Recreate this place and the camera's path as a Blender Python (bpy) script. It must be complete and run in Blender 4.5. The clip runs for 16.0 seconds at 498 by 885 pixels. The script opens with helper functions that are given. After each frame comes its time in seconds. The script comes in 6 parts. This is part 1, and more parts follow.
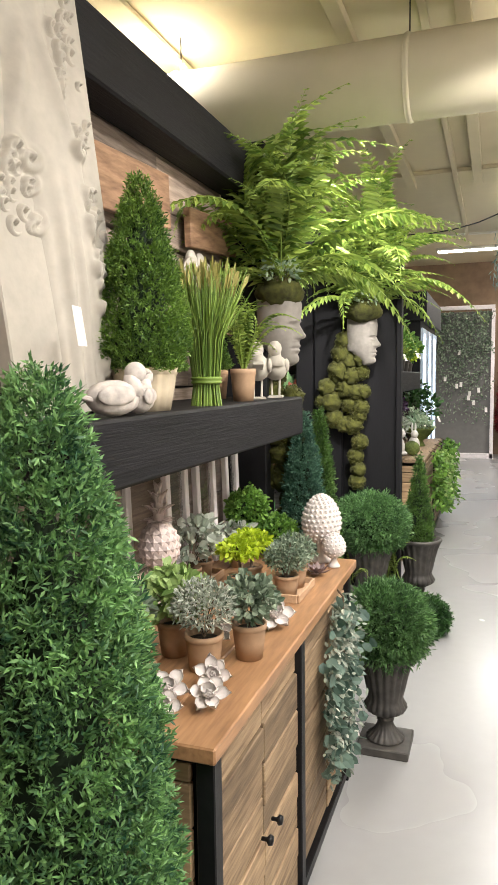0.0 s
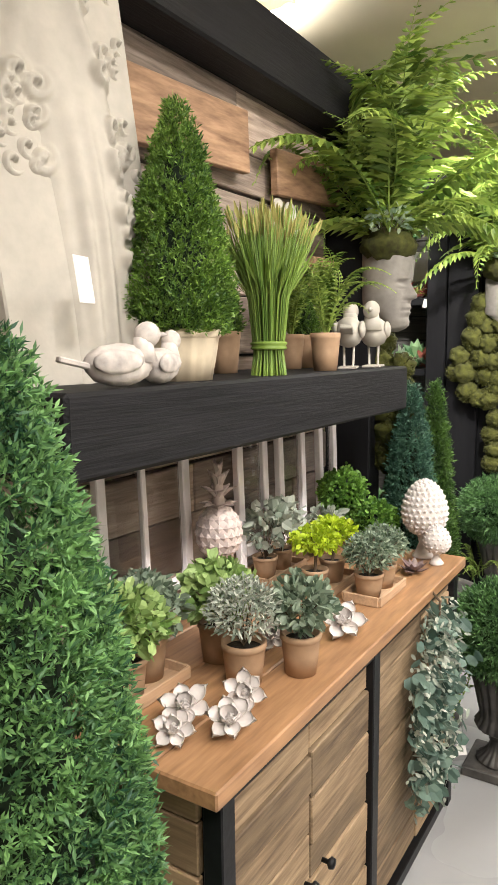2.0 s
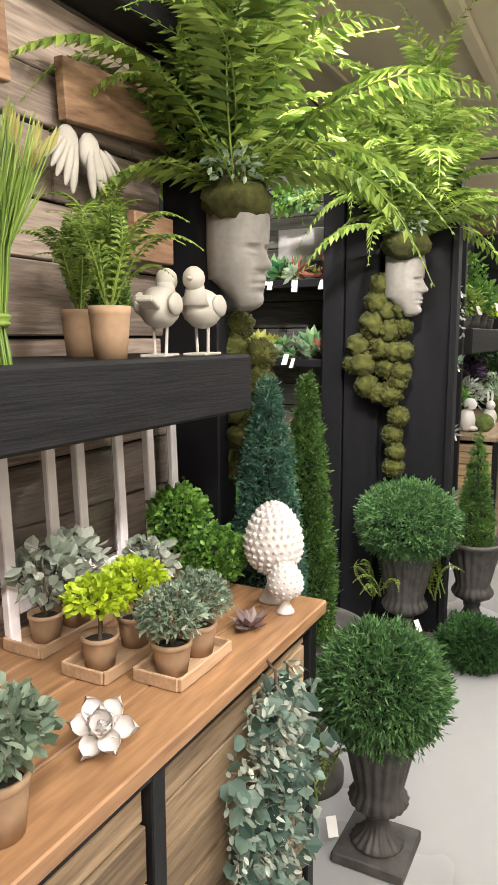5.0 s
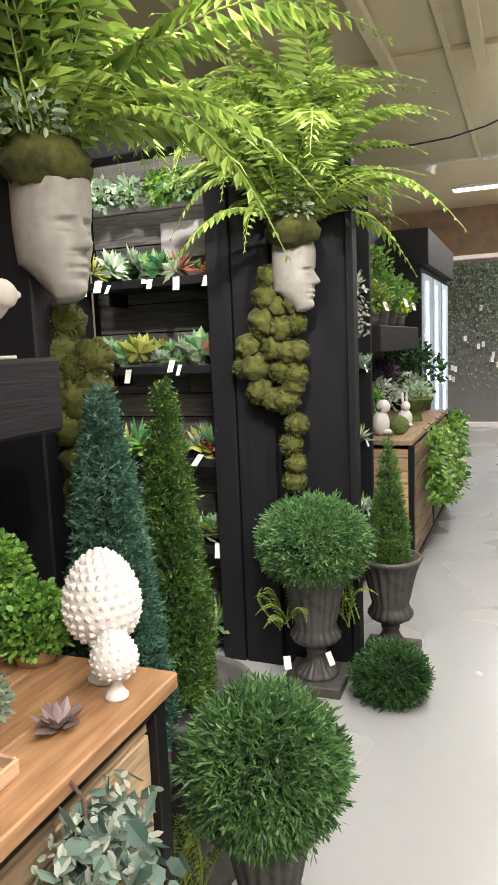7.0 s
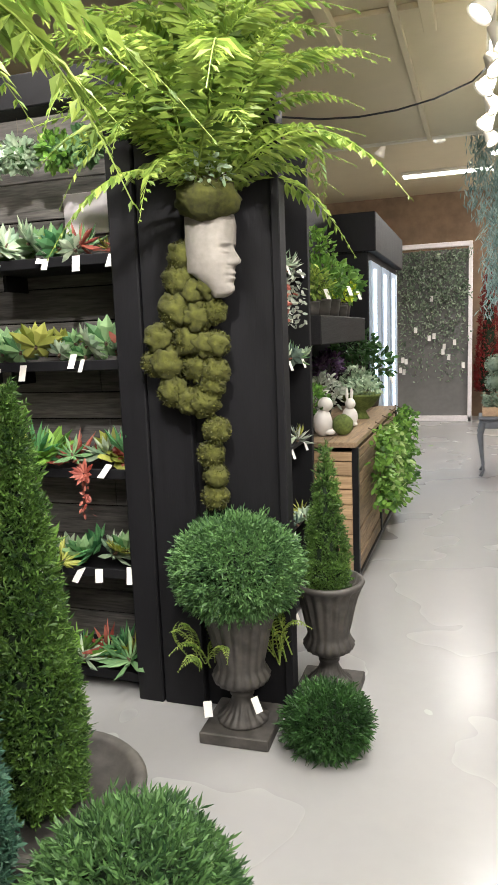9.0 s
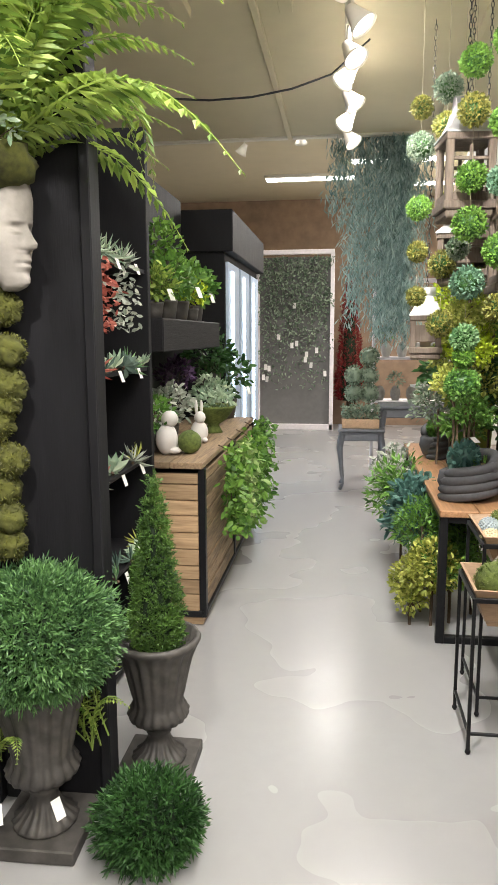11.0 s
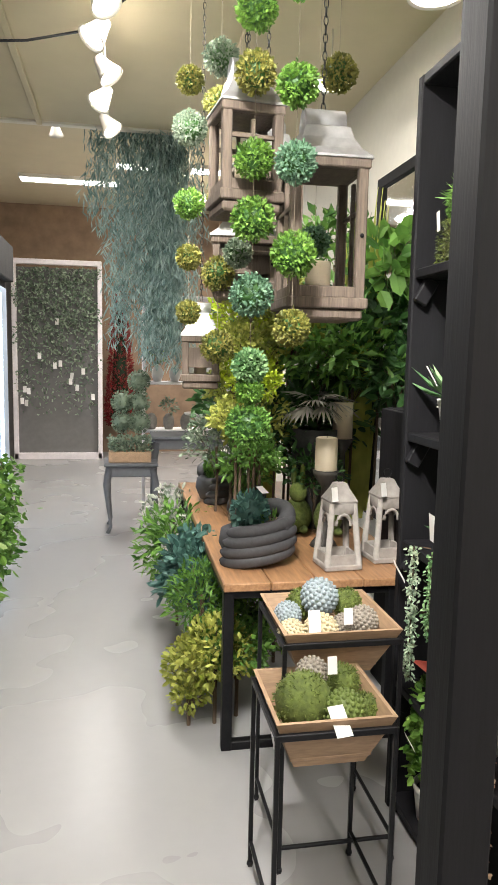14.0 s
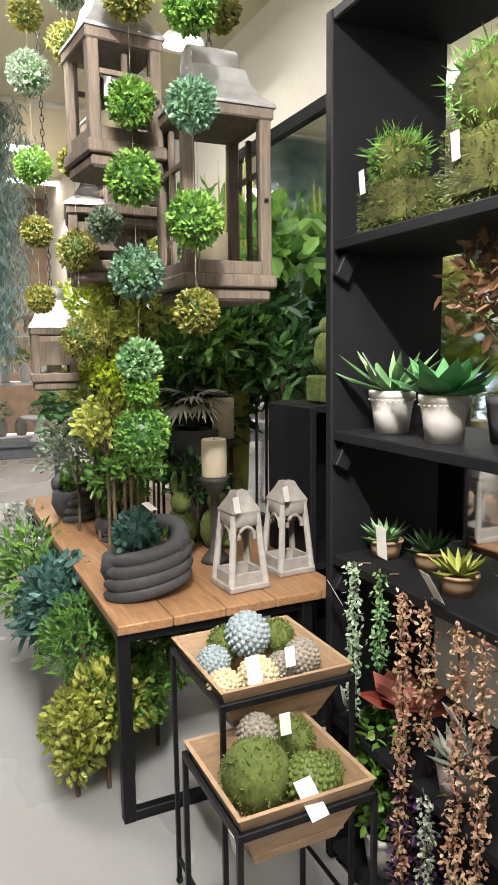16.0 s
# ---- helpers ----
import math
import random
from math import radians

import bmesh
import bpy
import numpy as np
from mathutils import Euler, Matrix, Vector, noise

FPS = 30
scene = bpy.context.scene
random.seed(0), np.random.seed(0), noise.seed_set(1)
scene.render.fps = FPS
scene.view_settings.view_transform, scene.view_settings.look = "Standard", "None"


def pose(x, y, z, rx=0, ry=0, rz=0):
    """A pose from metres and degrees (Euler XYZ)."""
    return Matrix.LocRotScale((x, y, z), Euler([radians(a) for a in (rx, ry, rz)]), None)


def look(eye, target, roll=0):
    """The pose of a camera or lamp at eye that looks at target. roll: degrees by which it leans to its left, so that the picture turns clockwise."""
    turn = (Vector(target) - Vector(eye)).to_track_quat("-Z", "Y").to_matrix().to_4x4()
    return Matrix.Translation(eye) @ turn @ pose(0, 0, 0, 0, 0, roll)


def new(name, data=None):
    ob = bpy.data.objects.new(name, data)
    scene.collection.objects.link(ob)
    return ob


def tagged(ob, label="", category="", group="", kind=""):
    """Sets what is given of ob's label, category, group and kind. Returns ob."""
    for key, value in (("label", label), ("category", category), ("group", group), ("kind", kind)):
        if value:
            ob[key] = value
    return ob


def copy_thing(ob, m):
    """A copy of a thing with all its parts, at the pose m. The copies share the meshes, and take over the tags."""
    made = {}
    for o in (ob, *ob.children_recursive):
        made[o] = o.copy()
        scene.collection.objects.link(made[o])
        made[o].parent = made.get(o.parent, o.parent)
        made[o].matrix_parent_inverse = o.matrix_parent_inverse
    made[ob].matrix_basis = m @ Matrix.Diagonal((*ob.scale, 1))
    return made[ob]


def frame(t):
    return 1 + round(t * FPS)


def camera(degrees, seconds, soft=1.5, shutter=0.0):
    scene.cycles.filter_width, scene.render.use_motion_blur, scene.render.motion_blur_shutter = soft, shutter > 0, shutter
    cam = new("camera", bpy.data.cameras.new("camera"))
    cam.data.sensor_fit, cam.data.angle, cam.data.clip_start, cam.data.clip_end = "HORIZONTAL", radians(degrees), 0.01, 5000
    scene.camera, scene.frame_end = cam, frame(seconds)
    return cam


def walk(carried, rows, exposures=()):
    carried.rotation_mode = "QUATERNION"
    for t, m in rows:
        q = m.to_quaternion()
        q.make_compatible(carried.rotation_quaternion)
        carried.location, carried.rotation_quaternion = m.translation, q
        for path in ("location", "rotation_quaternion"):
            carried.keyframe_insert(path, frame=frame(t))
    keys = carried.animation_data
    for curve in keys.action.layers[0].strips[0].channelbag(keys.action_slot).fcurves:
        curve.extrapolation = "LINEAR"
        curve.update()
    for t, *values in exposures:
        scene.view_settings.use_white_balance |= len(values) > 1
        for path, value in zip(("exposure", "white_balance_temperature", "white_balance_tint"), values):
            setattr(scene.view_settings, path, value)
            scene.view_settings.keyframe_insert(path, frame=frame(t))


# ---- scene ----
cam = camera(39.3, 16.0)
METRES, EYE, TILT, LEAN, TURN = 4.25, 1.6, 0.0, 0.0, 18.6
PATH = [
    (0, (0.783, 0.629, 1.743), (0.122, 2.507, 1.554), -0.7),
    (0.5, (0.793, 0.732, 1.737), (-0.029, 2.542, 1.518), -1.7),
    (1, (0.82, 0.829, 1.732), (-0.124, 2.577, 1.498), -1.3),
    (1.5, (0.86, 0.922, 1.737), (-0.155, 2.627, 1.489), -0.7),
    (2, (0.889, 1.012, 1.728), (-0.165, 2.69, 1.458), -0.6),
    (2.5, (0.885, 1.126, 1.708), (-0.178, 2.794, 1.414), -1.4),
    (3, (0.862, 1.239, 1.702), (-0.187, 2.915, 1.398), -2.2),
    (3.5, (0.853, 1.346, 1.701), (-0.16, 3.043, 1.397), -2.7),
    (4, (0.867, 1.474, 1.695), (-0.101, 3.198, 1.395), -2.1),
    (4.5, (0.899, 1.615, 1.698), (-0.035, 3.359, 1.402), -1.0),
    (5, (0.927, 1.737, 1.701), (0.012, 3.49, 1.404), -0.1),
    (5.2, (0.936, 1.783, 1.701), (0.026, 3.539, 1.4), 0.1),
    (7.3, (0.957, 2.333, 1.657), (0.22, 4.173, 1.385), -2.4),
    (7.5, (0.959, 2.386, 1.656), (0.224, 4.226, 1.383), -2.2),
    (8, (0.973, 2.523, 1.657), (0.238, 4.362, 1.379), -1.5),
    (8.5, (0.968, 2.659, 1.647), (0.261, 4.507, 1.357), -1.5),
    (9, (0.935, 2.786, 1.658), (0.305, 4.659, 1.355), -2.2),
    (9.5, (0.912, 2.907, 1.671), (0.403, 4.817, 1.368), -2.7),
    (9.7, (0.911, 2.963, 1.672), (0.449, 4.885, 1.367), -2.6),
    (11.8, (1.018, 3.578, 1.68), (0.835, 5.547, 1.384), 0.4),
    (12, (1.023, 3.636, 1.682), (0.867, 5.609, 1.391), 0.2),
    (12.5, (1.021, 3.796, 1.684), (0.984, 5.777, 1.406), -0.5),
    (13, (1.03, 3.971, 1.678), (1.152, 5.949, 1.407), -0.3),
    (13.5, (1.048, 4.126, 1.68), (1.297, 6.093, 1.419), 0.5),
    (14, (1.066, 4.272, 1.69), (1.427, 6.224, 1.446), 1.2),
    (14.5, (1.056, 4.408, 1.685), (1.537, 6.335, 1.451), 1.1),
    (15, (1.013, 4.553, 1.683), (1.637, 6.438, 1.449), 0.4),
    (15.5, (0.97, 4.68, 1.687), (1.711, 6.521, 1.443), -0.6),
    (16, (0.945, 4.777, 1.683), (1.776, 6.577, 1.42), -0.8),
]
walk(cam, [(t, look(eye, target, roll)) for t, eye, target, roll in PATH])

# ---- light and exposure ----
world = bpy.data.worlds.new("world")
world.use_nodes = True
scene.world = world
world.node_tree.nodes["Background"].inputs[0].default_value = (1.0, 0.94, 0.86, 1)
world.node_tree.nodes["Background"].inputs[1].default_value = 0.25
scene.view_settings.exposure = 0.48
rng = np.random.default_rng(7)


def lamp(name, eye, target, power, sx, sy, colour=(1, 0.965, 0.925)):
    d = bpy.data.lights.new(name, "AREA")
    d.shape, d.size, d.size_y, d.energy, d.color = "RECTANGLE", sx, sy, power, colour
    new(name, d).matrix_world = look(eye, target)


def spot(name, eye, target, power, angle=60):
    d = bpy.data.lights.new(name, "SPOT")
    d.energy, d.spot_size, d.spot_blend, d.shadow_soft_size, d.color = power, radians(angle), 0.7, 0.04, (1, 0.96, 0.91)
    new(name, d).matrix_world = look(eye, target)


# added fill lamps under the ceiling, with no fixture at these spots
for x, y in ((2.0, 0.6), (2.1, 3.0), (1.2, 5.3), (1.2, 8.2), (0.9, 12.5), (2.6, 14.0), (-1.0, 4.6)):
    lamp("ceiling_fill_light", (x, y, 3.5), (x, y, 0), 58, 0.3, 1.4)
# spots added to brighten the displays, most of them away from the track heads
for x, y, tx, ty, tz, p in ((1.45, 0.4, 0.0, 1.67, 0.9, 34), (1.5, 1.4, -0.1, 3.0, 1.2, 75), (1.6, 2.3, -0.2, 3.4, 1.6, 95), (1.2, 3.6, -0.2, 5.4, 1.8, 90), (1.0, 4.9, 1.9, 7.4, 1.6, 260), (1.0, 5.3, 2.3, 6.1, 1.0, 190), (0.95, 7.0, 2.0, 8.3, 1.6, 190)):
    spot("added_spot_light", (x, y, 3.2), (tx, ty, tz), p)


# unseen point light without a fixture, added to brighten ceiling and walls
def fill_point(x, y, z, power):
    d = bpy.data.lights.new("fill_glow", "POINT")
    d.energy, d.shadow_soft_size, d.color = power, 0.12, (1, 0.95, 0.88)
    new("fill_glow", d).location = (x, y, z)


for x, y in ((1.7, 0.4), (1.9, 2.6), (0.9, 4.6), (1.2, 6.2), (1.0, 9.2)):
    fill_point(x, y, 2.5, 8 if y < 4 else 6)
# one more added spot, to brighten the succulent shelves
spot("added_spot_light", (0.4, 3.75, 2.95), (-0.8, 5.7, 1.3), 190, 80)


# ---- materials ----
def material(name, colour, rough=0.6, metal=0.0, vary=0.25, grain=30.0, bump=0.2, stretch=(1, 1, 1), island=0.0, obj=0.0, blotch=3.0, second=None):
    """Two scales of noise over a base colour, fine relief, and a shift by island or by object."""
    m = bpy.data.materials.new(name)
    m.use_nodes = True
    nt = m.node_tree
    n, l = nt.nodes, nt.links
    b = n["Principled BSDF"]
    b.inputs["Roughness"].default_value, b.inputs["Metallic"].default_value = rough, metal
    co = n.new("ShaderNodeTexCoord")
    mp = n.new("ShaderNodeMapping")
    mp.inputs["Scale"].default_value = stretch
    l.new(co.outputs["Object"], mp.inputs["Vector"])
    fine, wide = n.new("ShaderNodeTexNoise"), n.new("ShaderNodeTexNoise")
    fine.inputs["Scale"].default_value, fine.inputs["Detail"].default_value = grain, 5
    wide.inputs["Scale"].default_value, wide.inputs["Detail"].default_value = blotch, 3
    l.new(mp.outputs[0], fine.inputs["Vector"])
    l.new(mp.outputs[0], wide.inputs["Vector"])
    ramp = n.new("ShaderNodeValToRGB")
    c2 = second or tuple(min(1, c * (1 + vary)) for c in colour)
    ramp.color_ramp.elements[0].color = (*[c * (1 - vary) for c in colour], 1)
    ramp.color_ramp.elements[1].color = (*c2, 1)
    ramp.color_ramp.elements[0].position, ramp.color_ramp.elements[1].position = 0.3, 0.72
    add = n.new("ShaderNodeMath")
    add.operation = "MULTIPLY_ADD"
    l.new(fine.outputs["Fac"], add.inputs[0])
    add.inputs[1].default_value = 0.5
    half = n.new("ShaderNodeMath")
    half.operation = "MULTIPLY"
    l.new(wide.outputs["Fac"], half.inputs[0])
    half.inputs[1].default_value = 0.5
    l.new(half.outputs[0], add.inputs[2])
    l.new(add.outputs[0], ramp.inputs[0])
    out = ramp.outputs[0]
    if island or obj:
        hsv = n.new("ShaderNodeHueSaturation")
        src = n.new("ShaderNodeNewGeometry").outputs["Random Per Island"] if island else n.new("ShaderNodeObjectInfo").outputs["Random"]
        k = island or obj
        mr = n.new("ShaderNodeMapRange")
        mr.inputs["To Min"].default_value, mr.inputs["To Max"].default_value = 1 - k, 1 + k
        l.new(src, mr.inputs["Value"])
        l.new(mr.outputs[0], hsv.inputs["Value"])
        l.new(out, hsv.inputs["Color"])
        out = hsv.outputs[0]
    l.new(out, b.inputs["Base Color"])
    rr = n.new("ShaderNodeMapRange")
    rr.inputs["To Min"].default_value, rr.inputs["To Max"].default_value = max(0, rough - 0.1), min(1, rough + 0.1)
    l.new(wide.outputs["Fac"], rr.inputs["Value"])
    l.new(rr.outputs[0], b.inputs["Roughness"])
    if bump:
        bp = n.new("ShaderNodeBump")
        bp.inputs["Strength"].default_value, bp.inputs["Distance"].default_value = bump, 0.004
        l.new(fine.outputs["Fac"], bp.inputs["Height"])
        l.new(bp.outputs[0], b.inputs["Normal"])
    return m


def leafy(name, dark, light, rough=0.5, thin=0.25):
    """Leaf material: each leaf takes its own tone between dark and light, and lets some light through."""
    m = bpy.data.materials.new(name)
    m.use_nodes = True
    nt = m.node_tree
    n, l = nt.nodes, nt.links
    b = n["Principled BSDF"]
    b.inputs["Roughness"].default_value = rough
    g = n.new("ShaderNodeNewGeometry")
    co = n.new("ShaderNodeTexCoord")
    no = n.new("ShaderNodeTexNoise")
    no.inputs["Scale"].default_value = 9
    l.new(co.outputs["Object"], no.inputs["Vector"])
    mx = n.new("ShaderNodeMath")
    mx.operation = "MULTIPLY_ADD"
    mx.inputs[1].default_value = 0.6
    l.new(g.outputs["Random Per Island"], mx.inputs[0])
    k = n.new("ShaderNodeMath")
    k.operation = "MULTIPLY_ADD"
    k.inputs[1].default_value, k.inputs[2].default_value = 0.9, -0.25
    l.new(no.outputs["Fac"], k.inputs[0])
    l.new(k.outputs[0], mx.inputs[2])
    ramp = n.new("ShaderNodeValToRGB")
    ramp.color_ramp.elements[0].color, ramp.color_ramp.elements[1].color = (*dark, 1), (*light, 1)
    ramp.color_ramp.elements[0].position, ramp.color_ramp.elements[1].position = 0.16, 0.82
    l.new(mx.outputs[0], ramp.inputs[0])
    l.new(ramp.outputs[0], b.inputs["Base Color"])
    tr = n.new("ShaderNodeBsdfTranslucent")
    l.new(ramp.outputs[0], tr.inputs["Color"])
    mix = n.new("ShaderNodeMixShader")
    mix.inputs[0].default_value = thin
    l.new(b.outputs[0], mix.inputs[1])
    l.new(tr.outputs[0], mix.inputs[2])
    l.new(mix.outputs[0], n["Material Output"].inputs["Surface"])
    return m


def glowing(name, colour, strength):
    m = bpy.data.materials.new(name)
    m.use_nodes = True
    b = m.node_tree.nodes["Principled BSDF"]
    b.inputs["Emission Color"].default_value, b.inputs["Emission Strength"].default_value = (*colour, 1), strength
    return m


def clear(name, colour=(1, 1, 1), rough=0.0):
    m = bpy.data.materials.new(name)
    m.use_nodes = True
    b = m.node_tree.nodes["Principled BSDF"]
    b.inputs["Base Color"].default_value = (*colour, 1)
    b.inputs["Roughness"].default_value, b.inputs["Transmission Weight"].default_value, b.inputs["IOR"].default_value = rough, 1.0, 1.05
    return m


FLOOR = material("polished_concrete", (0.345, 0.34, 0.34), 0.27, 0, 0.05, 14, 0, blotch=0.8)
for node in FLOOR.node_tree.nodes:
    if node.bl_idname == "ShaderNodeValToRGB":
        node.color_ramp.interpolation = "EASE"
        node.color_ramp.elements[0].position, node.color_ramp.elements[1].position = 0.0, 1.0
CEIL = material("cream_ceiling_paint", (0.66, 0.58, 0.41), 0.8, 0, 0.05, 5, 0.05, blotch=0.6)
WHITE = material("warm_white_wall_paint", (0.76, 0.72, 0.64), 0.75, 0, 0.04, 20, 0.05, blotch=0.7)
BLACK = material("black_stained_wood", (0.009, 0.0088, 0.0105), 0.62, 0, 0.25, 14, 0.12, (14, 14, 1))
BLACKH = material("black_stained_beam", (0.011, 0.0105, 0.012), 0.6, 0, 0.6, 11, 0.45, (16, 0.7, 16))
IRON = material("black_iron", (0.016, 0.016, 0.018), 0.45, 0.6, 0.3, 40, 0.2)
PLANKW = material("weathered_wall_plank", (0.245, 0.18, 0.14), 0.8, 0, 0.45, 9, 0.6, (14, 1, 14), obj=0.4, second=(0.46, 0.36, 0.295))
GREYPL = material("grey_barn_board", (0.13, 0.125, 0.12), 0.85, 0, 0.5, 9, 0.6, (1.2, 14, 14), obj=0.45, second=(0.26, 0.24, 0.225))
RUST = material("rusty_metal_sheet", (0.27, 0.135, 0.07), 0.7, 0.1, 0.5, 12, 0.4, (3, 1, 6), second=(0.47, 0.29, 0.175), blotch=7)
PINE = material("reclaimed_pine_board", (0.27, 0.165, 0.09), 0.7, 0, 0.6, 7, 0.5, (14, 1.2, 14), obj=0.42, second=(0.44, 0.31, 0.185))
PINEX = material("reclaimed_pine_end_board", (0.36, 0.22, 0.115), 0.65, 0, 0.45, 8, 0.35, (1, 12, 12), obj=0.3, second=(0.48, 0.33, 0.19))
TOPW = material("oiled_wood_worktop", (0.33, 0.165, 0.078), 0.42, 0, 0.4, 6, 0.15, (12, 1.3, 12), second=(0.47, 0.26, 0.13), blotch=4)
TRAYW = material("pale_tray_wood", (0.46, 0.30, 0.185), 0.6, 0, 0.25, 12, 0.2, (10, 1, 10))
BOXW = material("tan_planter_wood", (0.33, 0.215, 0.13), 0.6, 0, 0.25, 12, 0.2, (2, 10, 10))
GREYW = material("grey_brown_lantern_wood", (0.15, 0.115, 0.09), 0.8, 0, 0.45, 14, 0.6, (12, 12, 1))
GALV = material("galvanised_metal", (0.42, 0.42, 0.42), 0.45, 0.6, 0.3, 25, 0.1)
LANTG = material("greige_lantern_paint", (0.33, 0.30, 0.275), 0.7, 0, 0.3, 30, 0.2)
TERRA = material("kraft_terracotta", (0.37, 0.235, 0.14), 0.75, 0, 0.2, 40, 0.15)
CREAMP = material("cream_ridged_pot", (0.56, 0.47, 0.34), 0.7, 0, 0.15, 30, 0.15)
WPOT = material("white_ceramic_pot", (0.62, 0.59, 0.56), 0.45, 0, 0.08, 30, 0.05)
PLASTER = material("cream_plaster", (0.44, 0.405, 0.35), 0.75, 0, 0.14, 26, 0.25, blotch=6)
WHITEC = material("whitewashed_resin", (0.52, 0.465, 0.43), 0.75, 0, 0.45, 45, 0.3, blotch=12)
PINKC = material("pinkish_whitewash", (0.55, 0.45, 0.42), 0.7, 0, 0.25, 40, 0.3, blotch=10)
STONE = material("grey_cast_stone", (0.25, 0.228, 0.205), 0.8, 0, 0.25, 35, 0.3, blotch=5)
URNM = material("dark_bronze_urn", (0.050, 0.046, 0.043), 0.6, 0.1, 0.5, 24, 0.4, blotch=5, second=(0.11, 0.10, 0.09))
DARKST = material("charcoal_resin", (0.055, 0.055, 0.060), 0.65, 0, 0.3, 60, 0.3)
MOSS = material("sheet_moss", (0.034, 0.034, 0.006), 0.95, 0, 0.7, 45, 1.0, blotch=9, second=(0.10, 0.105, 0.016))
MOSSG = material("green_moss", (0.075, 0.11, 0.018), 0.95, 0, 0.6, 60, 1.0, blotch=10, second=(0.17, 0.22, 0.05))
SOIL = material("dark_soil", (0.03, 0.024, 0.018), 0.95, 0, 0.5, 60, 0.8)
PAPER = material("white_paper_tag", (0.74, 0.72, 0.69), 0.7, 0, 0.04, 20, 0.02)
CANDLE = material("ivory_candle_wax", (0.70, 0.60, 0.44), 0.5, 0, 0.08, 12, 0.05)
GREYD = material("grey_painted_furniture", (0.13, 0.135, 0.15), 0.55, 0, 0.2, 20, 0.15)
FARGREY = material("grey_display_panel", (0.17, 0.165, 0.16), 0.7, 0, 0.15, 12, 0.1)
WFRAME = material("white_window_frame", (0.82, 0.76, 0.78), 0.6, 0, 0.12, 25, 0.15)
DUCT = material("cream_duct_paint", (0.48, 0.43, 0.32), 0.8, 0, 0.05, 10, 0.03)
BARK = material("brown_stem", (0.10, 0.065, 0.04), 0.85, 0, 0.4, 40, 0.4)
ROPE = material("string", (0.30, 0.25, 0.18), 0.9, 0, 0.2, 60, 0.2)
MIRROR = material("mirror_silver", (0.80, 0.83, 0.82), 0.02, 1.0, 0.01, 3, 0)
PANE = clear("clear_glass")
OLDGLASS = clear("old_window_glass", (0.93, 0.94, 0.94))
OLDGLASS.node_tree.nodes["Principled BSDF"].inputs["IOR"].default_value = 1.4
WHITER = material("white_bisque_resin", (0.63, 0.575, 0.55), 0.7, 0, 0.12, 40, 0.25, blotch=9)
DOORG = material("cool_frosted_door", (0.50, 0.60, 0.74), 0.35, 0, 0.06, 8, 0.03)
BRICKW = material("brown_wood_far_wall", (0.30, 0.20, 0.13), 0.7, 0, 0.25, 6, 0.1)

BULB = glowing("lit_lamp_face", (1.0, 0.93, 0.84), 9.0)
TUBE = glowing("lit_tube", (1.0, 0.97, 0.92), 7.0)
COOLG = glowing("cool_cabinet_light", (0.62, 0.80, 1.0), 2.5)

CEDAR = leafy("blue_green_cedar_leaf", (0.025, 0.09, 0.045), (0.25, 0.47, 0.16))
CEDAR2 = leafy("fresh_cedar_leaf", (0.03, 0.085, 0.014), (0.20, 0.34, 0.05))
CYPRESS = leafy("dark_cypress_leaf", (0.016, 0.05, 0.012), (0.13, 0.25, 0.045))
BLUECYP = leafy("blue_cypress_leaf", (0.022, 0.07, 0.05), (0.10, 0.22, 0.14))
BOX = leafy("boxwood_leaf", (0.022, 0.066, 0.024), (0.15, 0.30, 0.095))
BOXB = leafy("bright_boxwood_leaf", (0.04, 0.12, 0.014), (0.25, 0.46, 0.08))
FERN = leafy("fern_leaf", (0.075, 0.155, 0.02), (0.42, 0.54, 0.115), 0.5, 0.35)
GRASS = leafy("wheat_grass", (0.09, 0.17, 0.02), (0.27, 0.38, 0.07))
GRASSH = leafy("wheat_head", (0.22, 0.21, 0.05), (0.48, 0.42, 0.15))
SAGE = leafy("grey_green_leaf", (0.09, 0.14, 0.09), (0.34, 0.41, 0.30))
SILVER = leafy("silver_leaf", (0.20, 0.25, 0.19), (0.58, 0.60, 0.52))
EUC = leafy("eucalyptus_leaf", (0.04, 0.085, 0.065), (0.22, 0.31, 0.25))
LIME = leafy("lime_leaf", (0.25, 0.36, 0.01), (0.55, 0.68, 0.04))
MINT = leafy("mint_leaf", (0.12, 0.22, 0.05), (0.44, 0.58, 0.22))
YGREEN = leafy("yellow_green_leaf", (0.17, 0.21, 0.02), (0.58, 0.60, 0.15))
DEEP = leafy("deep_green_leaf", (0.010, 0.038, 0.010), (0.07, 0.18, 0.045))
MIDG = leafy("mid_green_leaf", (0.035, 0.11, 0.015), (0.19, 0.38, 0.07))
TEAL = leafy("teal_leaf", (0.02, 0.075, 0.065), (0.13, 0.27, 0.23))
TEALP = leafy("pale_teal_garland", (0.12, 0.21, 0.195), (0.44, 0.56, 0.53))
SUCC = leafy("succulent_leaf", (0.06, 0.18, 0.06), (0.34, 0.54, 0.26))
SUCP = leafy("pale_succulent_leaf", (0.22, 0.34, 0.22), (0.58, 0.68, 0.50))
SUCR = leafy("red_succulent_leaf", (0.28, 0.05, 0.035), (0.56, 0.19, 0.14))
PURPLE = leafy("purple_succulent_leaf", (0.03, 0.013, 0.04), (0.14, 0.07, 0.17))
PINKS = leafy("pink_bead_leaf", (0.40, 0.17, 0.12), (0.64, 0.48, 0.32))
GREYL = leafy("silver_palm_leaf", (0.14, 0.14, 0.11), (0.40, 0.38, 0.32))
BRONZE = leafy("bronze_leaf", (0.10, 0.05, 0.025), (0.32, 0.17, 0.09))
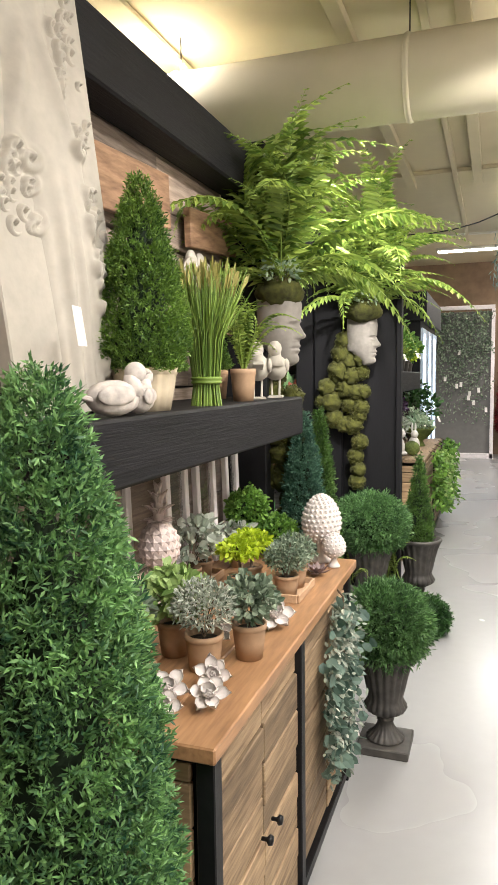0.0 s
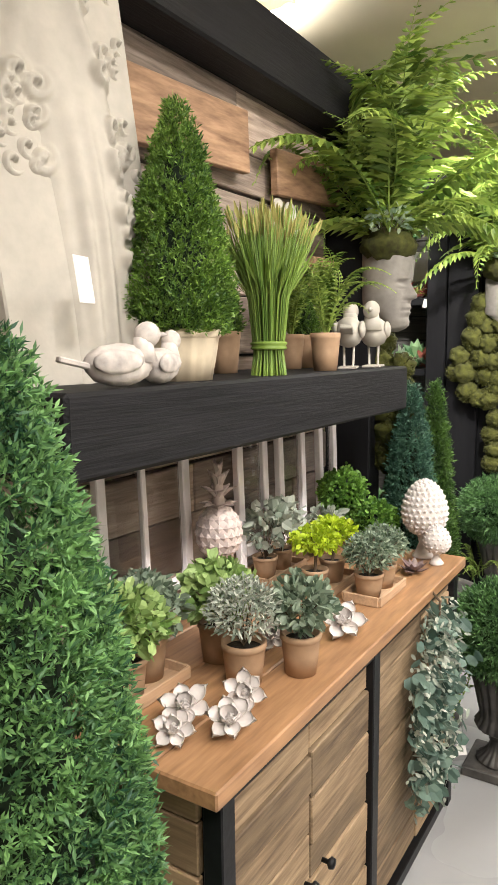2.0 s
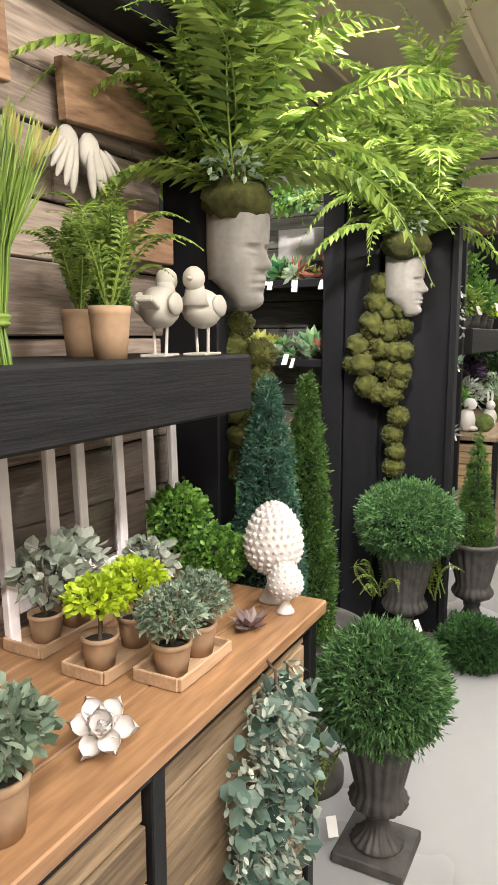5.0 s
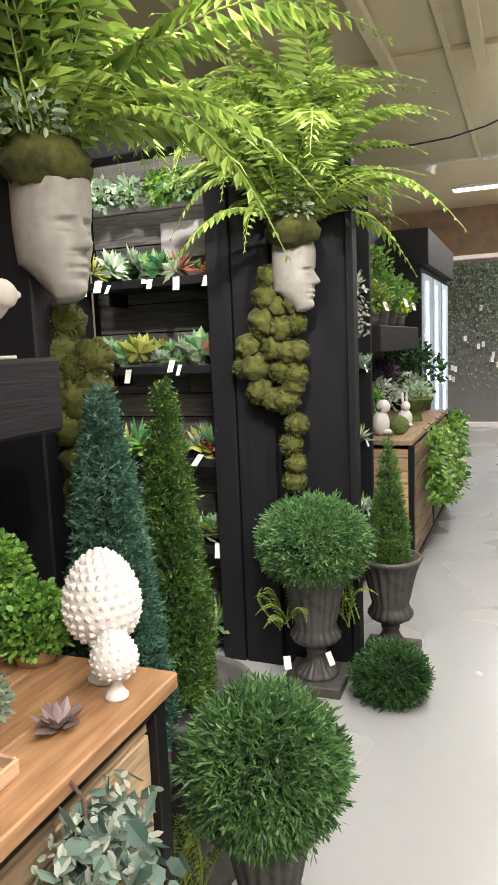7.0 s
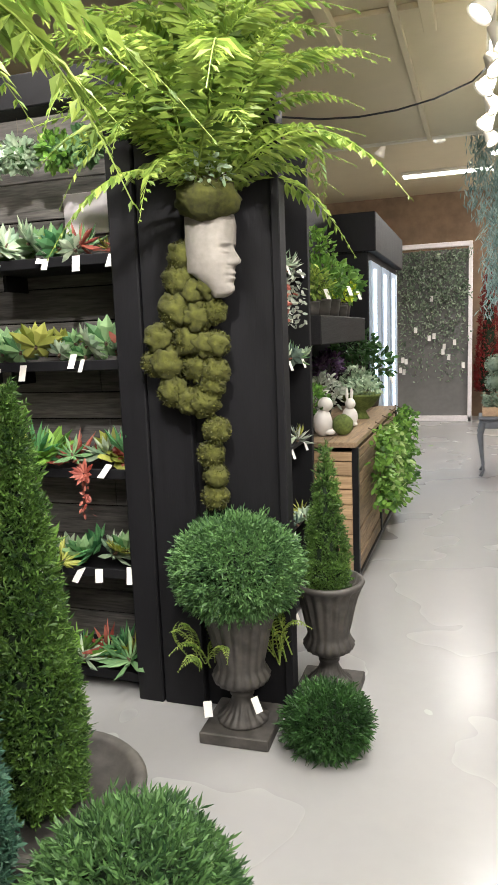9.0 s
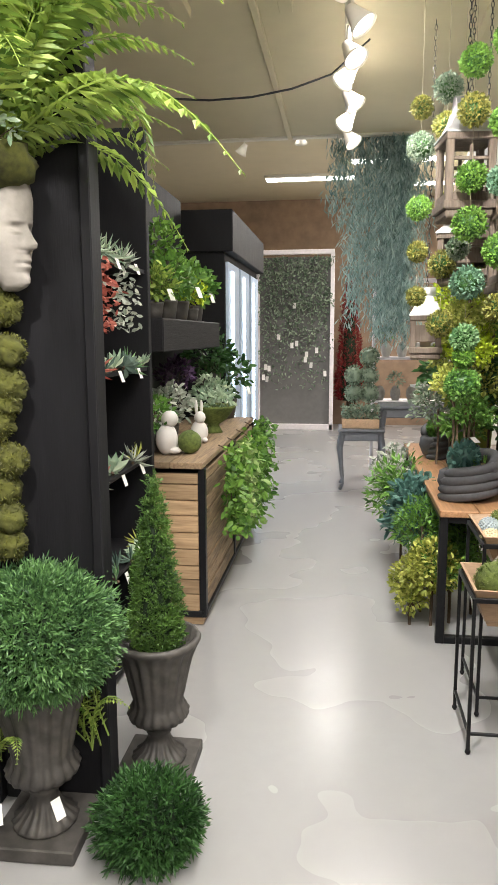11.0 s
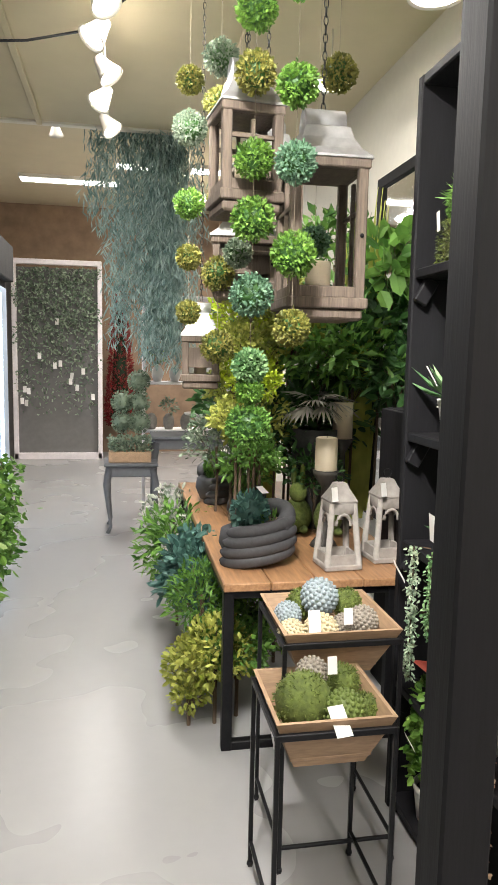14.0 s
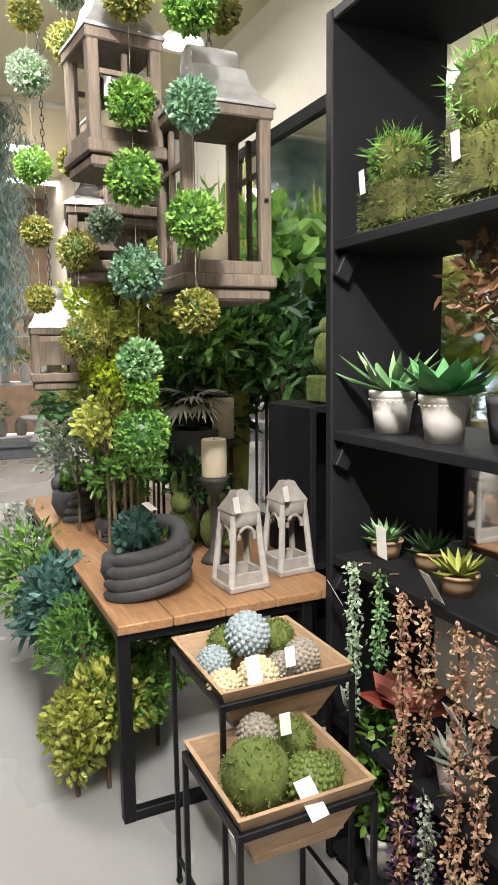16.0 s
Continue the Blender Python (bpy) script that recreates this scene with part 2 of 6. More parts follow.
REDT = leafy("red_garland", (0.12, 0.006, 0.008), (0.36, 0.03, 0.03))
BRIGHT = leafy("agave_leaf", (0.03, 0.14, 0.05), (0.14, 0.36, 0.14))


for m in (BLACK, BLACKH):
    m.node_tree.nodes["Principled BSDF"].inputs["Specular IOR Level"].default_value = 0.22
# near-black colour that stands in for shade deep inside the crowns
SHADE = material("painted_inner_shade", (0.010, 0.022, 0.008), 0.95, 0, 0.5, 40, 0.8)
OLIVE = leafy("olive_leaf", (0.08, 0.10, 0.018), (0.38, 0.36, 0.09))
BLUEG = leafy("blue_green_leaf", (0.06, 0.14, 0.085), (0.25, 0.43, 0.28))


# ---- shapes ----
class Shape:
    """Vertices and faces of one mesh."""

    def __init__(self):
        self.v, self.f, self.n, self.smooth = [], [], 0, False

    def add(self, v, f, smooth=None):
        v = np.asarray(v, float).reshape(-1, 3)
        self.v.append(v)
        self.f.extend([tuple(int(i) + self.n for i in q) for q in f])
        self.n += len(v)
        if smooth is not None:
            self.smooth = smooth
        return self

    def box(self, c, s, bev=0.003, rz=0.0, rx=0.0, ry=0.0):
        h = np.array(s, float) / 2
        b = min(bev, *(h * 0.45))
        vs, ix = [], {}
        for i in range(8):
            g = np.array([1 if i >> k & 1 else -1 for k in range(3)])
            for a in range(3):
                p = g * (h - b)
                p[a] = g[a] * h[a]
                ix[i, a] = len(vs)
                vs.append(p)
        fs = []
        for a in range(3):
            p, q = (a + 1) % 3, (a + 2) % 3
            for sgn in (0, 1):
                k = [sgn << a | u << p | w << q for u, w in ((0, 0), (1, 0), (1, 1), (0, 1))]
                fs.append([ix[c0, a] for c0 in k])
            for u in (0, 1):
                for w in (0, 1):
                    c0 = u << p | w << q
                    c1 = c0 | 1 << a
                    fs.append([ix[c0, p], ix[c1, p], ix[c1, q], ix[c0, q]])
        fs += [[ix[i, a] for a in range(3)] for i in range(8)]
        vs = np.array(vs)
        out = []
        for q in fs:
            nrm = np.cross(vs[q[1]] - vs[q[0]], vs[q[2]] - vs[q[0]])
            out.append(q if nrm @ vs[q].mean(0) > 0 else q[::-1])
        m = np.array(Euler((rx, ry, rz)).to_matrix())
        return self.add(vs @ m.T + np.array(c), out)

    def lathe(self, prof, seg=24, c=(0, 0, 0), flute=None, sx=1.0, sy=1.0):
        a = np.linspace(0, 2 * np.pi, seg, endpoint=False)
        vs = []
        for k, (r, z) in enumerate(prof):
            rr = r * (1 + (flute(k, a, z) if flute else 0 * a))
            vs.append(np.c_[rr * np.cos(a) * sx, rr * np.sin(a) * sy, np.full(seg, z)])
        fs = []
        for k in range(len(prof) - 1):
            for i in range(seg):
                j = (i + 1) % seg
                fs.append((k * seg + i, k * seg + j, (k + 1) * seg + j, (k + 1) * seg + i))
        fs.append(tuple(range(seg))[::-1])
        fs.append(tuple((len(prof) - 1) * seg + i for i in range(seg)))
        return self.add(np.vstack(vs) + np.array(c), fs, seg > 6)

    def ball(self, c, r, seg=16, rings=10, lump=0.0, freq=3.0, squash=(1, 1, 1), seed=0):
        vs, fs = [], []
        for i in range(rings + 1):
            t = np.pi * i / rings
            for j in range(seg):
                p = 2 * np.pi * j / seg
                d = Vector((math.sin(t) * math.cos(p), math.sin(t) * math.sin(p), math.cos(t)))
                k = r * (1 + lump * noise.noise(d * freq + Vector((seed * 7.3, seed * 3.1, 0))))
                vs.append((d.x * k * squash[0] + c[0], d.y * k * squash[1] + c[1], d.z * k * squash[2] + c[2]))
        for i in range(rings):
            for j in range(seg):
                q = (j + 1) % seg
                fs.append((i * seg + j, (i + 1) * seg + j, (i + 1) * seg + q, i * seg + q))
        return self.add(vs, fs, True)

    def tube(self, pts, r, seg=6):
        pts = np.array(pts, float)
        rs = np.broadcast_to(np.array(r, float), (len(pts),))
        tan = np.gradient(pts, axis=0)
        vs = []
        for p, t, rr in zip(pts, tan, rs):
            t = t / (np.linalg.norm(t) + 1e-9)
            u = np.cross(t, (0, 0, 1) if abs(t[2]) < 0.9 else (1, 0, 0))
            u /= np.linalg.norm(u)
            w = np.cross(t, u)
            for k in range(seg):
                a = 2 * np.pi * k / seg
                vs.append(p + rr * (math.cos(a) * u + math.sin(a) * w))
        fs = [(k * seg + i, k * seg + (i + 1) % seg, (k + 1) * seg + (i + 1) % seg, (k + 1) * seg + i) for k in range(len(pts) - 1) for i in range(seg)]
        fs += [tuple(range(seg)), tuple((len(pts) - 1) * seg + i for i in range(seg))]
        return self.add(vs, fs, True)

    def leaves(self, base, way, length, width, fold=0.15, droop=0.0, up=None):
        """One four-cornered folded leaf at each base, along way."""
        base, way = np.asarray(base, float), np.asarray(way, float)
        k = len(base)
        way = way / (np.linalg.norm(way, axis=1, keepdims=True) + 1e-9)
        ref = rng.normal(size=(k, 3)) if up is None else np.broadcast_to(np.array(up, float), (k, 3)) + rng.normal(size=(k, 3)) * 0.25
        side = np.cross(way, ref)
        side /= np.linalg.norm(side, axis=1, keepdims=True) + 1e-9
        nor = np.cross(side, way)
        L = np.broadcast_to(np.asarray(length, float), (k,))[:, None]
        W = np.broadcast_to(np.asarray(width, float), (k,))[:, None] / 2
        mid = base + way * L * 0.5
        tip = base + way * L - np.array([0, 0, 1]) * L * droop
        if float((2 * W / L).mean()) > 0.4:
            k1, k2 = base + way * L * 0.28, base + way * L * 0.72 - np.array([0, 0, 1]) * L * droop * 0.5
            e = nor * W * fold
            six = [base, k1 + side * W * 0.9 + e, k2 + side * W * 0.85 + e, tip, k2 - side * W * 0.85 + e, k1 - side * W * 0.9 + e]
            vs = np.stack(six, 1).reshape(-1, 3)
            i = (np.arange(k) * 6 + self.n)[:, None] + np.arange(6)
            self.v.append(vs)
            self.f.extend(map(tuple, i[:, [0, 1, 2, 3]].tolist()))
            self.f.extend(map(tuple, i[:, [0, 3, 4, 5]].tolist()))
            self.n += len(vs)
            return self
        a, c = mid + side * W + nor * W * fold, mid - side * W + nor * W * fold
        vs = np.stack([base, a, tip, c], 1).reshape(-1, 3)
        i = np.arange(k) * 4 + self.n
        self.v.append(vs)
        self.f.extend(zip(i.tolist(), (i + 1).tolist(), (i + 2).tolist(), (i + 3).tolist()))
        self.n += len(vs)
        return self

    def mesh(self, name):
        me = bpy.data.meshes.new(name)
        me.from_pydata(np.vstack(self.v).tolist(), [], self.f)
        if self.smooth:
            me.shade_smooth()
        return me


STUFF = {"crown", "foliage", "stems", "rosette", "leaf_mass", "strand", "stalks", "ears", "trailing_leaves", "bead_leaves", "leaf_cover", "fuzz", "tufts", "small_leaves", "large_leaves", "beads"}


def part(name, shape, mat, parent=None, label="", m=None, **tags):
    me = shape if isinstance(shape, bpy.types.Mesh) else shape.mesh(name)
    if not me.materials:
        me.materials.append(mat)
    ob = new(name, me)
    if parent is not None:
        ob.parent = parent
    if name in STUFF:
        tags.setdefault("kind", "stuff")
    if m is not None:
        ob.matrix_basis = m
    return tagged(ob, label, **tags)


def thing(name, label, category, m, group=""):
    ob = new(name)
    ob.empty_display_size = 0.05
    ob.matrix_basis = m
    return tagged(ob, label, category, group)


def setting(name, shape, mat, label):
    return part(name, shape, mat, None, label, category=name.split("_")[0], kind="structure")


def dirs(k):
    d = rng.normal(size=(k, 3))
    return d / np.linalg.norm(d, axis=1, keepdims=True)


def tag_at(x, y, z, rz=0, rx=75, s=0.03):
    t = Shape().box((0, 0, 0), (s, s * 1.8, 0.0012), 0.0004)
    return part("price_tag", t, PAPER, None, "small white paper price tag hanging on a plant", m=pose(x, y, z, rx, 0, rz), category="price tag", group="price tags")


# ---- plants ----
def sprays(sh, base, way, size, per=14, width=0.11, spread=0.65, short=0.65):
    """Feathery twigs: several small leaflets that fan out from every base."""
    k = len(base)
    b = np.repeat(base, per, 0)
    w = np.repeat(way, per, 0)
    s = np.repeat(np.broadcast_to(np.asarray(size, float), (k,)), per)
    off = rng.random(k * per) * 0.8
    b = b + w * (s * off)[:, None]
    w2 = w + rng.normal(size=w.shape) * spread
    sh.leaves(b, w2, s * short * rng.uniform(0.35, 0.75, k * per), s * width)


def cone_crown(parent, mat, r, h, z0, count, size, top=0.25, lump=0.1, name="crown", core=None, power=1.0):
    sh = Shape()
    u = 1 - rng.random(count) ** (1 / (1 + power))
    a = rng.random(count) * 2 * np.pi
    prof = np.minimum(1.0, (1 - u) ** power + 0.04) * np.where(u < 0.12, 0.8 + u / 0.6, 1.0)
    lm = np.array([1 + lump * noise.noise(Vector((math.cos(x) * 2.2, math.sin(x) * 2.2, y * 9 + r * 31))) * 2 for x, y in zip(a, u)])
    rr = r * prof * lm
    out = np.c_[np.cos(a), np.sin(a), np.zeros(count)]
    base = out * (rr - size * 0.5)[:, None].clip(0.0) + np.c_[np.zeros(count), np.zeros(count), z0 + u * h * 0.97]
    way = out * 0.8 + np.array([0, 0, 0.75]) + rng.normal(size=(count, 3)) * 0.3
    way /= np.linalg.norm(way, axis=1, keepdims=True)
    sprays(sh, base, way, size * rng.uniform(0.7, 1.3, count))
    sh.smooth = False
    c = part(name, sh, mat, parent)
    # dark core paints the shade between the sprays
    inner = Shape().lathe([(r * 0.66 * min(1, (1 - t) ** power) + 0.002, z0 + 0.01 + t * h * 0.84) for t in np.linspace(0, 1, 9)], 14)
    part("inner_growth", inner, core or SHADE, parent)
    return c


def ball_crown(parent, mat, r, z, count, size, squash=1.0, per=7, width=0.22, name="crown", flat=0.0):
    sh = Shape()
    d = dirs(count)
    if flat:
        d[:, 2] = np.maximum(d[:, 2], -flat)
        d /= np.linalg.norm(d, axis=1, keepdims=True)
    base = d * (r - size * 0.5) * np.array([1, 1, squash]) * rng.uniform(0.86, 1.04, (count, 1)) + np.array([0, 0, z])
    sprays(sh, base, d + rng.normal(size=d.shape) * 0.25, size * rng.uniform(0.7, 1.2, count), per, width, 0.55, 1.0)
    c = part(name, sh, mat, parent)
    # dark core paints the shade between the leaves
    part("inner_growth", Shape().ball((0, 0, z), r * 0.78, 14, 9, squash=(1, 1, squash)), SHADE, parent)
    return c


def bushy(parent, mat, r, z, count, leaf, width=0.6, squash=1.0, stems=10, name="foliage", hollow=0.3, inner=False):
    """A loose round bush of separate leaves on thin stems."""
    sh = Shape()
    d = dirs(count)
    d[:, 2] = np.abs(d[:, 2]) * np.where(rng.random(count) < 0.75, 1, -0.5)
    rad = r * (hollow + (1 - hollow) * rng.random(count) ** 0.5)
    base = d * rad[:, None] * np.array([1, 1, squash]) + np.array([0, 0, z])
    sh.leaves(base, d + rng.normal(size=d.shape) * 0.7 + np.array([0, 0, 0.2]), leaf * rng.uniform(0.6, 1.25, count), leaf * width * rng.uniform(0.7, 1.1, count), 0.25, 0.12)
    c = part(name, sh, mat, parent)
    if stems:
        st = Shape()
        for q in dirs(stems):
            q[2] = abs(q[2])
            st.tube([(0, 0, z - r * squash * 0.9), q * r * 0.5 * np.array([1, 1, squash]) + np.array([0, 0, z - r * 0.2]), q * r * 0.9 * np.array([1, 1, squash]) + np.array([0, 0, z])], 0.0016, 4)
        part("stems", st, BARK, parent)
    return c


def frond_mesh(length, lift, droop, pairs, leaf, wob=0.0):
    """A fern frond along +x: a bent midrib with leaflets on both sides."""
    sh = Shape()
    t = np.linspace(0, 1, 14)
    pts = np.c_[t * length, wob * np.sin(t * 3) * length, lift * length * np.sin(t * 1.7) - droop * length * t ** 2.6]
    sh.tube(pts, np.linspace(0.003, 0.0008, 14), 4)
    u = np.linspace(0.1, 0.995, pairs)
    p = np.stack([np.interp(u, t, pts[:, k]) for k in range(3)], 1)
    g = np.stack([np.interp(u, t, np.gradient(pts[:, k])) for k in range(3)], 1)
    g /= np.linalg.norm(g, axis=1, keepdims=True)
    size = leaf * np.sin(np.clip(u * 1.05, 0, 1) * np.pi * 0.86 + 0.32) ** 0.8
    for s in (1, -1):
        w = np.cross(g, (0, 0, 1)) * s * 0.95 + g * 0.42 + np.array([0, 0, -0.22])
        sh.leaves(p, w, size.clip(0.006), (size * 0.34).clip(0.004), 0.3, 0.12, up=(0, 0, 1))
        sh.leaves(p + w * (size * 0.25)[:, None], w + g * 0.5, size.clip(0.006) * 0.55, (size * 0.2).clip(0.003), 0.3, 0.15, up=(0, 0, 1))
    sh.smooth = False
    return sh.mesh("frond")


FRONDS = [frond_mesh(0.62, 0.55, 0.42, 27, 0.085, 0.04), frond_mesh(0.52, 0.7, 0.75, 24, 0.08, -0.05), frond_mesh(0.44, 0.3, 0.75, 21, 0.075, 0.05), frond_mesh(0.40, 0.9, 0.35, 19, 0.07, 0.02)]
SMALLF = [frond_mesh(0.20, 0.8, 0.45, 20, 0.03, 0.03), frond_mesh(0.17, 1.1, 0.2, 18, 0.028, -0.03)]


def fern(name, label, m, count, meshes, scale=1.0, lean=(0, 0), mat=FERN, group="", az=(0, 360), dense=True):
    t = thing(name, label, "fern", m, group)
    for k in range(count):
        a = rng.uniform(*az)
        tilt = rng.uniform(-72, 4)
        me = meshes[k % len(meshes)]
        s = scale * rng.uniform(0.75, 1.3)
        mm = Matrix.Translation((rng.uniform(-0.04, 0.04) * scale, rng.uniform(-0.04, 0.04) * scale, rng.uniform(-0.03, 0.03))) @ pose(0, 0, 0, 0, 0, a) @ pose(0, 0, 0, rng.uniform(-20, 20), tilt, 0) @ Matrix.Diagonal((s, s, s, 1))
        part("frond", me, mat, t, m=mm)
    return t


def pot(parent, r, h, mat, z=0.0, rim=0.0, taper=0.78, name="pot", ridges=0, label=""):
    fl = (lambda k, a, zz: 0.018 * np.sign(np.sin(a * ridges))) if ridges else None
    pr = [(r * taper, z), (r * (taper + 0.12), z + h * 0.5), (r * 0.965, z + h * 0.82), (r * 0.985, z + h * 0.84), (r * (1 + rim), z + h * 0.86), (r * (1 + rim), z + h), (r * 0.9, z + h), (r * 0.87, z + h * 0.8)]
    o = part(name, Shape().lathe(pr, 72 if ridges else 26, flute=fl), mat, parent, label)
    part("soil", Shape().lathe([(r * 0.88, z + h * 0.8), (r * 0.6, z + h * 0.83), (0.002, z + h * 0.84)], 16), SOIL, parent)
    return o


def potted(name, label, m, mat, r, h, crown, leaf, count, squash=1.0, width=0.6, potmat=None, group="", kind="bush", lift=0.0, cat="potted plant"):
    t = thing(name, label, cat, m, group)
    pot(t, r, h, potmat or TERRA, rim=0.03)
    z = h + crown * squash * 0.75 + lift
    if kind == "bush":
        bushy(t, mat, crown, z, count, leaf, width, squash)
    else:
        ball_crown(t, mat, crown, z, count, leaf, squash, per=6, width=width)
    if lift:
        part("trunk", Shape().tube([(0, 0, h * 0.8), (0.004, 0, h + lift * 0.5), (0, 0, z)], 0.005, 6), BARK, t)
    return t


def rosette(parent, mat, r, count, wide=0.42, rise=0.5, z=0.0, m=None, name="rosette", thick=0.12):
    """A succulent rosette of thick pointed leaves, as one part."""
    sh = Shape()
    for k in range(count):
        a = k * 2.39996
        f = (k + 0.6) / count
        L = r * (0.45 + 0.6 * f)
        up = math.sin((1 - f) * 1.25 + 0.12) * rise * 1.6
        d = np.array([math.cos(a), math.sin(a), 0.0])
        s = np.array([-math.sin(a), math.cos(a), 0.0])
        w = L * wide / 2
        e = np.array([0, 0, 1.0])
        b0 = d * r * 0.06 + e * z
        m1 = b0 + d * L * 0.55 + e * L * 0.5 * up
        tip = b0 + d * L * 0.95 + e * L * (up * 0.95 + 0.05)
        th = L * thick
        vs = [b0 - s * w * 0.45, b0 + s * w * 0.45, m1 + s * w, m1 - s * w, tip, m1 - e * th, b0 - e * th * 0.5, m1 + e * th * 0.15 - d * L * 0.1]
        sh.add(vs, [(0, 1, 7), (1, 2, 7), (3, 0, 7), (7, 2, 4), (3, 7, 4), (5, 4, 2), (3, 4, 5), (6, 5, 2, 1), (0, 3, 5, 6)])
    sh.smooth = False
    return part(name, sh, mat, parent, m=m)


SPIKY = {}


def succulent(label, m, mat, r, count=18, wide=0.42, rise=0.5, group="succulents on the shelves"):
    key = (mat.name, round(r, 2), count, wide, rise)
    if key in SPIKY:
        o = copy_thing(SPIKY[key], m)
        o["label"] = label
        return o
    t = thing("succulent", label, "succulent", m, group)
    rosette(t, mat, r, count, wide, rise)
    part("stem", Shape().tube([(0, 0, -0.02), (0, 0, 0.02)], [0.008, 0.004], 6), BARK, t)
    SPIKY[key] = t
    return t


# ---- the large structure ----
setting("floor", Shape().box((2.0, 7.0, -0.05), (14, 20, 0.1), 0.001), FLOOR, "pale polished concrete shop floor")
setting("ceiling", Shape().box((2.0, 4.0, 3.68), (14, 13.4, 0.12), 0.001), CEIL, "cream painted ceiling over the front of the shop")
setting("ceiling_rear", Shape().box((2.0, 13.9, 4.16), (14, 6.4, 0.12), 0.001), CEIL, "cream ceiling over the rear of the shop")
setting("soffit", Shape().box((2.0, 10.66, 3.91), (14, 0.08, 0.62), 0.004), WHITE, "cream painted drop beam across the ceiling")
setting("wall_east", Shape().box((2.90, 7.0, 2.1), (0.12, 20, 4.2), 0.001), WHITE, "warm white painted wall behind the shelving")
setting("wall_west", Shape().box((-4.0, 7.0, 2.1), (0.12, 20, 4.2), 0.001), WHITE, "warm white painted wall")
setting("wall_south", Shape().box((2.0, -2.9, 2.1), (14, 0.12, 4.2), 0.001), WHITE, "warm white painted wall at the entrance")
setting("wall_north", Shape().box((2.0, 16.6, 2.1), (14, 0.12, 4.2), 0.001), BRICKW, "orange-brown wood-clad rear wall")
for y in (-0.3, 2.3, 4.9, 7.5):
    setting("trim", Shape().box((2.0, y, 3.6), (13.6, 0.05, 0.036), 0.004), CEIL, "cream ceiling joint strip")
for x in (-2.4, -1.0, 0.4, 1.8):
    setting("trim", Shape().box((x, 4.0, 3.59), (0.045, 13.2, 0.03), 0.004), CEIL, "cream ceiling joint strip")
for x in (0.3, 0.9):
    setting("trim", Shape().box((x - 0.3, 3.2, 3.545), (0.08, 9, 0.06), 0.004), CEIL, "cream ceiling rail")

duct = thing("air_duct", "round cream painted air duct under the ceiling", "duct", pose(0, 4.35, 3.22))
part("duct_pipe", Shape().tube([(x, 0, 0) for x in np.linspace(-3.8, 2.8, 12)], 0.20, 32), DUCT, duct)
for x in (-2.4, -0.9, 0.35, 1.6):
    part("duct_band", Shape().tube([(x - 0.015, 0, 0), (x, 0, 0), (x + 0.015, 0, 0)], [0.203, 0.21, 0.203], 32), DUCT, duct)
    part("hanger", Shape().tube([(x, 0, 0.2), (x, 0, 0.4)], 0.004, 6), IRON, duct)


def tube_fixture(x, y, z, length=1.5, rz=0):
    t = thing("fluorescent_light", "lit white fluorescent ceiling light", "ceiling light", pose(x, y, z, 0, 0, rz), "fluorescent lights")
    part("housing", Shape().box((0, 0, 0.03), (0.26, length, 0.05), 0.006), WHITE, t)
    part("diffuser", Shape().box((0, 0, 0), (0.2, length - 0.04, 0.02), 0.004), TUBE, t, "lit white diffuser")


for x, y, z, rz in ((0.1, 11.8, 4.045, 90), (1.7, 13.6, 4.045, 90), (0.4, 14.6, 4.045, 90), (2.4, 15.2, 4.045, 90)):
    tube_fixture(x, y, z, 1.4, rz)


def track_head(x, y, z, rz, tilt, first=[]):
    if first:
        return copy_thing(first[0], pose(x, y, z, 0, 0, rz))
    t = thing("track_light", "white track spotlight with a lit round face", "spotlight", pose(x, y, z, 0, 0, rz), "track spotlights")
    part("stem", Shape().tube([(0, 0, 0.0), (0, 0, 0.13)], 0.008, 8), WHITE, t)
    m = pose(0, 0, 0, tilt, 0, 0)
    part("shade", Shape().lathe([(0.028, 0.03), (0.036, 0.0), (0.06, -0.07), (0.075, -0.10), (0.07, -0.10), (0.055, -0.065)], 24), WHITE, t, m=m)
    part("bulb", Shape().lathe([(0.064, -0.088), (0.05, -0.096), (0.002, -0.1)], 24), BULB, t, "lit lamp face", m=m)
    first.append(t)
    return t


track = thing("track_rail", "cream lighting track rail under the ceiling", "track", pose(0.96, 7.4, 3.42))
part("rail", Shape().box((0, 0, 0), (0.04, 5.6, 0.03), 0.004), WHITE, track)
for y in (-2.6, -0.9, 0.9, 2.6):
    part("hanger", Shape().tube([(0, y, 0.01), (0, y, 0.205)], 0.006, 6), WHITE, track)
for k, y in enumerate((5.9, 6.35, 6.8, 7.2, 7.65, 8.0, 8.45, 8.9, 9.4)):
    track_head(0.96 + 0.02 * (k % 2), y, 3.29, (-55, 62, -70, 75, 50, -65, 70, -50, 65)[k], -38)
for k, (x, y) in enumerate(((0.42, 11.9), (0.95, 11.9), (1.35, 12.4), (-0.3, 12.3), (1.9, 13.2))):
    track_head(x, y, 3.97, 180 + 20 * k, -38)
for x, y in ((2.45, 7.4), (2.3, 8.5)):
    t = thing("hanging_lamp", "white round ceiling downlight hanging by the wall", "downlight", pose(x, y, 3.32), "downlights")
    part("cord", Shape().tube([(0, 0, 0.05), (0, 0, 0.3)], 0.005, 6), WHITE, t)
    part("shade", Shape().lathe([(0.03, 0.08), (0.05, 0.05), (0.13, -0.02), (0.125, -0.02), (0.05, 0.03)], 28), WHITE, t)
    part("bulb", Shape().lathe([(0.115, -0.012), (0.08, -0.02), (0.002, -0.022)], 24), BULB, t, "lit lamp face")
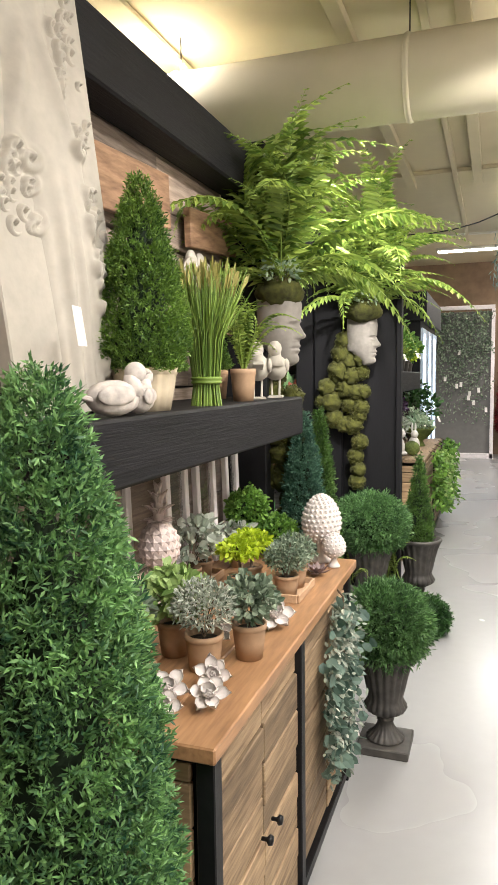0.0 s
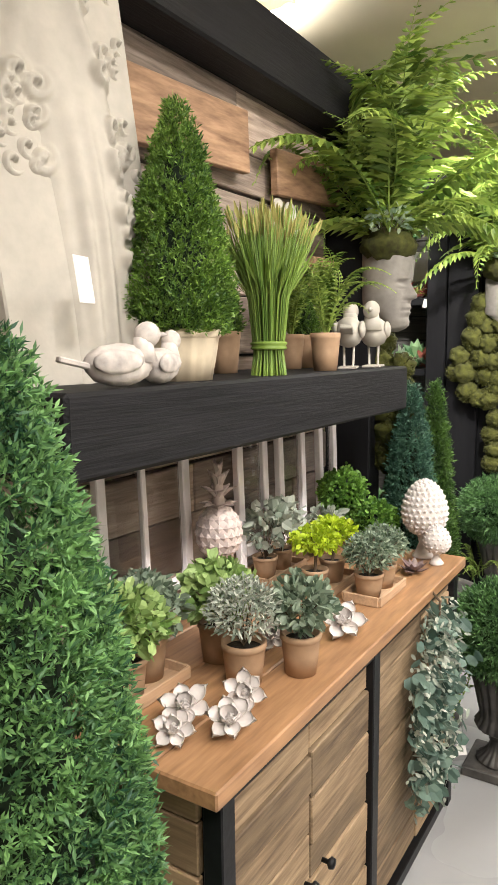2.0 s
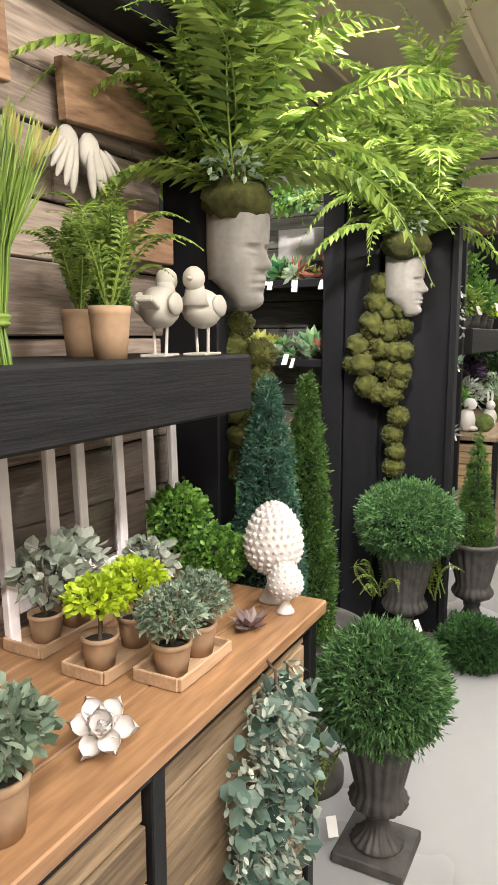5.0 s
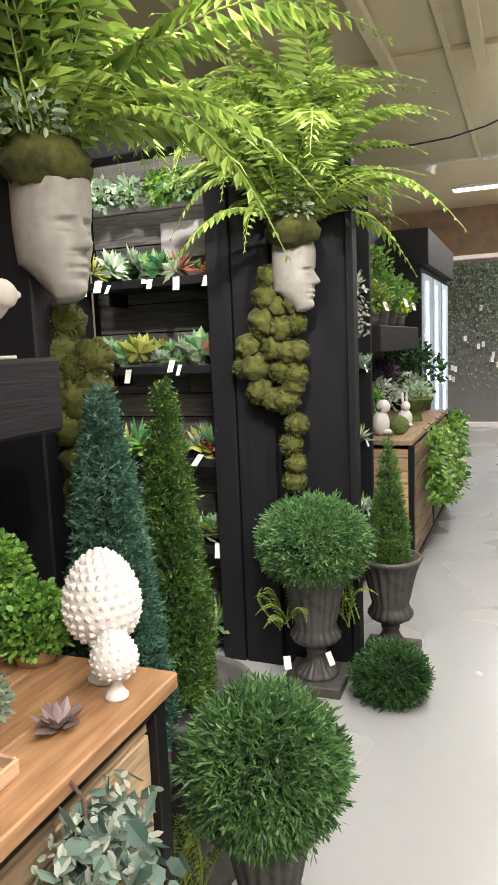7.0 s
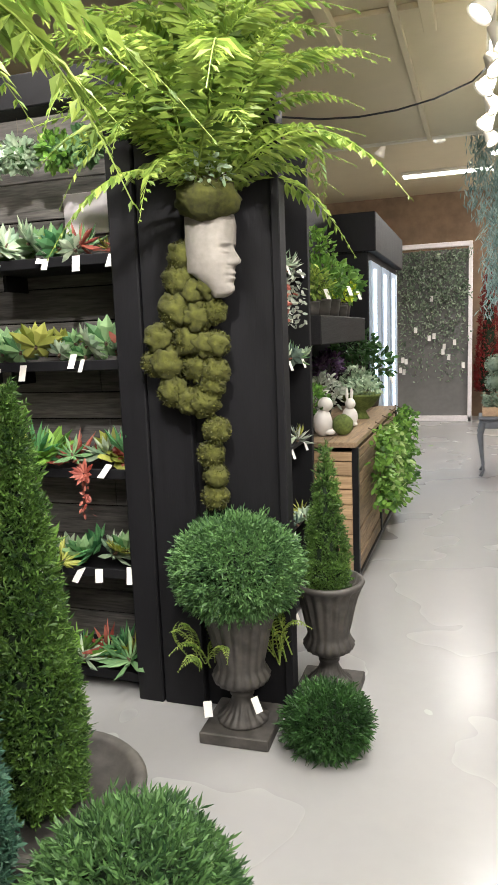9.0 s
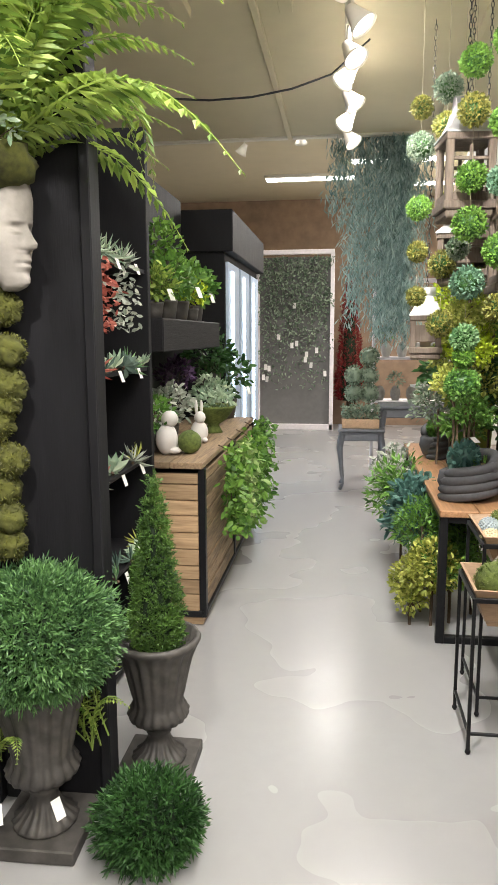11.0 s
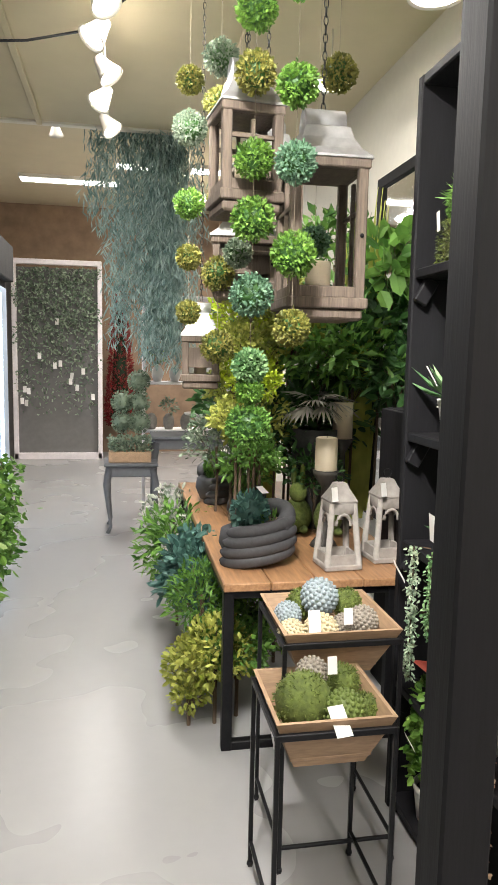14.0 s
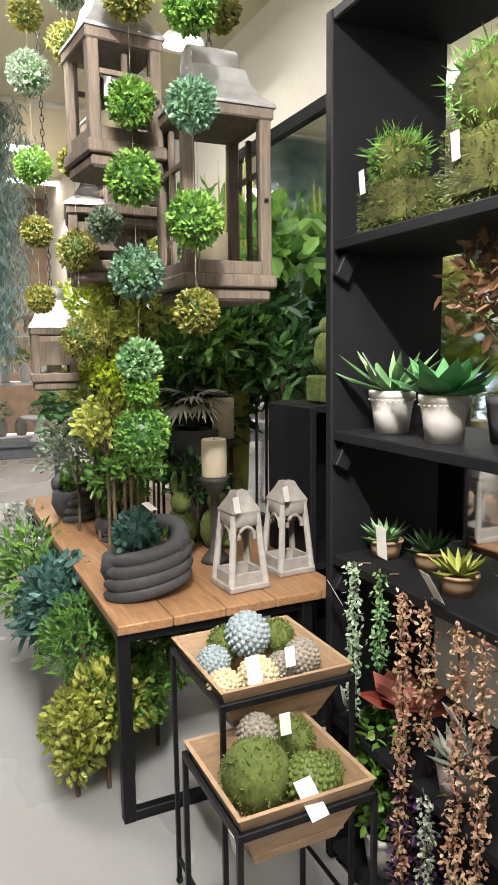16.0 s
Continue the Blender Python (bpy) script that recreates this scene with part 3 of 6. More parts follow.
cable = thing("ceiling_cable", "dark cable sagging along the ceiling", "cable", pose(0, 0, 0))
part("wire", Shape().tube([(-1.4 + 0.25 * k, 7.2 + 0.12 * k, 3.615 - 0.5 * math.sin(k / 10 * math.pi) ** 0.6) for k in range(11)], 0.007, 6), IRON, cable)


# ---- counter bay ----
WX = -0.40
wall = setting("wall_planks", Shape().box((WX - 0.10, 1.3, 1.35), (0.12, 4.8, 2.7), 0.002), BLACK, "wall of weathered reclaimed planks behind the counter")
zz = 0.02
while zz < 2.56:
    hgt = rng.uniform(0.13, 0.2)
    y0 = -1.0
    while y0 < 3.68:
        ln = rng.uniform(0.9, 1.9)
        y1 = min(y0 + ln, 3.69)
        th = rng.uniform(0.018, 0.042)
        part("plank", Shape().box((WX - 0.04 + th / 2, (y0 + y1) / 2, zz + hgt / 2), (th, y1 - y0 - 0.004, hgt - 0.008), 0.004), PLANKW, wall)
        y0 = y1
    zz += hgt
setting("beam_top", Shape().box((WX + 0.06, 1.35, 2.66), (0.14, 4.7, 0.20), 0.008), BLACKH, "black stained timber beam along the top of the plank wall")
for y, z, dy, dz, tl in ((2.70, 2.36, 0.58, 0.19, 3), (3.42, 2.34, 0.5, 0.15, 4), (3.55, 2.0, 0.2, 0.14, 0)):
    p = thing("metal_plaque", "rusty orange metal sheet fixed on the plank wall", "metal sheet", pose(WX + 0.045, y, z, tl, 0, 0), "rusty sheets")
    part("sheet", Shape().box((0, 0, 0), (0.03, dy, dz), 0.003), RUST, p)

beam = setting("beam_shelf", Shape().box((-0.1825, 2.665, 1.576), (0.40, 1.67, 0.158), 0.008), BLACKH, "thick black stained timber beam shelf")

cabinet = thing("wooden_cabinet", "reclaimed pine plank cabinet with a black iron frame", "cabinet", pose(0, 0, 0))
CY0, CY1, CX = 1.97, 3.50, 0.20
part("body", Shape().box((-0.10, (CY0 + CY1) / 2, 0.49), (0.54, CY1 - CY0 - 0.06, 0.84), 0.004), BLACK, cabinet)
for y in (CY0 + 0.02, 2.72, CY1 - 0.02):
    part("iron_post", Shape().box((CX, y, 0.465), (0.045, 0.045, 0.93), 0.003), IRON, cabinet)
part("iron_rail", Shape().box((CX, (CY0 + CY1) / 2, 0.05), (0.042, CY1 - CY0, 0.04), 0.003), IRON, cabinet)
part("iron_rail", Shape().box((CX, (CY0 + CY1) / 2, 0.905), (0.042, CY1 - CY0, 0.03), 0.003), IRON, cabinet)
part("iron_rail", Shape().box((-0.1, CY0 + 0.02, 0.905), (0.55, 0.04, 0.03), 0.003), IRON, cabinet)
for a, b in ((CY0 + 0.045, 2.35), (2.355, 2.695), (2.745, 3.13), (3.135, CY1 - 0.045)):
    z = 0.075
    while z < 0.88:
        h = min(rng.uniform(0.085, 0.125), 0.888 - z)
        th = rng.uniform(0.016, 0.026)
        part("plank", Shape().box((CX - 0.015 + th / 2, (a + b) / 2, z + h / 2), (th, b - a, h - 0.005), 0.003), PINE, cabinet)
        z += h
z = 0.075
while z < 0.88:
    h = min(rng.uniform(0.09, 0.13), 0.888 - z)
    part("plank", Shape().box((-0.09, CY0 + 0.012 + rng.uniform(0, 0.006), z + h / 2), (0.5, 0.02, h - 0.005), 0.003), PINEX, cabinet)
    z += h
for y in (2.40, 2.31):
    k = part("knob", Shape().lathe([(0.006, 0), (0.006, 0.015), (0.015, 0.022), (0.012, 0.032), (0.002, 0.034)], 14), IRON, cabinet, m=pose(CX + 0.014, y, 0.5, 0, 90, 0))
worktop = thing("worktop", "oiled reddish-brown wooden worktop of the cabinet", "worktop", pose(0, 0, 0))
for k, x in enumerate((-0.315, -0.155, 0.005, 0.165)):
    part("board", Shape().box((x - 0.002, 2.7275, 0.94), (0.158, 1.605, 0.038), 0.004), TOPW, worktop)

# window frames that lean on the wall behind the counter
for y0, y1 in ((2.24, 2.62), (2.88, 3.07), (3.15, 3.35), (3.47, 3.63)):
    w = thing("window_frame", "white painted old window frame with clear glass leaning on the plank wall", "window frame", pose(WX + 0.075, (y0 + y1) / 2, 0.962, 0, -2, 0), "leaning window frames")
    wd, hh = y1 - y0, 0.53
    for q in (-1, 1):
        part("stile", Shape().box((0, q * (wd / 2 - 0.016), hh / 2), (0.024, 0.034, hh), 0.003), WFRAME, w)
    if wd > 0.3:
        part("muntin", Shape().box((0, -0.01, hh / 2 + 0.05), (0.018, 0.022, hh - 0.12), 0.003), WFRAME, w)
    for z in (0.09, hh - 0.018):
        part("rail", Shape().box((0, 0, z), (0.022, wd - 0.068, 0.036), 0.003), WFRAME, w)
    part("pane", Shape().box((-0.004, 0, hh / 2 + 0.045), (0.004, wd - 0.07, hh - 0.15), 0.0005), OLDGLASS, w).visible_shadow = False

# ---- things on the beam shelf ----
BZ = 1.655
relief = Shape()
ny, nz = 110, 300
gy, gz = np.meshgrid(np.linspace(-0.2, 0.2, ny), np.linspace(0, 1.25, nz))
axis = 0.015 + 0.035 * np.sin(gz * 4.2 + 0.4)
body = 0.045 * np.exp(-(np.abs(gy - axis) / 0.085) ** 3) * (0.75 + 0.25 * np.cos((gz - 0.45) * 7))
body += 0.03 * np.exp(-((gy - 0.03) / 0.045) ** 2 - ((gz - 1.03) / 0.07) ** 2)
body += 0.022 * np.exp(-((gy - 0.07 + 0.25 * (gz - 0.7)) / 0.024) ** 2) * np.exp(-((gz - 0.72) / 0.17) ** 4)
body += 0.018 * np.exp(-((gy + 0.085 - 0.28 * (gz - 0.7)) / 0.026) ** 2) * np.exp(-((gz - 0.74) / 0.15) ** 4)
fold = 0.007 * np.sin((gy - axis) * 150 + 2.2 * np.sin(gz * 5)) * np.exp(-((gy - axis) / 0.08) ** 2) * np.clip((0.6 - gz) * 4, 0, 1)
scroll = np.zeros_like(gy)
petal_rng = np.random.default_rng(31)
for a0, b0, c0, d0, many in ((0.10, 0.19, 0.02, 0.55, 46), (-0.17, -0.06, 0.44, 0.62, 26), (-0.17, 0.0, 0.93, 1.2, 40), (0.08, 0.18, 0.62, 1.2, 44)):
    for k in range(many):
        cy, cz, cr = petal_rng.uniform(a0, b0), petal_rng.uniform(c0, d0), petal_rng.uniform(0.014, 0.03)
        d = np.hypot(gy - cy, gz - cz)
        an = np.arctan2(gz - cz, gy - cy)
        scroll = np.maximum(scroll, 0.026 * np.exp(-(d / cr) ** 4) * (0.55 + 0.45 * np.cos(d / cr * 5 - an)))
edge = np.minimum(1, np.minimum(gy + 0.2, 0.2 - gy) / 0.02)
dep = 0.03 + (body + fold + scroll) * edge
pts = np.stack([dep, gy, gz], -1).reshape(-1, 3)
fs = [(i * ny + j, i * ny + j + 1, (i + 1) * ny + j + 1, (i + 1) * ny + j) for i in range(nz - 1) for j in range(ny - 1)]
relief.add(pts, fs, True)
rel = part("relief_panel", relief, PLASTER, None, "tall cream plaster relief panel with scrolls leaning on the plank wall", m=pose(-0.22, 2.13, BZ, 5, -4, -8), category="wall relief")
back = Shape().box((0.015, 0, 0.625), (0.05, 0.404, 1.25), 0.004)
relb = part("backing", back, PLASTER, rel)
tag_at(-0.10, 2.0, 1.86, 100, 82, 0.05)


def cone_tree(name, label, m, mat, r, h, z0, count, size, potr=0.0, poth=0.0, potmat=None, ridges=0, power=1.0, group=""):
    t = thing(name, label, "topiary tree", m, group)
    if potr:
        pot(t, potr, poth, potmat or TERRA, rim=0.02, ridges=ridges)
    part("trunk", Shape().tube([(0, 0, poth * 0.8), (0, 0, z0 + h * 0.5)], [0.02, 0.008], 8), BARK, t)
    cone_crown(t, mat, r, h, z0, count, size, power=power)
    return t


cone_tree("cedar_topiary", "fresh green cedar cone topiary in a cream ridged pot", pose(-0.10, 2.30, BZ), CEDAR2, 0.125, 0.52, 0.10, 3600, 0.03, 0.088, 0.115, CREAMP, 16, 0.62)

grass = thing("grass_bundle", "bundle of green wheat grass tied with a band", "grass bundle", pose(-0.05, 2.61, BZ))
sh, hd = Shape(), Shape()
for k in range(230):
    a, q = rng.uniform(0, 6.283), math.sqrt(rng.random())
    b = np.array([math.cos(a), math.sin(a), 0]) * q
    ht = rng.uniform(0.33, 0.44)
    p = [b * 0.048, b * 0.040 + np.array([0, 0, 0.06]), b * 0.055 + np.array([0, 0, 0.2]), b * 0.125 * rng.uniform(0.7, 1.2) + np.array([0, 0, ht])]
    sh.tube(p, [0.0022, 0.002, 0.002, 0.0012], 4)
    w = p[3] - p[2]
    if k % 2 == 0:
        hd.leaves(np.array([p[3] - w * 0.2] * 3), np.array([w] * 3) + rng.normal(size=(3, 3)) * 0.01, 0.055, 0.011)
    sh.leaves(np.array([p[2]] * 2), np.array([w] * 2) + rng.normal(size=(2, 3)) * 0.025, rng.uniform(0.12, 0.2), 0.005)
part("stalks", sh, GRASS, grass)
part("ears", hd, GRASSH, grass, "pale wheat ears")
part("band", Shape().lathe([(0.043, 0.066), (0.048, 0.069), (0.048, 0.073), (0.044, 0.077), (0.049, 0.081), (0.049, 0.085), (0.043, 0.088)], 28), GRASS, grass)

for x, y, r, h, kind in ((-0.06, 2.97, 0.046, 0.115, "fern"), (-0.24, 3.08, 0.044, 0.115, "fern"), (-0.25, 2.70, 0.046, 0.12, "cone"), (-0.26, 3.22, 0.045, 0.115, "cone")):
    t = thing("potted_fern" if kind == "fern" else "potted_cypress", "small green plant in a kraft paper pot on the beam", "potted plant", pose(x, y, BZ), "small pots on the beam")
    pot(t, r, h, TERRA)
    if kind == "fern":
        for k in range(26):
            s = rng.uniform(0.8, 1.3)
            part("frond", SMALLF[k % 2], FERN, t, m=Matrix.Translation((0, 0, h * 0.85)) @ pose(0, 0, 0, 0, 0, k * 137.5) @ pose(0, 0, 0, 0, rng.uniform(-55, -5), 0) @ Matrix.Diagonal((s, s, s, 1)))
    else:
        cone_crown(t, CEDAR2, 0.055, 0.22, h * 0.9, 420, 0.03)


def bird(name, label, m, s, mat, legs=False):
    t = thing(name, label, "bird figurine", m, "bird figurines")
    z = 0.055 if legs else 0.0
    b = Shape().ball((0, 0, z + 0.045), 0.045, 18, 12, 0.06, 5, (1.55, 0.9, 0.95))
    b.ball((0.062, 0, z + 0.105), 0.026, 14, 9, 0.04, 4, (1.05, 0.9, 1))
    b.lathe([(0.030, 0.05), (0.022, 0.08), (0.018, 0.10)], 12, (0.052, 0, z))
    part("body", b, mat, t)
    part("tail", Shape().box((-0.085, 0, z + 0.05), (0.07, 0.035, 0.012), 0.004, ry=0.25), mat, t)
    part("beak", Shape().lathe([(0.007, 0), (0.004, 0.012), (0.0005, 0.022)], 8), mat, t, m=pose(0.085, 0, z + 0.105, 0, 90, 0))
    for q in (-1, 1):
        part("wing", Shape().ball((-0.01, q * 0.036, z + 0.052), 0.03, 12, 8, 0.1, 6, (1.7, 0.35, 0.8)), mat, t)
        if legs:
            part("leg", Shape().tube([(0.0, q * 0.012, 0.0), (0.004, q * 0.014, 0.07)], 0.0035, 6), mat, t)
    if legs:
        part("base", Shape().box((0, 0, 0.003), (0.13, 0.05, 0.006), 0.002), mat, t)
    t.scale = (s, s, s)
    return t


bird("dove_figurine", "whitewashed resin dove figurine on the beam", pose(-0.02, 2.0, BZ, 0, 0, 60), 0.95, WHITEC)
bird("dove_figurine", "whitewashed resin dove figurine looking back on the beam", pose(-0.02, 2.12, BZ, 0, 0, 100), 0.85, WHITEC)
bird("shorebird_figurine", "cream shorebird figurine standing on thin legs", pose(-0.08, 3.19, BZ, 0, 0, 110), 1.2, PLASTER, True)
bird("shorebird_figurine", "cream shorebird figurine with raised head on thin legs", pose(-0.06, 3.36, BZ, 0, 0, -75), 1.22, PLASTER, True)
for q, y in ((-1, 3.15), (1, 3.29)):
    w = thing("wing_ornament", "cream plaster wing ornament hung on the plank wall", "wing ornament", pose(WX + 0.055, y, 2.15, 0, 0, 0), "wing ornaments")
    part("shoulder", Shape().ball((0.0, q * -0.028, 0.04), 0.042, 16, 10, 0.08, 4, (0.5, 0.9, 1.1)), PLASTER, w)
    for k in range(6):
        a = q * (0.12 + 0.17 * k)
        ln = 0.135 - 0.011 * k
        feather = Shape().ball((0, 0, -ln * 0.5), ln * 0.5, 12, 10, 0.03, 4, (0.16, 0.2, 1.0), k)
        part("feather", feather, PLASTER, w, m=pose(0.012 + 0.004 * (k % 2), q * (-0.045 + 0.012 * k), 0.05, math.degrees(a), 0, 0))

# ---- things on the counter ----
CZ = 0.96


def tray(x, y, sx, sy, rz=0):
    t = thing("wooden_tray", "shallow pale wooden tray on the worktop", "tray", pose(x, y, CZ, 0, 0, rz), "pale wooden trays")
    part("base", Shape().box((0, 0, 0.004), (sx, sy, 0.008), 0.002), TRAYW, t)
    for s in (-1, 1):
        part("side", Shape().box((s * sx / 2, 0, 0.015), (0.008, sy, 0.03), 0.002), TRAYW, t)
        part("end", Shape().box((0, s * sy / 2, 0.015), (sx - 0.01, 0.008, 0.03), 0.002), TRAYW, t)


tray(0.10, 3.0, 0.12, 0.22)
tray(-0.06, 2.97, 0.12, 0.26)
tray(-0.27, 3.0, 0.12, 0.26)
tray(-0.13, 2.12, 0.14, 0.26)
PG = "potted herbs on the worktop"
potted("potted_thyme", "silvery thyme bush in a kraft pot on the worktop", pose(0.06, 2.30, CZ), SILVER, 0.052, 0.10, 0.088, 0.017, 1500, 0.95, 0.4, group=PG)
potted("potted_sage", "grey-green sage plant in a kraft pot on the worktop", pose(0.15, 2.41, CZ), SAGE, 0.048, 0.10, 0.075, 0.032, 420, 1.05, 0.6, group=PG)
potted("potted_mint", "pale green mint plant in a kraft pot on the worktop", pose(-0.06, 2.37, CZ), MINT, 0.05, 0.10, 0.085, 0.04, 360, 1.0, 0.8, group=PG)
potted("potted_mint", "pale green leafy plant in a kraft pot on a tray", pose(-0.11, 2.08, CZ + 0.008), MINT, 0.052, 0.10, 0.10, 0.03, 800, 0.85, 0.7, group=PG)
potted("potted_mint", "pale green leafy plant in a kraft pot on a tray", pose(-0.14, 2.19, CZ + 0.008), SAGE, 0.05, 0.10, 0.09, 0.03, 600, 0.85, 0.7, group=PG)
potted("boxwood_topiary", "small round grey-green topiary ball on a stem", pose(-0.27, 2.33, CZ), SAGE, 0.045, 0.075, 0.055, 0.02, 600, 1.0, 0.5, group=PG, lift=0.03)
potted("boxwood_topiary", "small round grey-green topiary ball on a stem", pose(-0.26, 2.22, CZ), SAGE, 0.045, 0.075, 0.05, 0.02, 500, 1.0, 0.5, group=PG, lift=0.01)
for y in (2.95, 3.06):
    potted("potted_eucalyptus", "silver eucalyptus in a terracotta pot on a tray", pose(-0.27, y, CZ + 0.008), SILVER, 0.042, 0.07, 0.085, 0.042, 130, 1.15, 0.8, group=PG)
potted("potted_succulent", "pinkish grey succulent bush in a small pot", pose(-0.2, 3.28, CZ), SILVER, 0.04, 0.06, 0.075, 0.04, 120, 0.9, 0.7, group=PG)
for y in (2.90, 3.03):
    potted("lime_plant", "bright lime green leafy plant on a stem in a pot", pose(-0.06, y, CZ + 0.008), LIME, 0.042, 0.075, 0.075, 0.022, 480, 0.6, 0.8, group=PG, lift=0.05)
for y in (2.95, 3.06):
    potted("potted_boxwood", "grey-green dusty boxwood ball in a kraft pot on a tray", pose(0.10, y, CZ + 0.008), SAGE, 0.045, 0.075, 0.078, 0.016, 1300, 0.9, 0.5, group=PG)
potted("boxwood_topiary", "bright green boxwood ball topiary in a pot", pose(-0.24, 3.50, CZ), BOXB, 0.05, 0.09, 0.085, 0.026, 900, 1.0, 0.5, kind="ball", group=PG, lift=0.04)
potted("boxwood_topiary", "bright green round boxwood bush in a low pot", pose(-0.10, 3.48, CZ), BOXB, 0.055, 0.045, 0.085, 0.026, 900, 0.85, 0.5, kind="ball", group=PG)


def petal_shape(length, width, curl, cup, seed):
    """A thick pointed petal along +x that is cupped across and curls up at the tip."""
    sh = Shape()
    nu, nv = 9, 7
    top, low = [], []
    for i in range(nu):
        u = i / (nu - 1)
        half = width * (0.28 + 0.72 * math.sin(min(1, u * 1.25) * math.pi * 0.5)) * (1 - u ** 5) ** 0.6
        for j in range(nv):
            v = 2 * j / (nv - 1) - 1
            wave = 0.05 * length * noise.noise(Vector((u * 3, v * 2, seed * 5.3)))
            z = length * (curl * u * u + cup * v * v * 0.4 * math.sin(u * 2.6)) + wave
            top.append((length * u * (1 - 0.12 * v * v), half * v, z))
            low.append((length * u * (1 - 0.12 * v * v), half * v, z - 0.006 * (1 - u * 0.6)))
    n = nu * nv
    fs = [(i * nv + j, (i + 1) * nv + j, (i + 1) * nv + j + 1, i * nv + j + 1) for i in range(nu - 1) for j in range(nv - 1)]
    rim = [i * nv for i in range(nu)] + [(nu - 1) * nv + j for j in range(1, nv)] + [i * nv + nv - 1 for i in range(nu - 2, -1, -1)] + [j for j in range(nv - 2, 0, -1)]
    fs += [tuple(n + k for k in q[::-1]) for q in fs]
    fs += [(a, b, n + b, n + a) for a, b in zip(rim, rim[1:] + rim[:1])]
    return sh.add(np.array(top + low), fs, True)


def flower(x, y, s, rz, mat=WHITER, tip=48, az=-62):
    """A carved flower that rests on its lower petals and looks up and out of the worktop."""
    t = thing("flower_ornament", "whitewashed carved wooden flower ornament lying on the worktop", "flower ornament", pose(x, y, CZ + 0.036 * s, 0, 0, az) @ pose(0, 0, 0, 0, tip, 0) @ pose(0, 0, 0, 0, 0, rz), "carved flower ornaments")
    for ring, (n, ln, wd, up, curl) in enumerate(((6, 0.068, 0.023, 12, 0.12), (5, 0.046, 0.019, 42, 0.3), (4, 0.026, 0.013, 64, 0.35))):
        for k in range(n):
            a = k * 360 / n + ring * 31 + rng.uniform(-7, 7)
            part("petal", petal_shape(ln * rng.uniform(0.9, 1.1), wd, curl, 0.35, k + ring * 7 + x * 50), mat, t, m=pose(0, 0, 0.002 * ring, 0, 0, a) @ pose(0, 0, 0, 0, -up + rng.uniform(-6, 6), 0))
    part("centre", Shape().ball((0, 0, 0.012), 0.011, 12, 8, 0.2, 5), mat, t)
    part("stem", Shape().tube([(0, 0, 0.0), (-0.015, 0.005, -0.04), (-0.01, 0.03, -0.075)], [0.005, 0.004, 0.003], 6), mat, t)
    t.scale = (s, s, s)


flower(0.075, 2.02, 0.72, 20)
flower(0.155, 2.10, 0.8, 140, tip=38)
flower(0.12, 2.21, 0.78, 250, tip=55)
flower(0.05, 2.09, 0.85, 200, tip=35)
flower(0.145, 2.66, 1.0, 150, tip=42)
flower(0.02, 2.50, 0.7, 40)

pine = thing("pineapple_ornament", "pinkish white resin pineapple ornament with a spiky crown", "pineapple ornament", pose(-0.24, 2.64, CZ))
part("base", Shape().lathe([(0.042, 0), (0.045, 0.01), (0.03, 0.03), (0.028, 0.14), (0.04, 0.155)], 20), PINKC, pine)
part("fruit", Shape().ball((0, 0, 0.235), 0.066, 24, 16, squash=(1, 1, 1.22)), PINKC, pine)
scale_mesh = Shape().lathe([(0.0145, 0), (0.010, 0.004), (0.002, 0.008)], 4).mesh("scale")
for i in range(9):
    t0 = (i + 0.8) / 9.6 * math.pi
    nn = max(6, int(17 * math.sin(t0)))
    for j in range(nn):
        a = (j + 0.5 * (i % 2)) * 2 * math.pi / nn
        d = Vector((math.sin(t0) * math.cos(a), math.sin(t0) * math.sin(a), math.cos(t0)))
        part("scale", scale_mesh, PINKC, pine, m=Matrix.Translation(Vector((d.x * 0.063, d.y * 0.063, 0.235 + d.z * 0.077))) @ d.to_track_quat("Z", "Y").to_matrix().to_4x4())
for ring, (n, z, ln, up) in enumerate(((7, 0.31, 0.05, 25), (6, 0.335, 0.055, 48), (5, 0.36, 0.06, 66), (4, 0.385, 0.06, 80))):
    for k in range(n):
        part("crown_leaf", petal_shape(ln, 0.011, -0.25 if ring < 2 else -0.1, 0.3, k + ring), PINKC, pine, m=pose(0, 0, z, 0, 0, k * 360 / n + ring * 25) @ pose(0, 0, 0, 0, -up, 0) @ Matrix.Translation((0.008, 0, 0)))
part("crown_core", Shape().lathe([(0.024, 0.30), (0.016, 0.34), (0.012, 0.40), (0.003, 0.42)], 12), PINKC, pine)


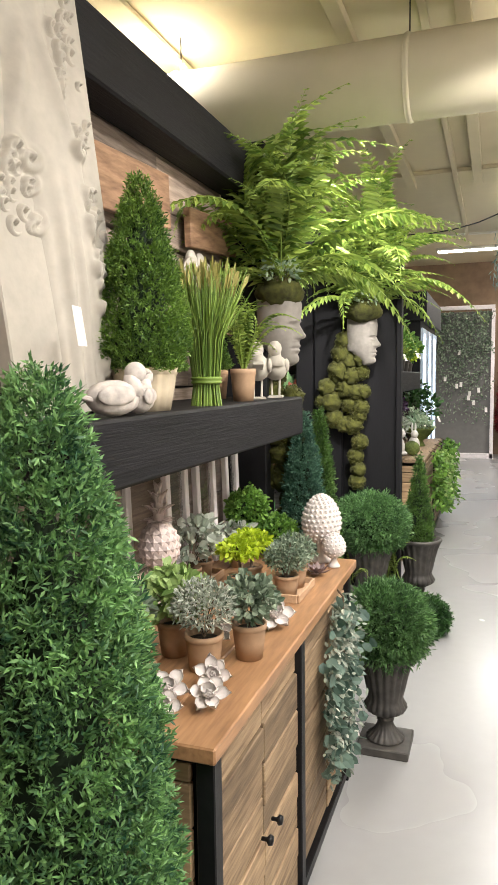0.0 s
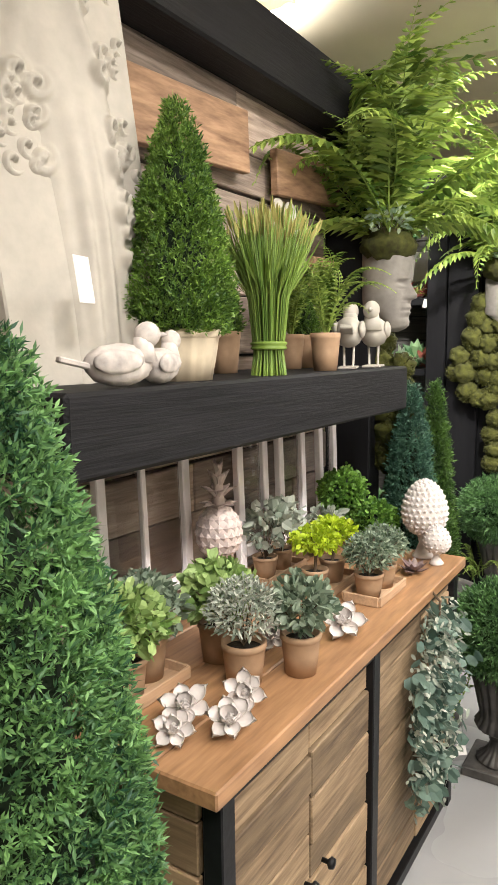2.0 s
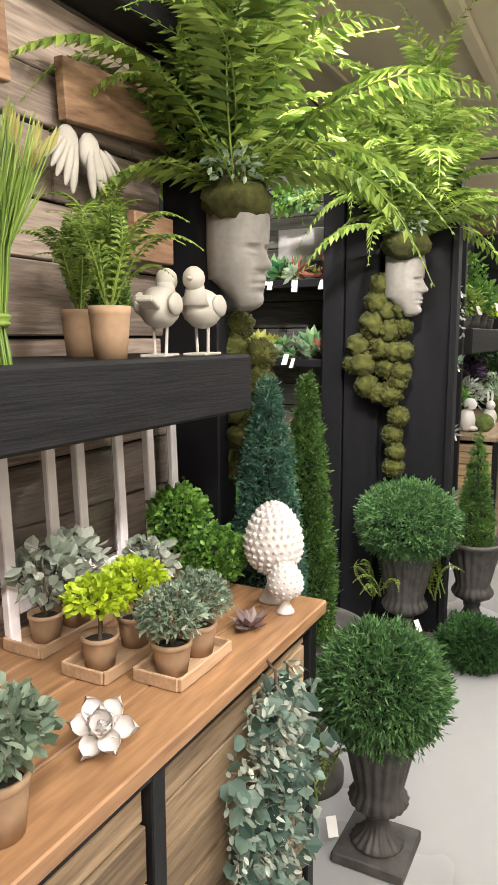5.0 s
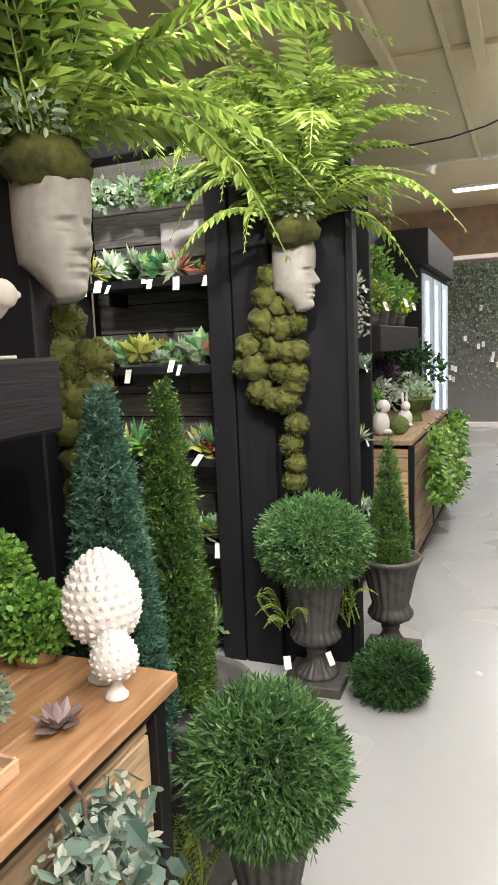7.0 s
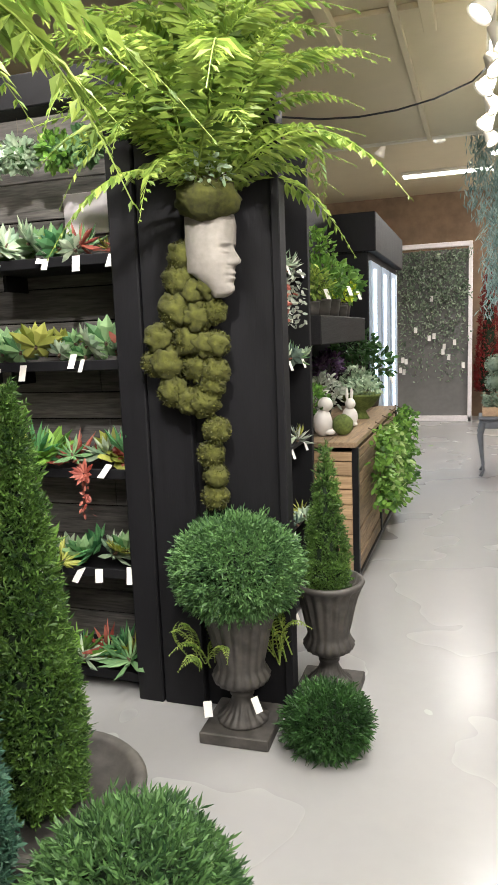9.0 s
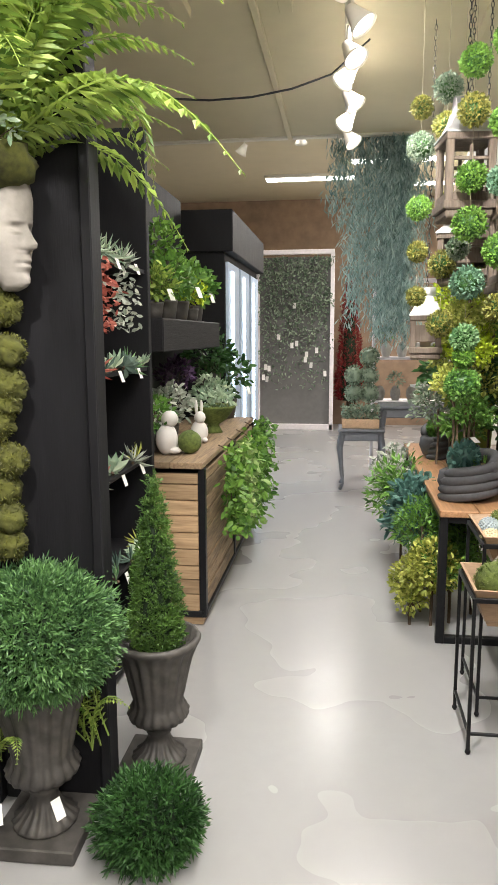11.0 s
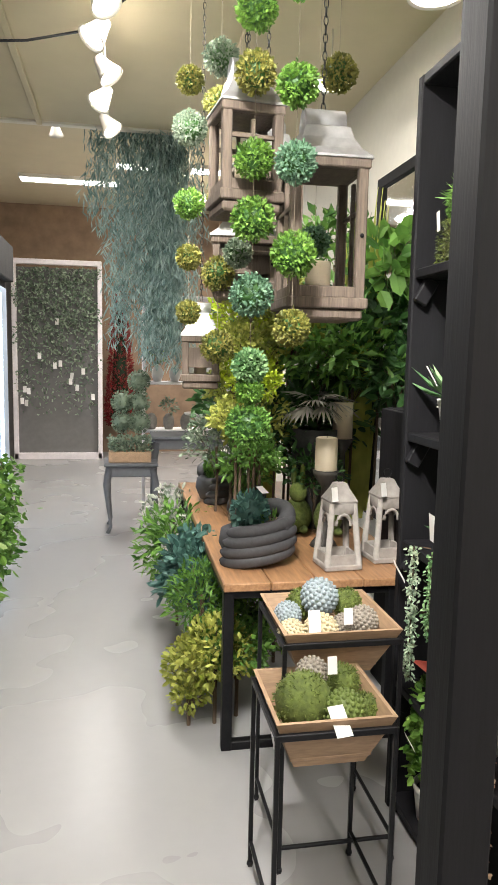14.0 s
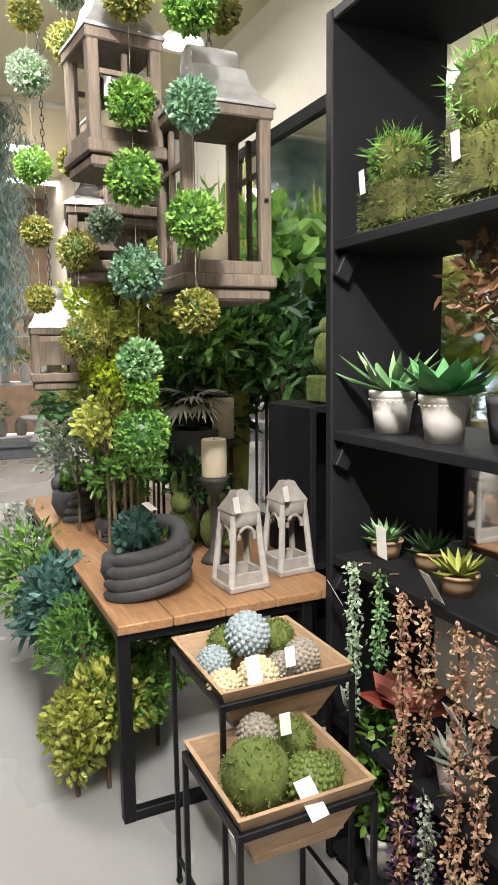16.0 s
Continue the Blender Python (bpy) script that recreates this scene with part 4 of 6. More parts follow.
def cone_egg(name, label, x, y, s, z, squash, rows, around):
    t = thing(name, label, "pinecone ornament", pose(x, y, CZ), "pinecone ornaments")
    low = z - s * squash
    part("foot", Shape().lathe([(s * 0.5, 0), (s * 0.5, 0.006), (s * 0.4, 0.012), (s * 0.22, low * 0.5 + 0.01), (s * 0.3, low + 0.012)], 24), WHITER, t)
    prof = lambda u: math.sin(u) * (1 - 0.16 * math.cos(u))
    part("core", Shape().lathe([(max(0.001, s * 0.95 * prof(u)), z + s * squash * math.cos(u)) for u in np.linspace(math.pi, 0, 18)], 28), WHITER, t)
    tooth = Shape().lathe([(s * 0.115, -s * 0.03), (s * 0.10, s * 0.02), (s * 0.045, s * 0.07), (0.0008, s * 0.105)], 6).mesh("scale")
    for i in range(rows):
        u = (i + 0.5) / (rows + 0.2) * math.pi
        nn = max(4, int(around * math.sin(u)))
        for j in range(nn):
            a = (j + 0.5 * (i % 2)) * 360 / nn
            d = Vector((math.sin(u), 0, math.cos(u) * 0.85 + 0.35)).normalized()
            part("scale", tooth, WHITER, t, m=pose(0, 0, z + s * squash * math.cos(u), 0, 0, a) @ Matrix.Translation((s * 0.93 * prof(u), 0, 0)) @ d.to_track_quat("Z", "Y").to_matrix().to_4x4())


cone_egg("pinecone_ornament", "large white resin pinecone ornament on a foot", 0.106, 3.46, 0.084, 0.182, 1.2, 15, 24)
cone_egg("artichoke_ornament", "small white resin artichoke ornament on a foot", 0.175, 3.39, 0.05, 0.09, 1.0, 10, 17)
t = thing("succulent_ornament", "dusty purple succulent ornament on the worktop", "succulent", pose(0.14, 3.25, CZ))
rosette(t, leafy("dusty_purple_leaf", (0.16, 0.10, 0.10), (0.36, 0.27, 0.26)), 0.06, 16, 0.6, 0.7, 0.01)

# eucalyptus swag hung over the counter's end
swag = thing("eucalyptus_swag", "grey-green eucalyptus swag hanging from the worktop corner", "garland", pose(0.235, 3.14, 0.92))
b, w = [], []
for k in range(1500):
    q = rng.random()
    b.append((0.02 + rng.normal() * 0.03 * (1 - q * 0.3), rng.normal() * 0.115 * (0.5 + math.sin(q * 2.9) * 0.7), -0.02 - q * 0.62))
    w.append((rng.normal() * 0.5 + 0.5, rng.normal() * 0.7, -0.5 + rng.normal() * 0.5))
b, w = np.array(b), np.array(w)
b[:, 0] = np.abs(b[:, 0])
b[:, 1] = np.clip(b[:, 1], -0.19, 0.19)
part("large_leaves", Shape().leaves(b[:420], w[:420], rng.uniform(0.032, 0.058, 420), rng.uniform(0.03, 0.05, 420)), EUC, swag)
part("small_leaves", Shape().leaves(b[420:], w[420:], rng.uniform(0.015, 0.035, 1080), 0.012), SILVER, swag, "dusty silver sprigs")
part("stem", Shape().tube([(0.0, 0, 0.03), (0.03, 0, 0), (0.03, 0.02, -0.3), (0.03, 0, -0.62)], 0.004, 6), BARK, swag)

# ---- cedar trees by the counter's near end ----
cone_tree("cedar_tree", "tall blue-green cedar cone tree standing by the cabinet", pose(0.02, 1.67, 0), CEDAR, 0.27, 1.60, 0.2, 11000, 0.046, 0.15, 0.22, TERRA, 0, 0.5)
cone_tree("cedar_tree", "smaller blue-green cedar cone tree standing on the floor", pose(0.18, 1.26, 0), CEDAR, 0.15, 1.05, 0.18, 4000, 0.045, 0.12, 0.2, TERRA, 0, 0.75)


# ---- urns ----
def urn(parent, s=1.0):
    fl = lambda k, a, z: 0.045 * np.cos(a * 18) * (0.30 < z / s < 0.53) + 0.08 * np.abs(np.cos(a * 9)) * (0.2 < z / s < 0.28) + 0.05 * np.cos(a * 18) * (0.06 < z / s < 0.13)
    pr = [(0.10, 0.05), (0.105, 0.055), (0.105, 0.065), (0.085, 0.08), (0.065, 0.10), (0.05, 0.13), (0.042, 0.155), (0.05, 0.165), (0.05, 0.175), (0.042, 0.185), (0.07, 0.20), (0.105, 0.225), (0.115, 0.25), (0.10, 0.275), (0.098, 0.30), (0.108, 0.36), (0.120, 0.42), (0.135, 0.48), (0.15, 0.52), (0.165, 0.535), (0.172, 0.55), (0.165, 0.562), (0.15, 0.56), (0.14, 0.52), (0.10, 0.5), (0.002, 0.5)]
    part("bowl", Shape().lathe([(r * s, z * s) for r, z in pr], 108, flute=fl), URNM, parent)
    part("plinth", Shape().box((0, 0, 0.025 * s), (0.29 * s, 0.29 * s, 0.05 * s), 0.005), URNM, parent)


u1 = thing("urn_planter", "dark bronze fluted urn with a round boxwood ball by the cabinet", "urn planter", pose(0.33, 3.80, 0), "dark urns")
urn(u1, 0.82)
ball_crown(u1, BOX, 0.198, 0.59, 4600, 0.042, 0.95, 8, 0.14)
u2 = thing("urn_planter", "dark bronze fluted urn with a trimmed boxwood dome", "urn planter", pose(-0.01, 5.38, 0, 0, 0, 2), "dark urns")
urn(u2, 1.02)
ball_crown(u2, BOX, 0.258, 0.72, 6500, 0.042, 0.78, 8, 0.14, flat=0.55)
u3 = thing("urn_planter", "dark bronze wide urn with a small cypress cone", "urn planter", pose(0.28, 5.78, 0), "dark urns")
urn(u3, 0.98)
cone_crown(u3, CYPRESS, 0.11, 0.68, 0.5, 1700, 0.04, power=0.8)
hb = thing("boxwood_ball", "dark green boxwood half ball lying on the floor", "boxwood ball", pose(0.36, 5.36, 0))
ball_crown(hb, DEEP, 0.165, 0.10, 2000, 0.045, 0.8, 8, 0.15, flat=0.6)
for x, y, z, rz in ((-0.12, 5.26, 0.14, 30), (0.10, 5.24, 0.2, 60)):
    tag_at(x, y, z, rz, 60, 0.035)
for x, y in ((-0.16, 5.33), (0.14, 5.45)):
    fern("floor_fern", "small fern tucked beside the urn on the floor", pose(x, y, 0.30), 9, SMALLF, 1.1, group="small ferns by the urns")
fern("floor_fern", "small fern tucked beside the urn on the floor", pose(0.13, 3.74, 0.2), 9, SMALLF, 1.1, group="small ferns by the urns")
tag_at(0.20, 3.72, 0.10, 40, 60, 0.035)

bowl = thing("bowl_planter", "wide dark stone urn bowl with a tall cypress cone", "planter", pose(-0.05, 4.06, 0))
part("bowl", Shape().lathe([(0.16, 0), (0.16, 0.04), (0.09, 0.1), (0.08, 0.2), (0.12, 0.3), (0.19, 0.42), (0.22, 0.54), (0.245, 0.585), (0.252, 0.605), (0.24, 0.62), (0.215, 0.61), (0.20, 0.58), (0.002, 0.56)], 48), URNM, bowl)
cone_crown(bowl, CYPRESS, 0.115, 1.02, 0.57, 4200, 0.042, power=0.6)
cone_tree("cypress_topiary", "blue-green cypress cone topiary in a dark pot", pose(-0.045, 3.73, 0), BLUECYP, 0.138, 1.04, 0.56, 4600, 0.042, 0.12, 0.58, URNM, 0, 0.6)


# ---- heads, ferns and moss on the black posts ----
def head_mesh():
    """A calm stone face in half round, that looks along +x, open at the top."""
    sh = Shape()
    nu, nv = 96, 84
    front = [(-0.165, 0.050), (-0.15, 0.085), (-0.12, 0.098), (-0.08, 0.102), (-0.04, 0.104), (0.0, 0.106), (0.03, 0.104), (0.06, 0.113), (0.12, 0.118), (0.165, 0.108)]
    middle = [(-0.165, 0.060), (-0.155, 0.092), (-0.14, 0.111), (-0.125, 0.112), (-0.108, 0.101), (-0.098, 0.109), (-0.090, 0.118), (-0.080, 0.107), (-0.071, 0.121), (-0.062, 0.115), (-0.052, 0.108), (-0.042, 0.118), (-0.034, 0.145), (-0.022, 0.150), (0.0, 0.134), (0.02, 0.122), (0.04, 0.113), (0.06, 0.117), (0.12, 0.121), (0.165, 0.110)]
    wide = [(-0.165, 0.030), (-0.15, 0.045), (-0.12, 0.060), (-0.08, 0.073), (-0.03, 0.084), (0.03, 0.091), (0.165, 0.09)]
    at = lambda table, z: float(np.interp(z, *zip(*table)))
    g = lambda a, c, q: math.exp(-((a - c) / q) ** 2)
    vs = []
    for i in range(nv):
        z = -0.165 + 0.33 * i / (nv - 1)
        fx, mx, ry = at(front, z), at(middle, z), at(wide, z)
        reach = 0.013 + 0.006 * g(z, -0.03, 0.014) if -0.045 < z < 0.045 else 0.026
        for j in range(nu):
            a = -math.pi + 2 * math.pi * j / nu
            c, q = math.cos(a), math.sin(a)
            y = ry * q
            if c > 0:
                x = fx * c ** 0.8 + (mx - fx) * g(y, 0, reach)
                e = abs(y)
                x += -0.013 * g(z, 0.026, 0.013) * g(e, 0.034, 0.019) + 0.010 * g(z, 0.016, 0.010) * g(e, 0.036, 0.017) - 0.006 * g(z, 0.005 + 6 * (e - 0.036) ** 2, 0.0028) * g(e, 0.036, 0.016)
                x += 0.005 * g(z, 0.045, 0.006) * g(e, 0.036, 0.022) + 0.006 * g(z, -0.025, 0.022) * g(e, 0.048, 0.018) - 0.004 * g(z, -0.08, 0.012) * g(e, 0.031, 0.007)
            else:
                x = 0.105 * c
            lift = 0.085 * max(0, 0.45 - c) * max(0.0, min(1.0, (-0.06 - z) / 0.1))
            vs.append((x, y, z + lift))
    fs = [(i * nu + j, i * nu + (j + 1) % nu, (i + 1) * nu + (j + 1) % nu, (i + 1) * nu + j) for i in range(nv - 1) for j in range(nu)]
    fs.append(tuple(range(nu))[::-1])
    fs.append(tuple((nv - 1) * nu + j for j in range(nu)))
    sh.add(vs, fs, True)
    return sh.mesh("head_planter")


HEAD = head_mesh()


def head(x, y, z, s, rz):
    part("head_planter", HEAD, STONE, None, "grey stone head planter mounted on a black post", m=pose(x, y, z, 0, 0, rz) @ Matrix.Diagonal((s, s, s, 1)), category="head planter", group="stone head planters")


def moss_beard(m, spots):
    t = thing("moss_cluster", "cluster of olive green moss balls hanging on a black post", "moss cluster", m, "moss clusters")
    spots = [(x, z, r * 1.06) for x, z, r in spots]
    for k, (x, z, r) in enumerate(spots):
        part("moss_ball", Shape().ball((0, 0, 0), r, 22, 16, 0.4, 2.4, (1.05, 0.85, 1), k + 3), MOSS, t, m=pose(x, rng.uniform(-0.02, 0.01), z, 0, 0, 0))
    f = Shape()
    for x, z, r in spots:
        d = dirs(420)
        f.leaves(d * r * 0.95 * np.array([1.05, 0.85, 1]) + np.array([x, -0.005, z]), d + rng.normal(size=d.shape) * 0.6, 0.016, 0.004)
    part("fuzz", f, leafy("moss_fuzz", (0.03, 0.033, 0.006), (0.125, 0.13, 0.02)), t)


spots = [(0.02, 0.62, 0.055), (0.0, 0.53, 0.06), (0.06, 0.48, 0.05), (-0.02, 0.41, 0.065), (0.07, 0.38, 0.055), (0.13, 0.50, 0.05), (0.14, 0.40, 0.045), (-0.1, 0.30, 0.055), (0.03, 0.29, 0.06), (0.1, 0.27, 0.05), (0.15, 0.27, 0.045), (-0.07, 0.20, 0.065), (-0.13, 0.20, 0.05), (0.06, 0.18, 0.055), (0.13, 0.16, 0.055), (-0.05, 0.08, 0.06), (0.02, 0.04, 0.05), (0.08, 0.04, 0.06), (0.12, 0.1, 0.045), (0.13, -0.08, 0.05), (0.10, -0.18, 0.05), (0.12, -0.27, 0.045), (0.11, -0.36, 0.05)]
moss_beard(pose(-0.22, 5.43, 1.36), spots)
head(-0.08, 5.415, 1.965, 0.95, -13)
moss_beard(pose(-0.25, 3.83, 1.22), [(x * 0.8 + 0.02, z * 0.85, r * 0.95) for x, z, r in spots])
head(-0.165, 3.745, 1.945, 0.97, -13)
for x, y, z, s, n in ((-0.15, 3.72, 2.14, 1.2, 84), (-0.06, 5.36, 2.19, 1.35, 84)):
    fern("boston_fern", "large arching bright green fern growing from a stone head planter", pose(x, y, z), n, FRONDS, s, group="ferns in the head planters")
    t = thing("moss_collar", "brown moss collar round the planter's opening", "moss", pose(x, y, z - 0.02))
    part("moss_ball", Shape().ball((0, 0, 0), 0.095 * s, 20, 12, 0.25, 3, (1, 1, 0.6)), MOSS, t)
    b = thing("succulent_spray", "small blue-green succulent spray under the fern", "succulent", pose(x + 0.03, y - 0.08, z + 0.05))
    bushy(b, SUCP, 0.085, 0, 120, 0.035, 0.5, 0.8, 5)

# ---- black posts and the succulent shelves ----
setting("post_1", Shape().box((-0.325, 3.78, 1.4), (0.21, 0.12, 2.8), 0.006), BLACK, "black stained timber post at the end of the plank wall")
setting("post_2", Shape().box((-0.50, 5.56, 1.38), (0.125, 0.14, 2.76), 0.006), BLACK, "black stained timber post")
setting("post_3", Shape().box((-0.33, 5.55, 1.37), (0.20, 0.11, 2.74), 0.006), BLACK, "wide black stained timber board")
setting("panel_1", Shape().box((-0.03, 5.56, 1.36), (0.40, 0.05, 2.72), 0.004), BLACK, "black stained end panel")
setting("post_4", Shape().box((0.162, 5.55, 1.37), (0.035, 0.09, 2.74), 0.004), BLACK, "black stained narrow board")
setting("post_5", Shape().box((-1.44, 5.58, 1.38), (0.16, 0.16, 2.76), 0.006), BLACK, "black stained timber post")
setting("lintel", Shape().box((-0.95, 5.58, 2.73), (1.2, 0.14, 0.14), 0.006), BLACK, "black stained lintel over the succulent shelves")
setting("wall_recess", Shape().box((-1.62, 4.6, 1.38), (0.08, 2.0, 2.76), 0.004), BLACK, "black stained side wall of the recess")
sw = setting("wall_succulents", Shape().box((-1.0, 5.98, 1.38), (1.1, 0.06, 2.76), 0.003), BLACK, "grey barn board wall behind the succulent shelves")
z = 0.03
while z < 2.68:
    h = rng.uniform(0.12, 0.19)
    x0 = -1.5
    while x0 < -0.5:
        x1 = min(x0 + rng.uniform(0.5, 1.1), -0.48)
        part("plank", Shape().box(((x0 + x1) / 2, 5.945 - rng.uniform(0, 0.012), z + h / 2), (x1 - x0 - 0.003, 0.02, h - 0.006), 0.003), GREYPL, sw)
        x0 = x1
    z += h
SG = "succulents on the shelves"
GREENS = (SUCC, SUCP, BRIGHT, SUCC, YGREEN, BOXB, SUCP)
for si, z in enumerate((2.005, 1.545, 1.05, 0.575, 0.07)):
    s = thing("wall_shelf", "thin black wooden wall shelf with succulents", "shelf", pose(-0.97, 5.74, z), "succulent shelves")
    part("board", Shape().box((0, 0, 0), (0.80, 0.40, 0.022), 0.003), BLACK, s)
    part("lip", Shape().box((0, -0.195, 0.008), (0.80, 0.012, 0.045), 0.003), BLACK, s)
    for q in (-1, 1):
        part("bracket", Shape().box((q * 0.33, 0.1, -0.05), (0.02, 0.18, 0.08), 0.003), BLACK, s)
    for k in range(17):
        x = -1.33 + 0.046 * k + rng.uniform(-0.015, 0.015)
        mat = GREENS[int(rng.integers(0, 7))]
        if rng.random() < 0.1:
            mat = SUCR
        sharp = rng.random() < (0.75 if si in (2, 4) else 0.3)
        r = (0.08, 0.11, 0.13)[int(rng.integers(0, 3))] * (1.25 if si in (2, 4) else 1)
        succulent("small artificial succulent rosette on a black shelf", pose(x, 5.60 + rng.uniform(-0.06, 0.12), z + rng.uniform(0.05, 0.11), rng.uniform(25, 60), rng.uniform(-20, 20), rng.uniform(0, 360)), mat, r, 14 if sharp else 24, 0.22 if sharp else 0.5, 0.75 if sharp else 0.5)
        if rng.random() < 0.33:
            tag_at(x + 0.02, 5.52, z + rng.uniform(-0.02, 0.03), rng.uniform(-30, 30), rng.uniform(30, 85), rng.uniform(0.03, 0.045))
t = thing("hanging_succulent", "red trailing succulent hanging over a shelf edge", "succulent", pose(-0.78, 5.53, 1.05))
rosette(t, SUCR, 0.07, 20, 0.35, 0.5, 0.03, m=pose(0, 0, 0, 60, 0, 0))
b = np.c_[rng.normal(size=40) * 0.015, rng.normal(size=40) * 0.01 - 0.02, -rng.random(40) * 0.18]
part("trailing_leaves", Shape().leaves(b, np.c_[rng.normal(size=40), rng.normal(size=40), -np.ones(40)], 0.028, 0.014), SUCR, t)


def hung_ball(x, y, z, r, mat, top=3.62, count=950, leaf=0.0175, label="round green leaf ball hanging on a string"):
    t = thing("hanging_ball", label, "hanging ball", pose(x, y, z), "hanging leaf balls")
    d = dirs(count)
    sh = Shape().leaves(d * r * rng.uniform(0.72, 0.95, (count, 1)), d + rng.normal(size=d.shape) * 0.75, leaf * rng.uniform(0.6, 1.2, count), leaf * 0.6, 0.3)
    part("leaf_cover", sh, mat, t)
    # solid core in the darkest green, for shade in the gaps between leaves
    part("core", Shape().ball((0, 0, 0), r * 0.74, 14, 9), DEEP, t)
    part("string", Shape().tube([(0, 0, r * 0.8), (0, 0, top - z)], 0.0008, 4), ROPE, t)


for x, mat in ((-1.22, SUCP), (-1.06, SUCP), (-0.86, BOXB), (-0.72, SUCC)):
    hung_ball(x, 5.62, 2.5, 0.075, mat, 2.67, 160, 0.045)
t = thing("wooden_sign", "whitewashed wooden board hung behind the shelves", "board", pose(-0.86, 5.925, 2.28))
part("board", Shape().box((0, 0, 0), (0.36, 0.02, 0.2), 0.003), WFRAME, t)

# ---- bay of shelves behind the end panel ----
setting("wall_bay", Shape().box((-0.42, 6.33, 1.36), (0.06, 1.4, 2.72), 0.004), BLACK, "black stained back wall of the display bay")
setting("panel_2", Shape().box((-0.245, 7.0, 1.36), (0.37, 0.05, 2.72), 0.004), BLACK, "black stained side panel of the display bay")
for z in (2.0, 1.5, 1.02, 0.55, 0.08):
    s = thing("wall_shelf", "thin black shelf in the display bay", "shelf", pose(-0.22, 6.28, z), "bay shelves")
    part("board", Shape().box((0, 0, 0), (0.30, 1.36, 0.022), 0.003), BLACK, s)
    for k in range(9):
        y = 5.68 + 0.145 * k
        mat = (SUCP, SILVER, SUCC, YGREEN, SUCP, SUCR, EUC)[int(rng.integers(0, 7))]
        sharp = rng.random() < 0.5
        succulent("pale artificial succulent on a bay shelf", pose(-0.09 + rng.uniform(-0.03, 0.05), y, z + 0.03, rng.uniform(-15, 15), rng.uniform(20, 60), rng.uniform(0, 360)), mat, (0.08, 0.1)[k % 2], 14 if sharp else 22, 0.16 if sharp else 0.48, 0.8 if sharp else 0.5)
        if k % 2:
            tag_at(-0.03, y, z - 0.01, 80, 70, 0.03)
for y, z, mat in ((5.9, 1.98, SUCP), (6.2, 1.98, SUCR), (6.5, 1.98, SILVER), (5.8, 1.0, SILVER)):
    t = thing("trailing_succulent", "pale trailing succulent hanging over a shelf edge", "succulent", pose(-0.04, y, z), "trailing succulents")
    b = np.c_[rng.normal(size=130) * 0.03, rng.normal(size=130) * 0.05, 0.02 - rng.random(130) * 0.3]
    part("trailing_leaves", Shape().leaves(b, np.c_[rng.normal(size=130) + 0.5, rng.normal(size=130), -np.ones(130) * 0.5], 0.035, 0.018), mat, t)

# ---- second cabinet ----
cab = thing("wooden_cabinet", "pine plank cabinet with a black iron frame and hanging greenery", "cabinet", pose(0, 0, 0))
part("body", Shape().box((-0.12, 8.2, 0.47), (0.56, 2.1, 0.86), 0.004), BLACK, cab)
z = 0.09
while z < 0.9:
    h = min(rng.uniform(0.08, 0.11), 0.905 - z)
    part("plank", Shape().box((-0.12, 7.135 - rng.uniform(0, 0.01), z + h / 2), (0.56, 0.03, h - 0.006), 0.003), PINEX, cab)
    for a, b in ((7.2, 8.2), (8.24, 9.25)):
        part("plank", Shape().box((0.168 + rng.uniform(0, 0.008), (a + b) / 2, z + h / 2), (0.03, b - a, h - 0.006), 0.003), PINE, cab)
    z += h
part("base_board", Shape().box((-0.1, 8.2, 0.03), (0.56, 2.14, 0.05), 0.003), PINEX, cab)
for y in (7.15, 8.22, 9.27):
    part("iron_post", Shape().box((0.18, y, 0.49), (0.04, 0.05, 0.88), 0.003), IRON, cab)
part("iron_rail", Shape().box((-0.1, 7.125, 0.075), (0.56, 0.035, 0.035), 0.003), IRON, cab)
part("iron_rail", Shape().box((0.188, 8.2, 0.075), (0.03, 2.1, 0.035), 0.003), IRON, cab)
wt = thing("worktop", "pine worktop of the second cabinet", "worktop", pose(0, 0, 0))
for x in (-0.31, -0.12, 0.07):
    part("board", Shape().box((x + 0.03, 8.2, 0.95), (0.186, 2.2, 0.036), 0.004), PINE, wt)
setting("wall_display", Shape().box((-0.47, 8.2, 1.4), (0.06, 2.4, 2.8), 0.004), BLACK, "dark wall behind the second cabinet")
setting("beam_display", Shape().box((-0.22, 8.0, 1.675), (0.40, 1.75, 0.19), 0.008), BLACKH, "black stained timber beam shelf over the second cabinet")
DG = "plants of the second display"
for k, (x, y, z, r, mat, lf) in enumerate(((-0.12, 7.3, 1.77, 0.13, MOSSG, 0), (-0.1, 7.5, 1.77, 0.16, MIDG, 0.06), (-0.1, 7.8, 1.77, 0.17, BOXB, 0.06), (-0.08, 8.1, 1.77, 0.12, LIME, 0.04), (-0.15, 8.5, 1.77, 0.17, MIDG, 0.07), (-0.15, 7.55, 2.02, 0.14, BOXB, 0.05),
                                           (-0.2, 7.45, 0.97, 0.15, MIDG, 0.05), (-0.2, 7.9, 0.97, 0.16, SILVER, 0.06), (-0.1, 8.9, 0.97, 0.16, SUCP, 0.06), (-0.15, 9.1, 1.2, 0.22, DEEP, 0.07), (-0.05, 9.25, 0.97, 0.24, DEEP, 0.08), (-0.22, 8.2, 1.2, 0.13, PURPLE, 0.05))):
    t = thing("leafy_plant", "green leafy plant in a dark pot on the second display", "potted plant", pose(x, y, z), DG)
    pot(t, r * 0.45, r * 0.7, URNM)
    bushy(t, mat if lf else FERN, r, r * 1.3, 230, lf or 0.045, 0.55, 1.1, 6)
    if k % 2 == 0:
        tag_at(x + r * 0.9, y - 0.05, z + r, 60, 65, 0.04)
